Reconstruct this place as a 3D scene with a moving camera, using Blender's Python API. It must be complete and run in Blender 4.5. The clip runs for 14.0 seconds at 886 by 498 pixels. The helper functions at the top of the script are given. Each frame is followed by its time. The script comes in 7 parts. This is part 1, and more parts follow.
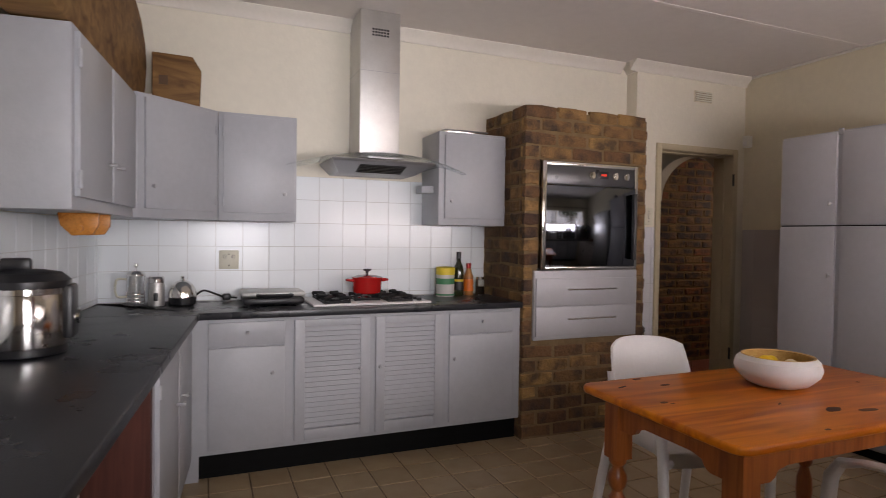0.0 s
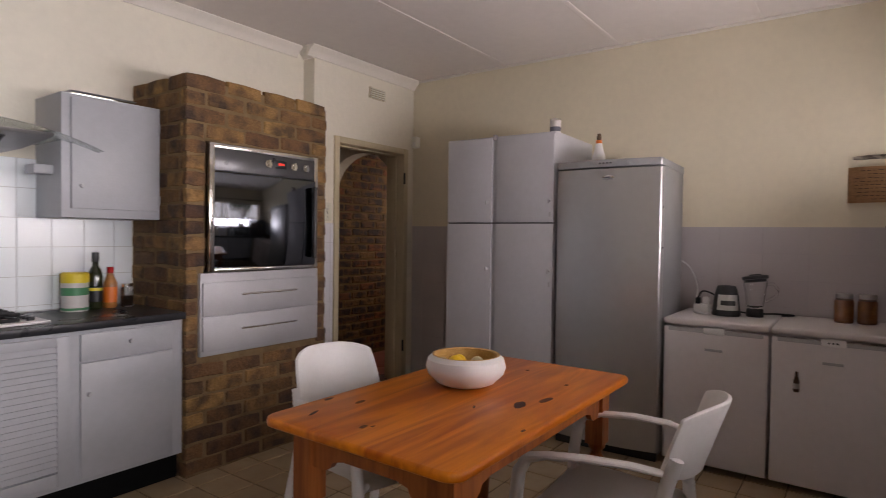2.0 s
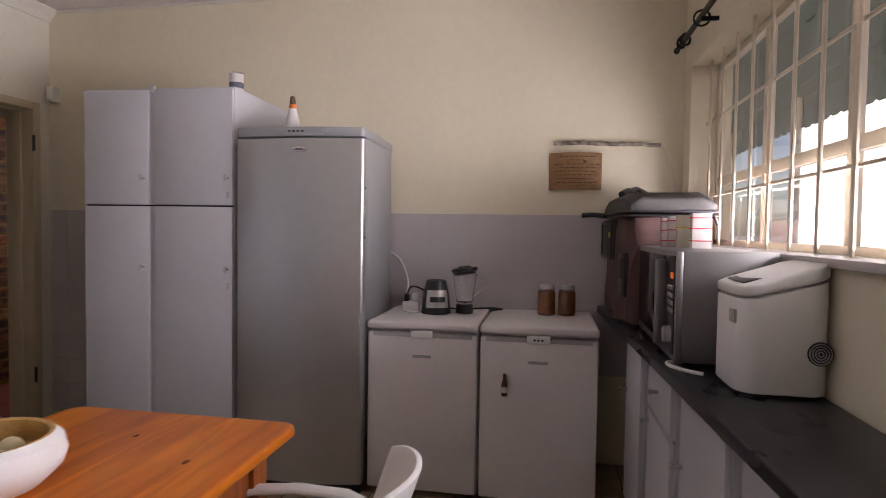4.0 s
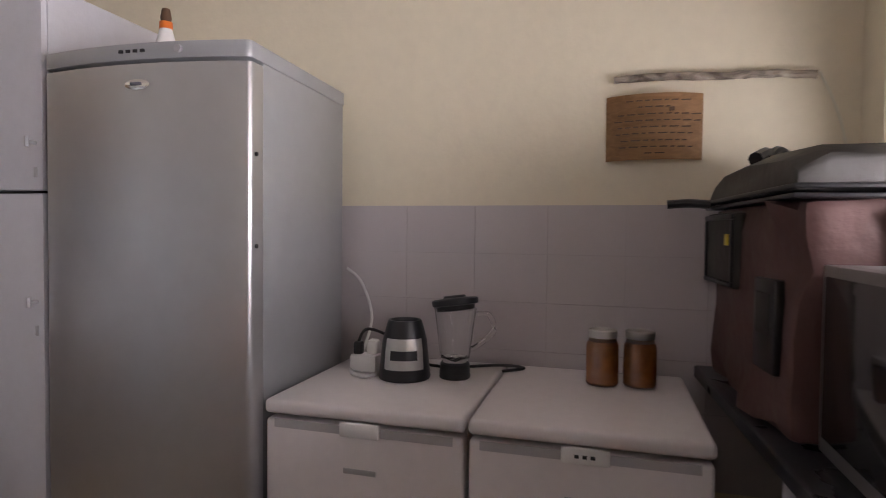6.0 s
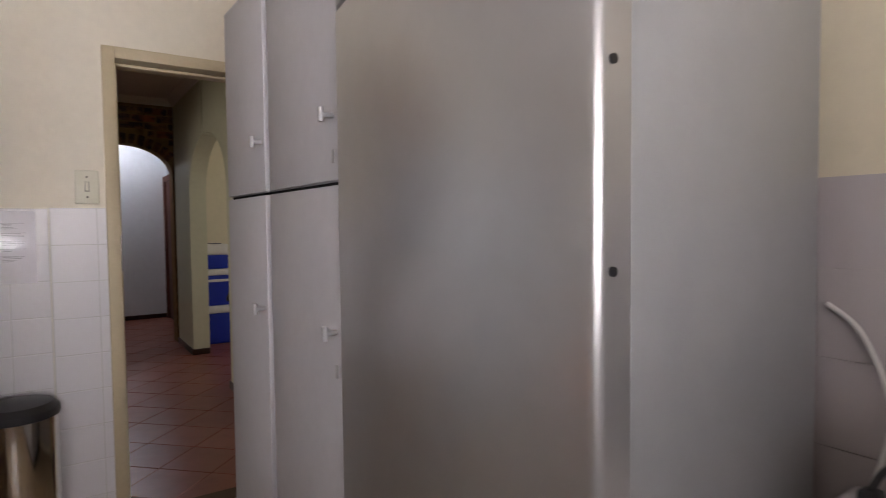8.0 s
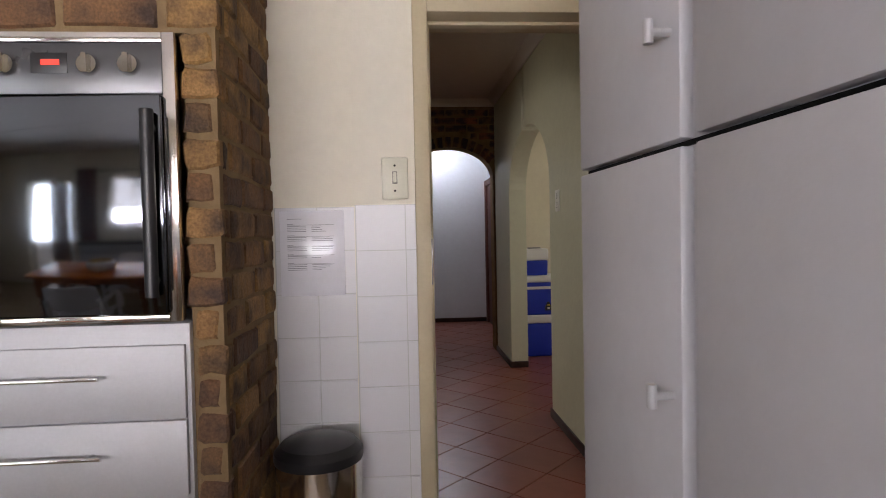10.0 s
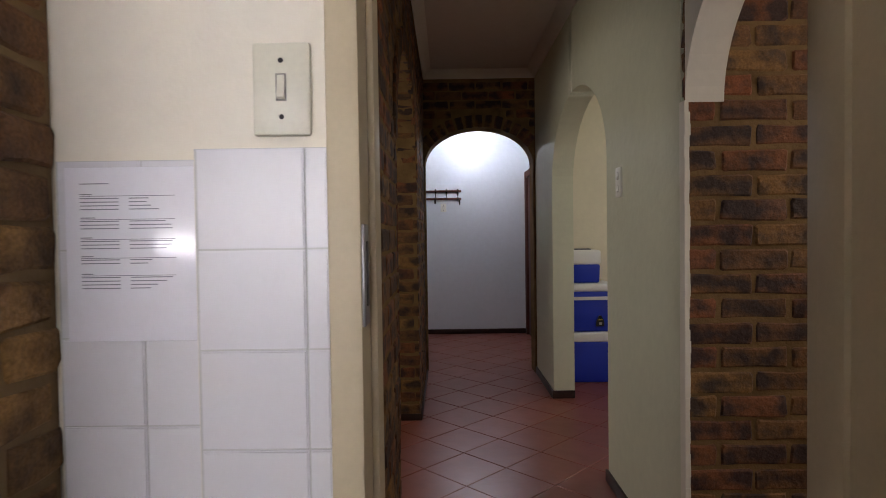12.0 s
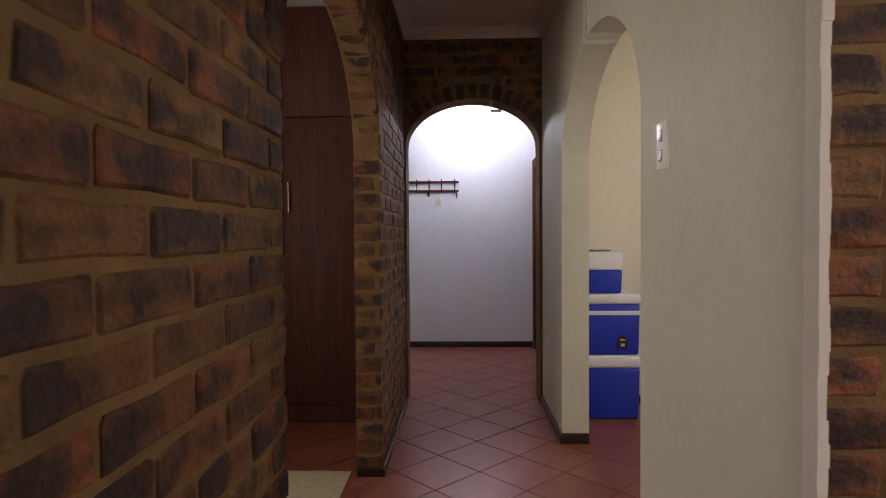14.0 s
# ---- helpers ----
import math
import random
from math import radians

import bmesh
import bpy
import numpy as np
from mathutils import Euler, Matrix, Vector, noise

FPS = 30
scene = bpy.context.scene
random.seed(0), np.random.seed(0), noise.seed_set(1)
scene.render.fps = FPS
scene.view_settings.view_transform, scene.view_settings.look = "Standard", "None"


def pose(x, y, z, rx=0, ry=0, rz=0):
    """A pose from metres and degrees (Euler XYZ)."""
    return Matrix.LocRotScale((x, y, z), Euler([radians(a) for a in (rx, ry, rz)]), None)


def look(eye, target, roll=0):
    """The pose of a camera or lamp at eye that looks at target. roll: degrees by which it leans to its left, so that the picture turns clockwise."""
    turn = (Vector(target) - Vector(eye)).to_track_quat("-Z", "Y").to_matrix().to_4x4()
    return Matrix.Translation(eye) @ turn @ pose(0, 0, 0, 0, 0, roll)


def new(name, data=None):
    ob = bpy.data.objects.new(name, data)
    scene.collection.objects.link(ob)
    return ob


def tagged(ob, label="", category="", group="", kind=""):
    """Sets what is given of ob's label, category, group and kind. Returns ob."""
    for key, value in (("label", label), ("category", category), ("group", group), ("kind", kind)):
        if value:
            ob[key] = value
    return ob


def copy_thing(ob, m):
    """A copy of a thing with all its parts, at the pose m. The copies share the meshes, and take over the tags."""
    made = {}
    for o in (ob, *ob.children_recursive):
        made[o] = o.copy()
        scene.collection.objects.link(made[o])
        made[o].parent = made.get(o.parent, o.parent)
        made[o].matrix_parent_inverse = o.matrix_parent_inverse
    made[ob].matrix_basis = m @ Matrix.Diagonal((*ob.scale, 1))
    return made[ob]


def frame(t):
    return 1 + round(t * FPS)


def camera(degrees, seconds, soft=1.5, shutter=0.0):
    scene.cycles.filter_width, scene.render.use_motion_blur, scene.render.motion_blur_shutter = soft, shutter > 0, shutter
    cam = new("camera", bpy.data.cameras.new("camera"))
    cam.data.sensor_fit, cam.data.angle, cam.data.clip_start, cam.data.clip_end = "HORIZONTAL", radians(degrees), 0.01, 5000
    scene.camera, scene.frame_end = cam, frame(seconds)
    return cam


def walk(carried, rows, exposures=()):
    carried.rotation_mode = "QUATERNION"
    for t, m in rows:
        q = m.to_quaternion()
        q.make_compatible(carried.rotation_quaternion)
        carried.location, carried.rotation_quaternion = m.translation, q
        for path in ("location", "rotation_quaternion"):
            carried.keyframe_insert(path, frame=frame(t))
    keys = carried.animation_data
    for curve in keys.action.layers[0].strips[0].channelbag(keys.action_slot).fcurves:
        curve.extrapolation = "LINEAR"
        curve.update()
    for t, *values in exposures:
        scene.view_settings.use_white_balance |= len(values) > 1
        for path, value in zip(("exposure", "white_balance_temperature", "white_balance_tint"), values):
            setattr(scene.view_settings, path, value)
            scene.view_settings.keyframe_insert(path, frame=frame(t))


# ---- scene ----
cam = camera(74.9, 14.0, soft=0.9, shutter=0.25)
PATH = [
    (0, (1.150, 2.868, 1.322), (1.915, 4.715, 1.274), 0.8),
    (0.5, (1.206, 2.944, 1.327), (2.188, 4.686, 1.274), 0.8),
    (1, (1.275, 3.027, 1.326), (2.487, 4.617, 1.277), 0.8),
    (1.5, (1.316, 3.13, 1.329), (2.732, 4.542, 1.28), 0.8),
    (2, (1.366, 3.208, 1.323), (2.987, 4.378, 1.277), 0.8),
    (2.5, (1.473, 3.26, 1.313), (3.254, 4.171, 1.269), 0.9),
    (3, (1.641, 3.288, 1.313), (3.523, 3.962, 1.269), 0.8),
    (3.2, (1.716, 3.299, 1.307), (3.631, 3.873, 1.263), 0.7),
    (5.3, (3.101, 3.211, 1.344), (5.079, 3.498, 1.261), 1.0),
    (5.5, (3.226, 3.228, 1.333), (5.198, 3.557, 1.263), 0.8),
    (6, (3.547, 3.267, 1.314), (5.47, 3.813, 1.253), 0.6),
    (6.5, (3.83, 3.328, 1.318), (5.654, 4.147, 1.256), 0.4),
    (7, (4.072, 3.442, 1.322), (5.72, 4.572, 1.244), -0.1),
    (7.5, (4.239, 3.566, 1.325), (5.639, 4.991, 1.239), -0.4),
    (8, (4.34, 3.713, 1.326), (5.459, 5.369, 1.241), -0.6),
    (8.5, (4.414, 3.88, 1.331), (5.226, 5.706, 1.252), -1.0),
    (9, (4.444, 4.093, 1.321), (4.962, 6.023, 1.243), -1.2),
    (11.3, (4.61, 5.324, 1.288), (4.605, 7.324, 1.24), -0.9),
    (11.5, (4.641, 5.427, 1.279), (4.633, 7.426, 1.231), -0.9),
    (12, (4.712, 5.681, 1.275), (4.7, 7.681, 1.226), -0.8),
    (12.5, (4.778, 5.902, 1.268), (4.757, 7.902, 1.219), -0.6),
    (13, (4.854, 6.164, 1.264), (4.817, 8.163, 1.215), -0.4),
    (13.5, (4.902, 6.423, 1.255), (4.852, 8.422, 1.206), -0.4),
    (14, (4.936, 6.705, 1.254), (4.874, 8.704, 1.203), -0.4),
]
EXPOSURES = [(0, -0.96, 7150, 25), (1.5, -0.92, 7050, 24), (2.5, -0.58, 6950, 26), (3, -0.35, 6800, 26), (5.5, -0.75, 6650, 23), (6.5, -0.42, 6800, 23), (7.5, -0.45, 6850, 21), (9.0, -0.38, 6850, 20), (11.5, 0.12, 6500, 18), (12.5, -0.22, 6800, 23), (13, -0.28, 7250, 31), (13.5, 0.2, 6900, 29), (14, 0.55, 6700, 27)]
walk(cam, [(t, look(eye, target, roll)) for t, eye, target, roll in PATH], EXPOSURES)

# ---------------------------------------------------------------- world and light
world = bpy.data.worlds.new("world")
scene.world = world
world.use_nodes = True
wn, wl = world.node_tree.nodes, world.node_tree.links
sky = wn.new("ShaderNodeTexSky")
sky.sky_type, sky.sun_disc = "NISHITA", False
sky.sun_elevation, sky.sun_rotation = radians(57), radians(14)
wl.new(sky.outputs[0], wn["Background"].inputs[0])
wn["Background"].inputs[1].default_value = 0.15


def lamp(name, kind, m, energy, color, **more):
    data = bpy.data.lights.new(name, kind)
    data.energy, data.color = energy, color
    for key, value in more.items():
        if key == "size":
            data.size = value
        elif key == "size_y":
            data.shape, data.size_y = "RECTANGLE", value
        elif key == "radius":
            data.shadow_soft_size = value
        elif key == "angle":
            data.angle = radians(value)
        elif key == "spread":
            data.spread = radians(value)
    ob = new(name, data)
    ob.matrix_world = m
    return ob


lamp("sun", "SUN", look((4, 8, 13), (2, 0, 0)), 5.0, (1.0, 0.94, 0.84), angle=0.6)
lamp("window_daylight", "AREA", look((3.95, 2.450, 1.40), (3.95, 4.43, 2.04)), 60, (0.95, 0.97, 1.0), size=2.5, size_y=0.26, spread=120)
lamp("door_daylight", "AREA", look((1.52, 2.40, 1.50), (2.0, 6.6, 2.10)), 34, (0.84, 0.94, 1.0), size=0.74, size_y=1.2, spread=95)
lamp("side_passage_daylight", "AREA", look((2.90, 8.75, 1.65), (5.5, 8.75, 1.75)), 10, (1.0, 0.97, 0.84), size=0.7, size_y=1.0)
lamp("entrance_bulb", "POINT", pose(5.02, 12.75, 2.50), 22, (0.84, 0.92, 1.0), radius=0.04)
lamp("store_daylight", "AREA", look((7.6, 9.4, 1.9), (5.6, 10.4, 1.0)), 14, (0.96, 1.0, 0.86), size=0.9, size_y=0.9)
# added fill lamp, out of view, to brighten the brick wall; no window here
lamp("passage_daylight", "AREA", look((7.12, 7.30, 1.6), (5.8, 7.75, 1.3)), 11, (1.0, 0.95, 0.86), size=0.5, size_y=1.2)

# ---------------------------------------------------------------- materials


def material(name, color, rough=0.6, metal=0.0, scale=6.0, vary=0.06, bump=0.0, bump_scale=60.0, coat=0.0, fine=0.03, spec=0.5):
    """Principled surface with variation at two scales and fine relief."""
    mt = bpy.data.materials.new(name)
    mt.use_nodes = True
    n, l = mt.node_tree.nodes, mt.node_tree.links
    p = n["Principled BSDF"]
    tc = n.new("ShaderNodeTexCoord")
    big = n.new("ShaderNodeTexNoise")
    big.inputs["Scale"].default_value, big.inputs["Detail"].default_value = scale, 5
    small = n.new("ShaderNodeTexNoise")
    small.inputs["Scale"].default_value, small.inputs["Detail"].default_value = scale * 14, 3
    l.new(tc.outputs["Object"], big.inputs[0])
    l.new(tc.outputs["Object"], small.inputs[0])
    add = n.new("ShaderNodeMath")
    add.operation = "MULTIPLY_ADD"
    add.inputs[1].default_value = fine / max(vary, 1e-3)
    l.new(small.outputs[0], add.inputs[0])
    l.new(big.outputs[0], add.inputs[2])
    ramp = n.new("ShaderNodeMapRange")
    ramp.inputs[1].default_value, ramp.inputs[2].default_value = 0.3, 0.75 + 0.5 * fine / max(vary, 1e-3)
    ramp.inputs[3].default_value, ramp.inputs[4].default_value = 1 - 1.6 * vary, 1 + vary
    l.new(add.outputs[0], ramp.inputs[0])
    mul = n.new("ShaderNodeMix")
    mul.data_type, mul.blend_type = "RGBA", "MULTIPLY"
    mul.inputs[0].default_value = 1
    mul.inputs[6].default_value = (*color, 1)
    l.new(ramp.outputs[0], mul.inputs[7])
    l.new(mul.outputs[2], p.inputs["Base Color"])
    rr = n.new("ShaderNodeMapRange")
    rr.inputs[3].default_value, rr.inputs[4].default_value = max(rough - 0.08, 0.02), min(rough + 0.1, 1)
    l.new(big.outputs[0], rr.inputs[0])
    l.new(rr.outputs[0], p.inputs["Roughness"])
    p.inputs["Metallic"].default_value = metal
    p.inputs["Coat Weight"].default_value = coat
    p.inputs["Coat Roughness"].default_value = 0.12
    p.inputs["Specular IOR Level"].default_value = spec
    if bump:
        bn = n.new("ShaderNodeTexNoise")
        bn.inputs["Scale"].default_value, bn.inputs["Detail"].default_value = bump_scale, 4
        l.new(tc.outputs["Object"], bn.inputs[0])
        bp = n.new("ShaderNodeBump")
        bp.inputs["Strength"].default_value, bp.inputs["Distance"].default_value = bump, 0.01
        l.new(bn.outputs[0], bp.inputs["Height"])
        l.new(bp.outputs[0], p.inputs["Normal"])
    return mt


def brick_material(name, stops, dark=0.75, heart_pull=3.2, low=0.34, high=0.53):
    """Face brick: a colour of its own for each piece, with darker fired blotches and a rough skin."""
    mt = bpy.data.materials.new(name)
    mt.use_nodes = True
    n, l = mt.node_tree.nodes, mt.node_tree.links
    p = n["Principled BSDF"]
    info = n.new("ShaderNodeObjectInfo")
    ramp = n.new("ShaderNodeValToRGB")
    while len(ramp.color_ramp.elements) < len(stops):
        ramp.color_ramp.elements.new(0.5)
    for e, (at, col) in zip(ramp.color_ramp.elements, stops):
        e.position, e.color = at, (*col, 1)
    l.new(info.outputs["Random"], ramp.inputs[0])
    geo = n.new("ShaderNodeNewGeometry")
    blot = n.new("ShaderNodeTexNoise")
    blot.inputs["Scale"].default_value, blot.inputs["Detail"].default_value = 9, 6
    off = n.new("ShaderNodeVectorMath")
    off.operation = "MULTIPLY_ADD"
    off.inputs[1].default_value = (40, 40, 40)
    l.new(info.outputs["Random"], off.inputs[0])
    l.new(geo.outputs["Position"], off.inputs[2])
    l.new(off.outputs[0], blot.inputs[0])
    tc = n.new("ShaderNodeTexCoord")
    axes = n.new("ShaderNodeSeparateXYZ")
    l.new(tc.outputs["Object"], axes.inputs[0])
    rise = n.new("ShaderNodeMath")
    rise.operation = "ABSOLUTE"
    l.new(axes.outputs["Z"], rise.inputs[0])
    heart = n.new("ShaderNodeMath")
    heart.operation = "MULTIPLY_ADD"
    heart.inputs[1].default_value = -heart_pull
    l.new(rise.outputs[0], heart.inputs[0])
    l.new(blot.outputs[0], heart.inputs[2])
    br = n.new("ShaderNodeMapRange")
    br.inputs[1].default_value, br.inputs[2].default_value = low, high
    l.new(heart.outputs[0], br.inputs[0])
    grain = n.new("ShaderNodeTexNoise")
    grain.inputs["Scale"].default_value, grain.inputs["Detail"].default_value = 140, 4
    l.new(geo.outputs["Position"], grain.inputs[0])
    gr = n.new("ShaderNodeMapRange")
    gr.inputs[1].default_value, gr.inputs[2].default_value, gr.inputs[3].default_value, gr.inputs[4].default_value = 0.3, 0.7, 0.72, 1.2
    l.new(grain.outputs[0], gr.inputs[0])
    sc = n.new("ShaderNodeMath")
    sc.operation = "MULTIPLY"
    sc.inputs[1].default_value = dark
    l.new(br.outputs[0], sc.inputs[0])
    mix = n.new("ShaderNodeMix")
    mix.data_type = "RGBA"
    mix.inputs[7].default_value = (0.032, 0.025, 0.026, 1)
    l.new(sc.outputs[0], mix.inputs[0])
    l.new(ramp.outputs[0], mix.inputs[6])
    mul = n.new("ShaderNodeMix")
    mul.data_type, mul.blend_type = "RGBA", "MULTIPLY"
    mul.inputs[0].default_value = 1
    l.new(mix.outputs[2], mul.inputs[6])
    l.new(gr.outputs[0], mul.inputs[7])
    l.new(mul.outputs[2], p.inputs["Base Color"])
    p.inputs["Roughness"].default_value = 0.72
    p.inputs["Specular IOR Level"].default_value = 0.22
    bp = n.new("ShaderNodeBump")
    bp.inputs["Strength"].default_value, bp.inputs["Distance"].default_value = 0.8, 0.012
    bn = n.new("ShaderNodeTexNoise")
    bn.inputs["Scale"].default_value, bn.inputs["Detail"].default_value = 38, 7
    l.new(geo.outputs["Position"], bn.inputs[0])
    l.new(bn.outputs[0], bp.inputs["Height"])
    l.new(bp.outputs[0], p.inputs["Normal"])
    return mt


def piece_material(name, a, b, rough, blot=0.0, blot_color=(0.2, 0.12, 0.06), bump=0.1, coat=0.0):
    """Tile: a slightly different shade for each piece, with cloudy glaze."""
    mt = bpy.data.materials.new(name)
    mt.use_nodes = True
    n, l = mt.node_tree.nodes, mt.node_tree.links
    p = n["Principled BSDF"]
    info = n.new("ShaderNodeObjectInfo")
    geo = n.new("ShaderNodeNewGeometry")
    s = n.new("ShaderNodeMath")
    s.operation = "ADD"
    l.new(info.outputs["Random"], s.inputs[0])
    l.new(geo.outputs["Random Per Island"], s.inputs[1])
    fr = n.new("ShaderNodeMath")
    fr.operation = "FRACT"
    l.new(s.outputs[0], fr.inputs[0])
    mix = n.new("ShaderNodeMix")
    mix.data_type = "RGBA"
    mix.inputs[6].default_value, mix.inputs[7].default_value = (*a, 1), (*b, 1)
    l.new(fr.outputs[0], mix.inputs[0])
    cl = n.new("ShaderNodeTexNoise")
    cl.inputs["Scale"].default_value, cl.inputs["Detail"].default_value = 9, 6
    l.new(geo.outputs["Position"], cl.inputs[0])
    cr = n.new("ShaderNodeMapRange")
    cr.inputs[1].default_value, cr.inputs[2].default_value, cr.inputs[4].default_value = 0.42, 0.75, blot
    l.new(cl.outputs[0], cr.inputs[0])
    m2 = n.new("ShaderNodeMix")
    m2.data_type = "RGBA"
    m2.inputs[7].default_value = (*blot_color, 1)
    l.new(cr.outputs[0], m2.inputs[0])
    l.new(mix.outputs[2], m2.inputs[6])
    l.new(m2.outputs[2], p.inputs["Base Color"])
    rr = n.new("ShaderNodeMapRange")
    rr.inputs[3].default_value, rr.inputs[4].default_value = rough * 0.88, min(rough * 1.15, 1)
    l.new(cl.outputs[0], rr.inputs[0])
    l.new(rr.outputs[0], p.inputs["Roughness"])
    p.inputs["Coat Weight"].default_value = coat
    bp = n.new("ShaderNodeBump")
    bp.inputs["Strength"].default_value, bp.inputs["Distance"].default_value = bump, 0.008
    bn = n.new("ShaderNodeTexNoise")
    bn.inputs["Scale"].default_value = 14
    l.new(geo.outputs["Position"], bn.inputs[0])
    l.new(bn.outputs[0], bp.inputs["Height"])
    l.new(bp.outputs[0], p.inputs["Normal"])
    return mt


def wood_material(name, light, dark, rough=0.3, axis="X", scale=3.0, coat=0.3, knots=0.0, stretch=14.0):
    """Grained timber along one axis, with darker knots."""
    mt = bpy.data.materials.new(name)
    mt.use_nodes = True
    n, l = mt.node_tree.nodes, mt.node_tree.links
    p = n["Principled BSDF"]
    tc = n.new("ShaderNodeTexCoord")
    mp = n.new("ShaderNodeMapping")
    mp.inputs["Scale"].default_value = {"X": (1, stretch, stretch), "Y": (stretch, 1, stretch), "Z": (stretch, stretch, 1)}[axis]
    l.new(tc.outputs["Object"], mp.inputs[0])
    g = n.new("ShaderNodeTexNoise")
    g.inputs["Scale"].default_value, g.inputs["Detail"].default_value, g.inputs["Distortion"].default_value = scale, 7, 1.1
    l.new(mp.outputs[0], g.inputs[0])
    board = n.new("ShaderNodeTexNoise")
    board.inputs["Scale"].default_value, board.inputs["Detail"].default_value = scale * 0.35, 2
    l.new(mp.outputs[0], board.inputs[0])
    av = n.new("ShaderNodeMath")
    av.operation = "MULTIPLY_ADD"
    av.inputs[1].default_value = 0.6
    l.new(board.outputs[0], av.inputs[0])
    l.new(g.outputs[0], av.inputs[2])
    r = n.new("ShaderNodeMapRange")
    r.inputs[1].default_value, r.inputs[2].default_value = 0.60, 0.98
    l.new(av.outputs[0], r.inputs[0])
    mix = n.new("ShaderNodeMix")
    mix.data_type = "RGBA"
    mix.inputs[6].default_value, mix.inputs[7].default_value = (*light, 1), (*dark, 1)
    l.new(r.outputs[0], mix.inputs[0])
    out = mix.outputs[2]
    if knots:
        v = n.new("ShaderNodeTexVoronoi")
        v.voronoi_dimensions = "2D"
        v.inputs["Scale"].default_value = knots
        mk = n.new("ShaderNodeMapping")
        mk.inputs["Scale"].default_value = (0.75, 1.5, 0.2)
        l.new(tc.outputs["Object"], mk.inputs[0])
        l.new(mk.outputs[0], v.inputs[0])
        kr = n.new("ShaderNodeMapRange")
        kr.inputs[1].default_value, kr.inputs[2].default_value, kr.inputs[3].default_value, kr.inputs[4].default_value = 0.05, 0.10, 0.85, 0.0
        l.new(v.outputs["Distance"], kr.inputs[0])
        m2 = n.new("ShaderNodeMix")
        m2.data_type = "RGBA"
        m2.inputs[7].default_value = (0.06, 0.016, 0.008, 1)
        l.new(kr.outputs[0], m2.inputs[0])
        l.new(out, m2.inputs[6])
        out = m2.outputs[2]
    l.new(out, p.inputs["Base Color"])
    p.inputs["Roughness"].default_value = rough
    p.inputs["Specular IOR Level"].default_value = 0.32
    p.inputs["Coat Weight"].default_value = coat
    p.inputs["Coat Roughness"].default_value = 0.15
    bp = n.new("ShaderNodeBump")
    bp.inputs["Strength"].default_value, bp.inputs["Distance"].default_value = 0.08, 0.004
    l.new(g.outputs[0], bp.inputs["Height"])
    l.new(bp.outputs[0], p.inputs["Normal"])
    return mt


def glass_material(name, color=(1, 1, 1), rough=0.0, ior=1.45):
    mt = bpy.data.materials.new(name)
    mt.use_nodes = True
    p = mt.node_tree.nodes["Principled BSDF"]
    p.inputs["Base Color"].default_value = (*color, 1)
    p.inputs["Transmission Weight"].default_value, p.inputs["Roughness"].default_value, p.inputs["IOR"].default_value = 1, rough, ior
    return mt


def glow_material(name, color, strength):
    mt = bpy.data.materials.new(name)
    mt.use_nodes = True
    p = mt.node_tree.nodes["Principled BSDF"]
    p.inputs["Base Color"].default_value = (*color, 1)
    p.inputs["Emission Color"].default_value, p.inputs["Emission Strength"].default_value = (*color, 1), strength
    return mt


CREAM = material("cream wall paint", (0.74, 0.675, 0.52), 0.7, scale=1.6, vary=0.05, bump=0.12, bump_scale=45)
WHITEWALL = material("white wall paint", (0.70, 0.74, 0.79), 0.45, scale=1.5, vary=0.04, bump=0.15, bump_scale=30)
GREENISH = material("pale green cream wall paint", (0.62, 0.62, 0.46), 0.6, scale=1.4, vary=0.07, bump=0.2, bump_scale=35)
# CREAM lightened for the brightly lit north walls; also the real white plaster
LITCREAM_PLASTER = material("off-white wall paint", (0.755, 0.71, 0.60), 0.65, scale=1.6, vary=0.05, bump=0.12, bump_scale=45)
CEIL = material("white ceiling paint", (0.72, 0.67, 0.63), 0.8, scale=1.0, vary=0.04, bump=0.05)
CORNICE = material("white gloss cornice", (0.76, 0.72, 0.65), 0.5, scale=3, vary=0.04)
GREY = material("light grey cabinet paint", (0.41, 0.42, 0.445), 0.38, scale=2.2, vary=0.07, bump=0.06, bump_scale=90)
PANTRYGREY = material("pale grey cupboard paint", (0.50, 0.50, 0.53), 0.45, scale=2.0, vary=0.05, bump=0.05, bump_scale=90)
COUNTER = material("dark grey laminate", (0.020, 0.021, 0.025), 0.28, spec=0.35, scale=5, vary=0.12, fine=0.1, bump=0.04, bump_scale=220)
BLACK = material("black plastic", (0.012, 0.012, 0.014), 0.35, vary=0.1, scale=8)
KICK = material("black kickboard", (0.006, 0.006, 0.006), 0.7, spec=0.12, vary=0.15, scale=8)
STEEL = material("brushed stainless steel", (0.60, 0.59, 0.57), 0.48, 1.0, scale=9, vary=0.08, bump=0.02, bump_scale=300)
SATINSTEEL = material("satin brushed steel", (0.50, 0.50, 0.52), 0.58, 0.5, scale=9, vary=0.06, bump=0.02, bump_scale=300)
BRIGHTSTEEL = material("polished chrome", (0.75, 0.74, 0.72), 0.12, 1.0, scale=12, vary=0.05)
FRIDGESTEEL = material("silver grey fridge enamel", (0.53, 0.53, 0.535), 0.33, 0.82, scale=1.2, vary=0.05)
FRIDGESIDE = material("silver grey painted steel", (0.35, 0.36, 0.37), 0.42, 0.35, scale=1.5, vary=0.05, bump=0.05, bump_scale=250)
WHITE = material("white enamel", (0.74, 0.70, 0.70), 0.3, scale=2, vary=0.04)
WHITEPLASTIC = material("white plastic", (0.78, 0.77, 0.76), 0.38, scale=4, vary=0.04, bump=0.03)
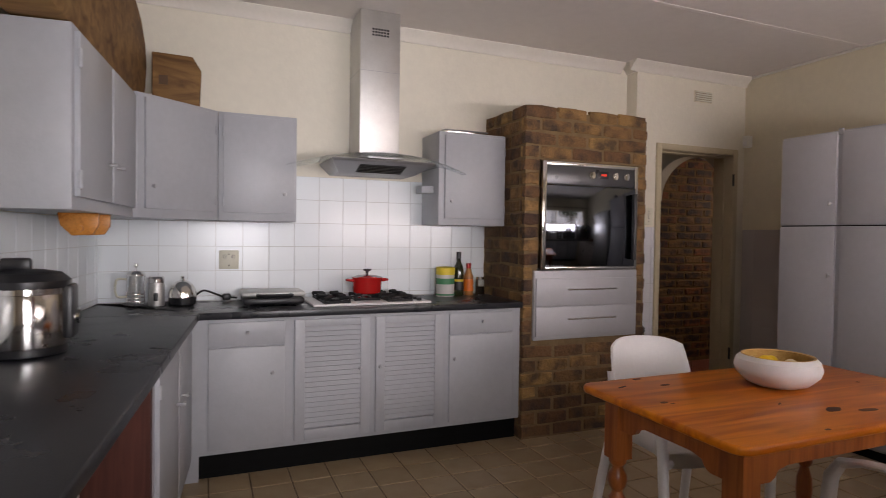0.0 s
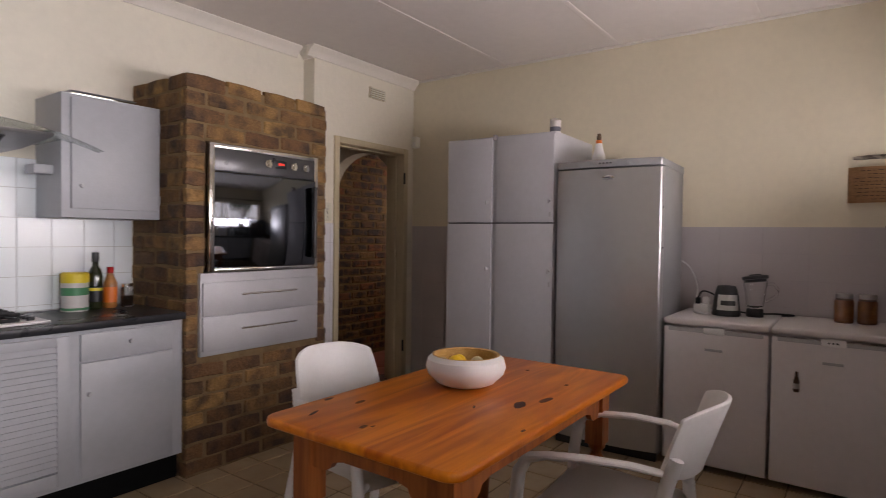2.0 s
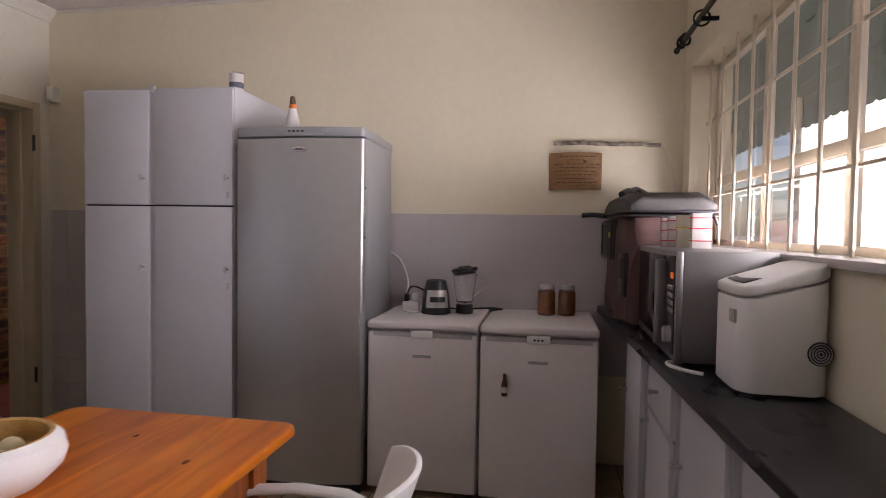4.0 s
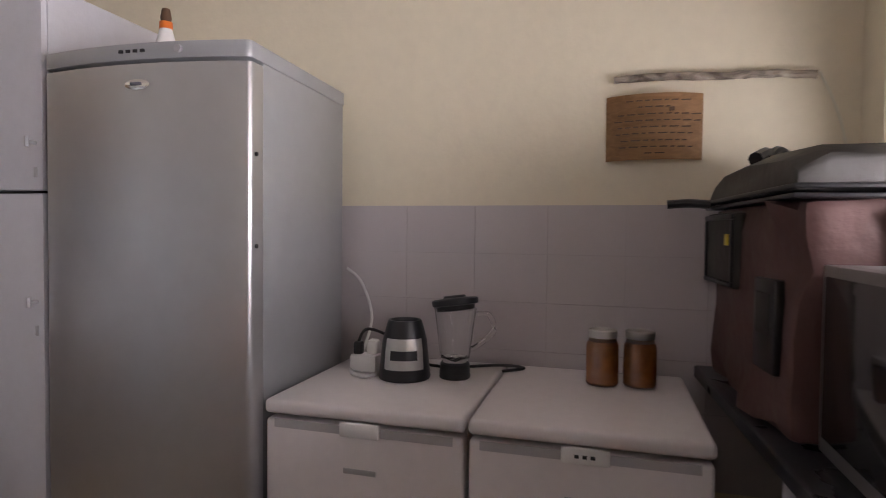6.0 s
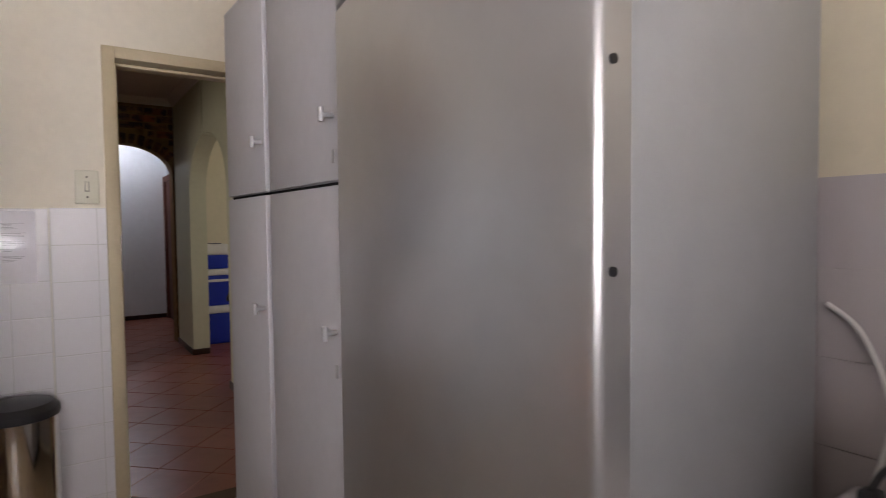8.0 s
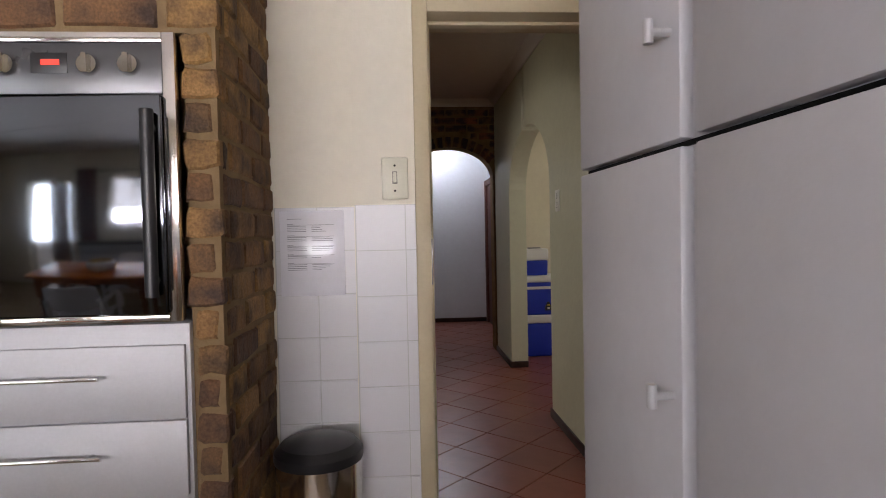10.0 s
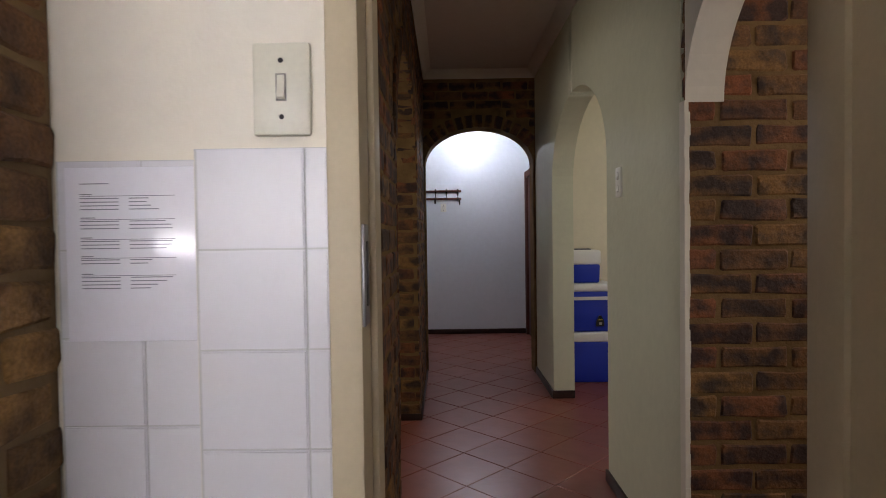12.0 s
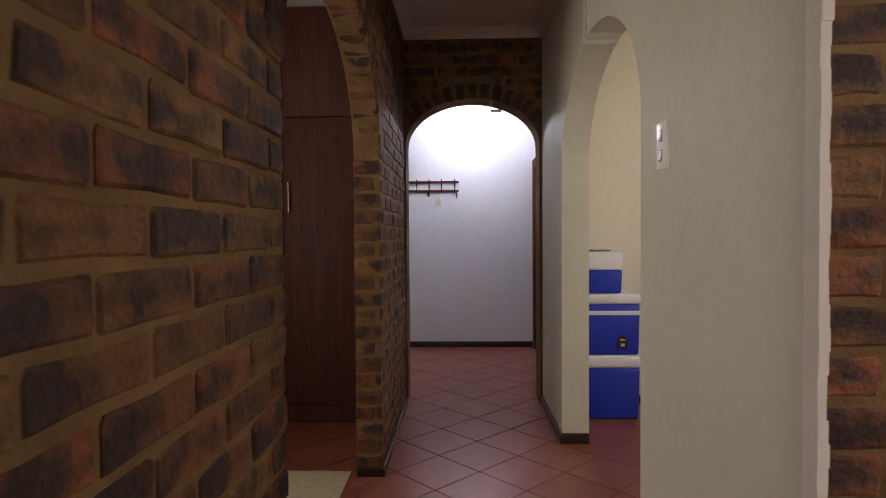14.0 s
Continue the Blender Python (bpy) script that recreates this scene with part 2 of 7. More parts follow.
CREAMPLASTIC = material("aged cream plastic", (0.66, 0.64, 0.52), 0.35, scale=9, vary=0.05)
SLOTSHADE = material("grey plastic recess", (0.22, 0.21, 0.18), 0.6, scale=20, vary=0.05)
SWITCHWHITE = material("white switch plastic", (0.80, 0.79, 0.72), 0.3, scale=9, vary=0.03)
MORTAR = material("sandy mortar", (0.22, 0.150, 0.082), 0.95, spec=0.1, scale=9, vary=0.2, bump=0.5, bump_scale=60)
DARKMORTAR = material("brown mortar", (0.205, 0.128, 0.057), 0.95, spec=0.1, scale=9, vary=0.2, bump=0.5, bump_scale=60)
PINKGROUT = material("pink grey grout", (0.50, 0.46, 0.46), 0.7, scale=12, vary=0.05)
GROUT = material("pale grout", (0.55, 0.55, 0.54), 0.8, scale=12, vary=0.08)
FLOORGROUT = material("brown floor grout", (0.12, 0.08, 0.05), 0.85, scale=9, vary=0.15)
HALLGROUT = material("dark red floor grout", (0.10, 0.036, 0.027), 0.8, scale=9, vary=0.15)
BRICK = brick_material("golden brown face brick", [(0.0, (0.10, 0.05, 0.028)), (0.2, (0.40, 0.235, 0.085)), (0.4, (0.15, 0.075, 0.038)), (0.6, (0.32, 0.18, 0.07)), (0.8, (0.085, 0.045, 0.030)), (1.0, (0.21, 0.11, 0.05))], 0.8, 0.8, 0.41, 0.66)
REDBRICK = brick_material("red brown face brick", [(0.0, (0.23, 0.118, 0.042)), (0.2, (0.14, 0.066, 0.032)), (0.42, (0.26, 0.090, 0.036)), (0.62, (0.17, 0.080, 0.034)), (0.82, (0.25, 0.134, 0.046)), (1.0, (0.13, 0.060, 0.032))], 0.86)
WALLTILE = piece_material("glossy white wall tile", (0.85, 0.89, 0.905), (0.81, 0.855, 0.88), 0.22, bump=0.10)
# white tile made darker and rougher to hold back brightness by the doorway
DOORTILE = piece_material("aged white wall tile", (0.70, 0.695, 0.72), (0.66, 0.655, 0.69), 0.32, bump=0.14)
PINKTILE = piece_material("glossy pale pink grey wall tile", (0.55, 0.51, 0.51), (0.52, 0.48, 0.49), 0.25, bump=0.08)
FLOORTILE = piece_material("beige kitchen floor tile", (0.37, 0.275, 0.165), (0.31, 0.225, 0.13), 0.34, 0.45, (0.26, 0.165, 0.085), 0.15)
HALLTILE = piece_material("terracotta red floor tile", (0.30, 0.092, 0.062), (0.25, 0.075, 0.05), 0.30, 0.35, (0.16, 0.05, 0.035), 0.1)
PINE = wood_material("varnished orange pine", (0.72, 0.215, 0.009), (0.38, 0.075, 0.004), 0.36, "X", 1.7, 0.04, 0.0, 9.0)
PINELEG = wood_material("varnished red pine", (0.40, 0.12, 0.030), (0.22, 0.055, 0.014), 0.28, "Z", 3.0, 0.4)
ORANGEWOOD = wood_material("orange stained pine", (0.62, 0.25, 0.05), (0.42, 0.14, 0.02), 0.35, "Y", 4.0, 0.2)
ROUGHWOOD = wood_material("old rough brown wood", (0.30, 0.165, 0.06), (0.12, 0.055, 0.02), 0.7, "X", 3.0, 0.0, 0.0, 5.0)
DARKWOOD = wood_material("dark red brown timber", (0.115, 0.036, 0.026), (0.075, 0.023, 0.016), 0.62, "Z", 3.0, 0.0)
BROWNTRIM = wood_material("dark brown skirting timber", (0.045, 0.02, 0.015), (0.025, 0.012, 0.009), 0.4, "Y", 3.0, 0.1)
FRAMEPAINT = material("cream gloss frame paint", (0.53, 0.45, 0.30), 0.5, scale=6, vary=0.07, bump=0.05)
SILVERPAINT = material("silver grey handle", (0.40, 0.40, 0.41), 0.45, 0.2, scale=20, vary=0.05)
RED = material("red enamel", (0.42, 0.012, 0.010), 0.15, scale=8, vary=0.05, coat=0.5)
IRON = material("black cast iron", (0.014, 0.014, 0.015), 0.5, vary=0.15, scale=20, bump=0.1, bump_scale=150)
CLEAR = glass_material("clear glass")
HOODGLASS = glass_material("smoked clear glass", (0.62, 0.70, 0.68))
OVENGLASS = material("black mirror oven glass", (0.15, 0.165, 0.19), 0.015, 1.0, scale=3, vary=0.03, fine=0.0)
YELLOW = material("yellow plastic", (0.72, 0.55, 0.04), 0.4, scale=10, vary=0.05)
GREEN = material("green label", (0.05, 0.22, 0.10), 0.45, scale=10, vary=0.08)
BLUE = material("bright blue plastic", (0.010, 0.035, 0.42), 0.4, scale=6, vary=0.06)
ORANGE = material("orange label", (0.75, 0.17, 0.02), 0.4, scale=10, vary=0.05)
OIL = material("dark green glass bottle", (0.018, 0.022, 0.008), 0.1, scale=10, vary=0.1, coat=0.4)
BAMBOO = wood_material("pale bamboo", (0.62, 0.40, 0.15), (0.48, 0.28, 0.09), 0.4, "X", 6.0, 0.1)
LEMON = material("lemon peel", (0.80, 0.50, 0.02), 0.45, scale=40, vary=0.08, bump=0.2, bump_scale=160)
GARLIC = material("pale fruit skin", (0.60, 0.52, 0.32), 0.5, scale=30, vary=0.12)
PRESERVE = material("orange brown preserve", (0.36, 0.135, 0.030), 0.3, scale=30, vary=0.3, fine=0.1, coat=0.6)
BARK = wood_material("peeling birch twig", (0.48, 0.42, 0.34), (0.08, 0.06, 0.045), 0.8, "Y", 14.0, 0.0, 0.0, 2.0)
PLY = wood_material("brown plywood veneer", (0.52, 0.31, 0.155), (0.36, 0.20, 0.09), 0.55, "Y", 5.0, 0.0)
INK = material("dark brown ink", (0.09, 0.045, 0.022), 0.7, scale=30, vary=0.1)
PRINT = material("grey print ink", (0.12, 0.12, 0.15), 0.7, scale=30, vary=0.1)
FADEDINK = material("faded grey print ink", (0.26, 0.26, 0.31), 0.6, scale=30, vary=0.1)
PAPER = material("white paper in a plastic sleeve", (0.80, 0.80, 0.86), 0.18, scale=3, vary=0.02, bump=0.1, bump_scale=8)
CARD = material("white carton", (0.58, 0.55, 0.53), 0.5, scale=8, vary=0.04)
CARDRED = material("red carton print", (0.55, 0.03, 0.03), 0.5, scale=8, vary=0.05)
ROSE = material("dusty pink metallic fabric", (0.095, 0.045, 0.040), 0.5, 0.2, scale=14, vary=0.15, bump=0.5, bump_scale=18)
GREYFABRIC = material("grey padded fabric", (0.035, 0.032, 0.028), 0.55, scale=14, vary=0.15, bump=0.4, bump_scale=22)
DARKGLASS = material("dark microwave glass", (0.02, 0.02, 0.022), 0.06, scale=4, vary=0.1, spec=0.8)
MWSTEEL = material("grey microwave steel", (0.30, 0.295, 0.30), 0.35, 0.7, scale=5, vary=0.05)
DISPLAY = glow_material("orange display", (1.0, 0.16, 0.02), 0.8)
LAMPGLOW = glow_material("lit lamp shade", (1.0, 0.95, 0.82), 6.0)
WROUGHT = material("black wrought iron", (0.02, 0.018, 0.016), 0.5, 0.6, scale=20, vary=0.1)
WINFRAME = material("cream painted steel window", (0.66, 0.58, 0.46), 0.4, scale=8, vary=0.06)
CURTAIN = material("dark red curtain cloth", (0.22, 0.012, 0.03), 0.8, scale=20, vary=0.15, bump=0.2)
MATCLOTH = material("cream woven mat", (0.52, 0.46, 0.30), 0.9, scale=40, vary=0.15, bump=0.5, bump_scale=160)
AWNING = material("dark green awning cloth", (0.09, 0.145, 0.15), 0.8, scale=6, vary=0.15)
OUTWALL = material("pale yard wall", (0.82, 0.81, 0.80), 0.85, scale=2, vary=0.1, bump=0.2)
# emissive colour: the outdoor brightness is put into the backdrop itself
HAZEGLOW = glow_material("bright hazy distance", (1.0, 0.98, 0.96), 3.2)
YARD = material("pale concrete yard", (0.40, 0.37, 0.32), 0.9, scale=0.8, vary=0.12, bump=0.3)
LEAF = material("tree leaves", (0.07, 0.11, 0.035), 0.6, scale=30, vary=0.3)
TRUNK = material("grey tree bark", (0.16, 0.12, 0.085), 0.9, scale=8, vary=0.2, bump=0.5)
KNOT = wood_material("dark pine knot", (0.11, 0.022, 0.006), (0.035, 0.008, 0.004), 0.5, "X", 9.0, 0.0, 0.0, 3.0)

# ---------------------------------------------------------------- building helpers
BASE = {}


def box(bm, lo, hi):
    """An axis-aligned box between two corners."""
    c = [(a + b) / 2 for a, b in zip(lo, hi)]
    s = [abs(b - a) for a, b in zip(lo, hi)]
    return bmesh.ops.create_cube(bm, size=1, matrix=Matrix.Translation(c) @ Matrix.Diagonal((*s, 1)))["verts"]


def boxes(*pairs, bevel=0.0, seg=2):
    bm = bmesh.new()
    for lo, hi in pairs:
        box(bm, lo, hi)
    if bevel:
        soften(bm, bevel, seg)
    return bm


def soften(bm, width, seg=2):
    edges = [e for e in bm.edges if len(e.link_faces) == 2 and e.calc_face_angle(0) > radians(35)]
    bmesh.ops.bevel(bm, geom=edges, offset=width, offset_type="OFFSET", segments=seg, profile=0.5, affect="EDGES", clamp_overlap=True)
    return bm


def rod(bm, a, b, r, r2=None, seg=14):
    a, b = Vector(a), Vector(b)
    m = Matrix.Translation((a + b) / 2) @ (b - a).to_track_quat("Z", "Y").to_matrix().to_4x4()
    bmesh.ops.create_cone(bm, cap_ends=True, segments=seg, radius1=r, radius2=r if r2 is None else r2, depth=(b - a).length, matrix=m)
    return bm


def rods(*some, seg=14):
    bm = bmesh.new()
    for a, b, r in some:
        rod(bm, a, b, r, seg=seg)
    return bm


def tube(points, r, seg=8, steps=6):
    """A round cord along a smooth line through the points."""
    pts = [Vector(p) for p in points]
    line = []
    for i in range(len(pts) - 1):
        p0, p1, p2, p3 = pts[max(i - 1, 0)], pts[i], pts[i + 1], pts[min(i + 2, len(pts) - 1)]
        for k in range(steps):
            t = k / steps
            line.append(0.5 * (2 * p1 + (p2 - p0) * t + (2 * p0 - 5 * p1 + 4 * p2 - p3) * t * t + (3 * p1 - p0 - 3 * p2 + p3) * t ** 3))
    line.append(pts[-1])
    bm = bmesh.new()
    rings = []
    for i, p in enumerate(line):
        d = (line[min(i + 1, len(line) - 1)] - line[max(i - 1, 0)]).normalized()
        q = d.to_track_quat("Z", "Y").to_matrix()
        rings.append([bm.verts.new(p + q @ Vector((r * math.cos(2 * math.pi * k / seg), r * math.sin(2 * math.pi * k / seg), 0))) for k in range(seg)])
    for ra, rb in zip(rings, rings[1:]):
        for k in range(seg):
            bm.faces.new((ra[k], ra[(k + 1) % seg], rb[(k + 1) % seg], rb[k]))
    bm.faces.new(rings[0][::-1])
    bm.faces.new(rings[-1])
    return bm


def lathe(profile, centre=(0, 0, 0), seg=32, bm=None, caps=True):
    """A turned body: (radius, height) pairs round the upright line through centre."""
    bm = bm or bmesh.new()
    rings = []
    for r, z in profile:
        if r < 1e-5:
            rings.append([bm.verts.new((centre[0], centre[1], centre[2] + z))])
        else:
            rings.append([bm.verts.new((centre[0] + r * math.cos(2 * math.pi * k / seg), centre[1] + r * math.sin(2 * math.pi * k / seg), centre[2] + z)) for k in range(seg)])
    for a, b in zip(rings, rings[1:]):
        for k in range(seg):
            j = (k + 1) % seg
            if len(a) == 1 and len(b) > 1:
                bm.faces.new((a[0], b[j], b[k]))
            elif len(b) == 1 and len(a) > 1:
                bm.faces.new((a[k], a[j], b[0]))
            elif len(a) > 1:
                bm.faces.new((a[k], a[j], b[j], b[k]))
    for ring, turned in ((rings[0], True), (rings[-1], False)):
        if caps and len(ring) > 1:
            bm.faces.new(ring[::-1] if turned else ring)
    return bm


def prism(outline, axis, lo, hi, bm=None):
    """An outline of (u, v) pairs drawn out along x, y or z."""
    bm = bm or bmesh.new()
    place = {"x": lambda u, v, w: (w, u, v), "y": lambda u, v, w: (u, w, v), "z": lambda u, v, w: (u, v, w)}[axis]
    a = [bm.verts.new(place(u, v, lo)) for u, v in outline]
    b = [bm.verts.new(place(u, v, hi)) for u, v in outline]
    bm.faces.new(a)
    bm.faces.new(b[::-1])
    for k in range(len(a)):
        j = (k + 1) % len(a)
        bm.faces.new((a[j], a[k], b[k], b[j]))
    bmesh.ops.recalc_face_normals(bm, faces=bm.faces)
    return bm


def finish(name, bm, mt):
    me = bpy.data.meshes.new(name)
    bm.normal_update()
    bm.to_mesh(me)
    bm.free()
    me.materials.append(mt)
    me.polygons.foreach_set("use_smooth", [True] * len(me.polygons))
    me.set_sharp_from_angle(angle=radians(32))
    return me


def setting(name, bm, mt, label="", category=""):
    """A piece of the setting, in world coordinates."""
    ob = new(name, finish(name, bm, mt))
    BASE[ob] = Matrix.Identity(4)
    return tagged(ob, label, category or name.split("_")[0], kind="structure")


def thing(name, at, label, category, group=""):
    """An Empty at a thing's base; its parts are given in world coordinates."""
    ob = new(name)
    ob.empty_display_size = 0.05
    ob.matrix_basis = Matrix.Translation(at)
    BASE[ob] = Matrix.Translation(at)
    return tagged(ob, label, category, group)


def part(name, bm, mt, parent, label=""):
    ob = new(name, finish(name, bm, mt))
    ob.parent = parent
    ob.matrix_parent_inverse = BASE[parent].inverted()
    BASE[ob] = Matrix.Identity(4)
    return tagged(ob, label)


def single(name, bm, mt, label, category, group=""):
    """A thing of one mesh, in world coordinates."""
    ob = new(name, finish(name, bm, mt))
    BASE[ob] = Matrix.Identity(4)
    return tagged(ob, label, category, group)


PIVOT = Vector((1.10, 6.10, 0))
SWING = Matrix.Translation(PIVOT + Vector((0.03, 0, 0))) @ Matrix.Rotation(radians(-4.85), 4, "Z") @ Matrix.Translation(-PIVOT)


def swing(ob):
    """Turn a thing of the west run, which is not square to the hob wall."""
    ob.matrix_basis = SWING @ ob.matrix_basis
    return ob


def arched(u0, u1, z1, o0, o1, spring, apex, w0, w1, axis, z0=0.0, seg=18):
    """A wall along u with one arched opening from o0 to o1; w0 to w1 is its thickness."""
    bm = bmesh.new()
    if o0 > u0:
        prism([(u0, z0), (o0, z0), (o0, z1), (u0, z1)], axis, w0, w1, bm)
    if u1 > o1:
        prism([(o1, z0), (u1, z0), (u1, z1), (o1, z1)], axis, w0, w1, bm)
    mid, half = (o0 + o1) / 2, (o1 - o0) / 2
    lower = [(mid - half * math.cos(math.pi * k / seg), spring + (apex - spring) * math.sin(math.pi * k / seg)) for k in range(seg + 1)]
    for (ua, za), (ub, zb) in zip(lower, lower[1:]):
        prism([(ua, za), (ub, zb), (ub, z1), (ua, z1)], axis, w0, w1, bm)
    bmesh.ops.remove_doubles(bm, verts=bm.verts, dist=1e-4)
    return bm


# ---------------------------------------------------------------- the setting
X0, X1, Y0, YD, YS, TOP, HTOP = 0.505, 5.52, 2.56, 6.56, 6.68, 2.72, 2.80

HFZ = -0.035  # the hall floor lies a little lower
setting("floor", boxes(((-0.5, 2.0, -0.1), (5.9, 6.72, -0.004))), FLOORGROUT, "brown grout bed of the beige kitchen floor", "floor")
setting("hall_floor", boxes(((2.8, 6.72, -0.1), (8.0, 13.6, HFZ - 0.004))), HALLGROUT, "dark grout bed of the red hall floor", "floor")
setting("ceiling", boxes(((-0.5, 2.0, TOP), (5.9, 6.72, TOP + 0.1))), CEIL, "white painted board ceiling of the kitchen", "ceiling")
setting("hall_ceiling", boxes(((2.8, 6.74, HTOP), (8.0, 13.6, HTOP + 0.1))), CEIL, "white painted hall ceiling", "ceiling")
for y in (2.86, 3.76, 4.66, 5.59):
    setting("trim", boxes(((0, y - 0.016, TOP - 0.004), (X1, y + 0.016, TOP + 0.002)), bevel=0.002), CEIL, "narrow white cover strip along a ceiling joint", "trim")

# kitchen walls
swing(setting("wall_west", boxes(((0.25, 1.8, 0), (X0, 7.1, TOP))), CREAM, "cream painted kitchen wall above the worktop", "wall"))
setting("wall_north_stove", boxes(((0.3, YS, 0), (4.335, 6.84, TOP))), LITCREAM_PLASTER, "cream painted kitchen wall behind the hob", "wall")
wall = boxes(((4.33, YD, 0), (4.56, 6.74, TOP)), ((5.40, YD, 0), (X1, 6.74, TOP)), ((4.56, YD, 2.075), (5.40, 6.74, TOP)))
setting("wall_north_door", wall, LITCREAM_PLASTER, "cream painted wall round the doorway to the hall", "wall")
setting("wall_east", boxes(((X1, 2.358, 0), (5.72, 6.74, TOP))), CREAM, "cream painted kitchen wall behind fridge and freezers", "wall")
# window wall with a window and the back door
WX0, WX1, WZ0, WZ1 = 2.66, 5.37, 1.255, 2.175
DX0, DX1 = 1.10, 1.95
wall = boxes(((-0.3, 2.358, 0), (DX0, Y0, TOP)), ((DX0, 2.358, 2.08), (DX1, Y0, TOP)), ((DX1, 2.358, 0), (WX0, Y0, TOP)),
             ((WX0, 2.358, 0), (WX1, Y0, WZ0)), ((WX0, 2.358, WZ1), (WX1, Y0, TOP)), ((WX1, 2.358, 0), (X1, Y0, TOP)))
setting("wall_south", wall, CREAM, "cream painted wall with the barred window", "wall")

# cornices on the hob wall, the pier and the doorway wall
COVE = [(0, 0), (0, -0.075), (0.012, -0.075), (0.022, -0.055), (0.045, -0.03), (0.068, -0.014), (0.075, -0.006), (0.075, 0)]
for lo, hi, y in ((X0, 4.26, YS), (4.255, X1, YD)):
    setting("trim", prism([(y - a, TOP + b - 0.001) for a, b in COVE], "x", lo, hi), CORNICE, "white moulded cornice under the ceiling", "cornice")
setting("trim", prism([(4.33 - a, TOP + b - 0.002) for a, b in COVE], "y", YD - 0.002, YS), CORNICE, "short cornice return at the wall step", "cornice")
setting("trim", boxes(((X1 - 0.016, Y0, TOP - 0.02), (X1, YD, TOP)), bevel=0.006), CORNICE, "thin white bead between wall and ceiling", "cornice")

# hall doorway frame
frame_bm = boxes(((4.535, YD - 0.018, 0), (4.585, 6.75, 2.095)), ((5.375, YD - 0.018, 0), (5.43, 6.75, 2.095)), ((4.585, YD - 0.018, 2.045), (5.375, 6.75, 2.095)), bevel=0.004)
door_frame = setting("door_1", frame_bm, FRAMEPAINT, "cream painted steel door frame without a leaf", "door frame")
part("rebate", boxes(((4.585, 6.63, 0), (4.597, 6.70, 2.033)), ((5.362, 6.63, 0), (5.375, 6.70, 2.033)), ((4.585, 6.63, 2.033), (5.375, 6.70, 2.045)), bevel=0.002), FRAMEPAINT, door_frame)
strike = part("strike_plate", boxes(((4.585, 6.543, 1.138), (4.590, 6.588, 1.293)), bevel=0.002), MWSTEEL, door_frame, "grey steel strike plate with a dark slot")
part("slot", boxes(((4.5895, 6.560, 1.168), (4.5915, 6.575, 1.267))), BLACK, strike, "dark latch slot")
for z in (0.28, 1.78):
    hinge = bmesh.new()
    rod(hinge, (5.372, YD - 0.024, z), (5.372, YD - 0.024, z + 0.10), 0.009)
    part("hinge", hinge, BLACK, door_frame, "dark steel hinge knuckle")

# ventilation grille, sensor box
vent = thing("wall_vent", (5.02, YD, 2.46), "small cream louvred air vent high on the wall", "vent")
part("frame", boxes(((4.925, YD - 0.010, 2.465), (5.12, YD + 0.003, 2.56)), bevel=0.003), CREAM, vent)
# darker sheet that paints the shade between the slats
part("backing", boxes(((4.932, YD - 0.0115, 2.470), (5.113, YD - 0.006, 2.555))), material("vent backing", (0.42, 0.36, 0.26), 0.8), vent)
for k in range(5):
    part("slat", boxes(((4.935, YD - 0.018, 2.473 + 0.0175 * k), (5.11, YD - 0.010, 2.483 + 0.0175 * k)), bevel=0.002), CREAMPLASTIC, vent)
sensor = thing("motion_sensor", (5.49, 6.50, 2.11), "small white sensor box in the wall corner", "sensor")
part("housing", boxes(((5.462, 6.478, 2.115), (X1 + 0.002, 6.535, 2.215)), bevel=0.008), SWITCHWHITE, sensor)
part("lens", boxes(((5.458, 6.488, 2.125), (5.463, 6.525, 2.165)), bevel=0.002), WHITEPLASTIC, sensor)

# ---- hall
HL, HR = 4.513, 5.55
LA0, LA1 = 8.09, 9.75
bm = arched(6.74, 11.09, HTOP, LA0, LA1, 1.68, 2.24, HL - 0.14, HL - 0.008, "x", HFZ)
hall_left = setting("wall_hall_west", bm, DARKMORTAR, "brick hall wall with an arched side opening", "wall")
bm = arched(7.752, 11.09, HTOP, 8.70, 10.25, 1.66, 2.205, HR, HR + 0.165, "x", HFZ, 28)
setting("wall_hall_east", bm, GREENISH, "pale green plastered hall wall with an arched opening", "wall")
bm = arched(6.74, 7.712, HTOP, 6.80, 7.712, 1.725, 2.13, HR, HR + 0.135, "x", HFZ, 24)
setting("wall_hall_east_arch", bm, LITCREAM_PLASTER, "pale plastered arch springing from the brick wall", "wall")
hall_brick = setting("wall_hall_brick", boxes(((HR + 0.012, 7.725, HFZ), (7.2, 7.86, HTOP))), DARKMORTAR, "red brown brick wall seen through the arch", "wall")
bm = arched(HL - 0.4, HR + 0.3, HTOP, HL + 0.01, HR - 0.02, 1.93, 2.275, 11.10, 11.32, "y", HFZ, 24)
hall_end = setting("wall_hall_arch", bm, DARKMORTAR, "dark brick wall with a round arch across the hall", "wall")
plaster = bmesh.new()
for k in range(44):
    z0 = HFZ + (1.73 - HFZ) * k / 44
    w = 0.014 + 0.008 * noise.noise(Vector((0, 3, z0 * 9)))
    box(plaster, (HR - 0.004, 7.709 + 0.004 * noise.noise(Vector((5, 0, z0 * 12))), z0), (HR + w, 7.753, z0 + (1.73 - HFZ) / 44 + 0.001))
setting("trim", plaster, LITCREAM_PLASTER, "ragged white plaster edge beside the bricks", "plaster edge")

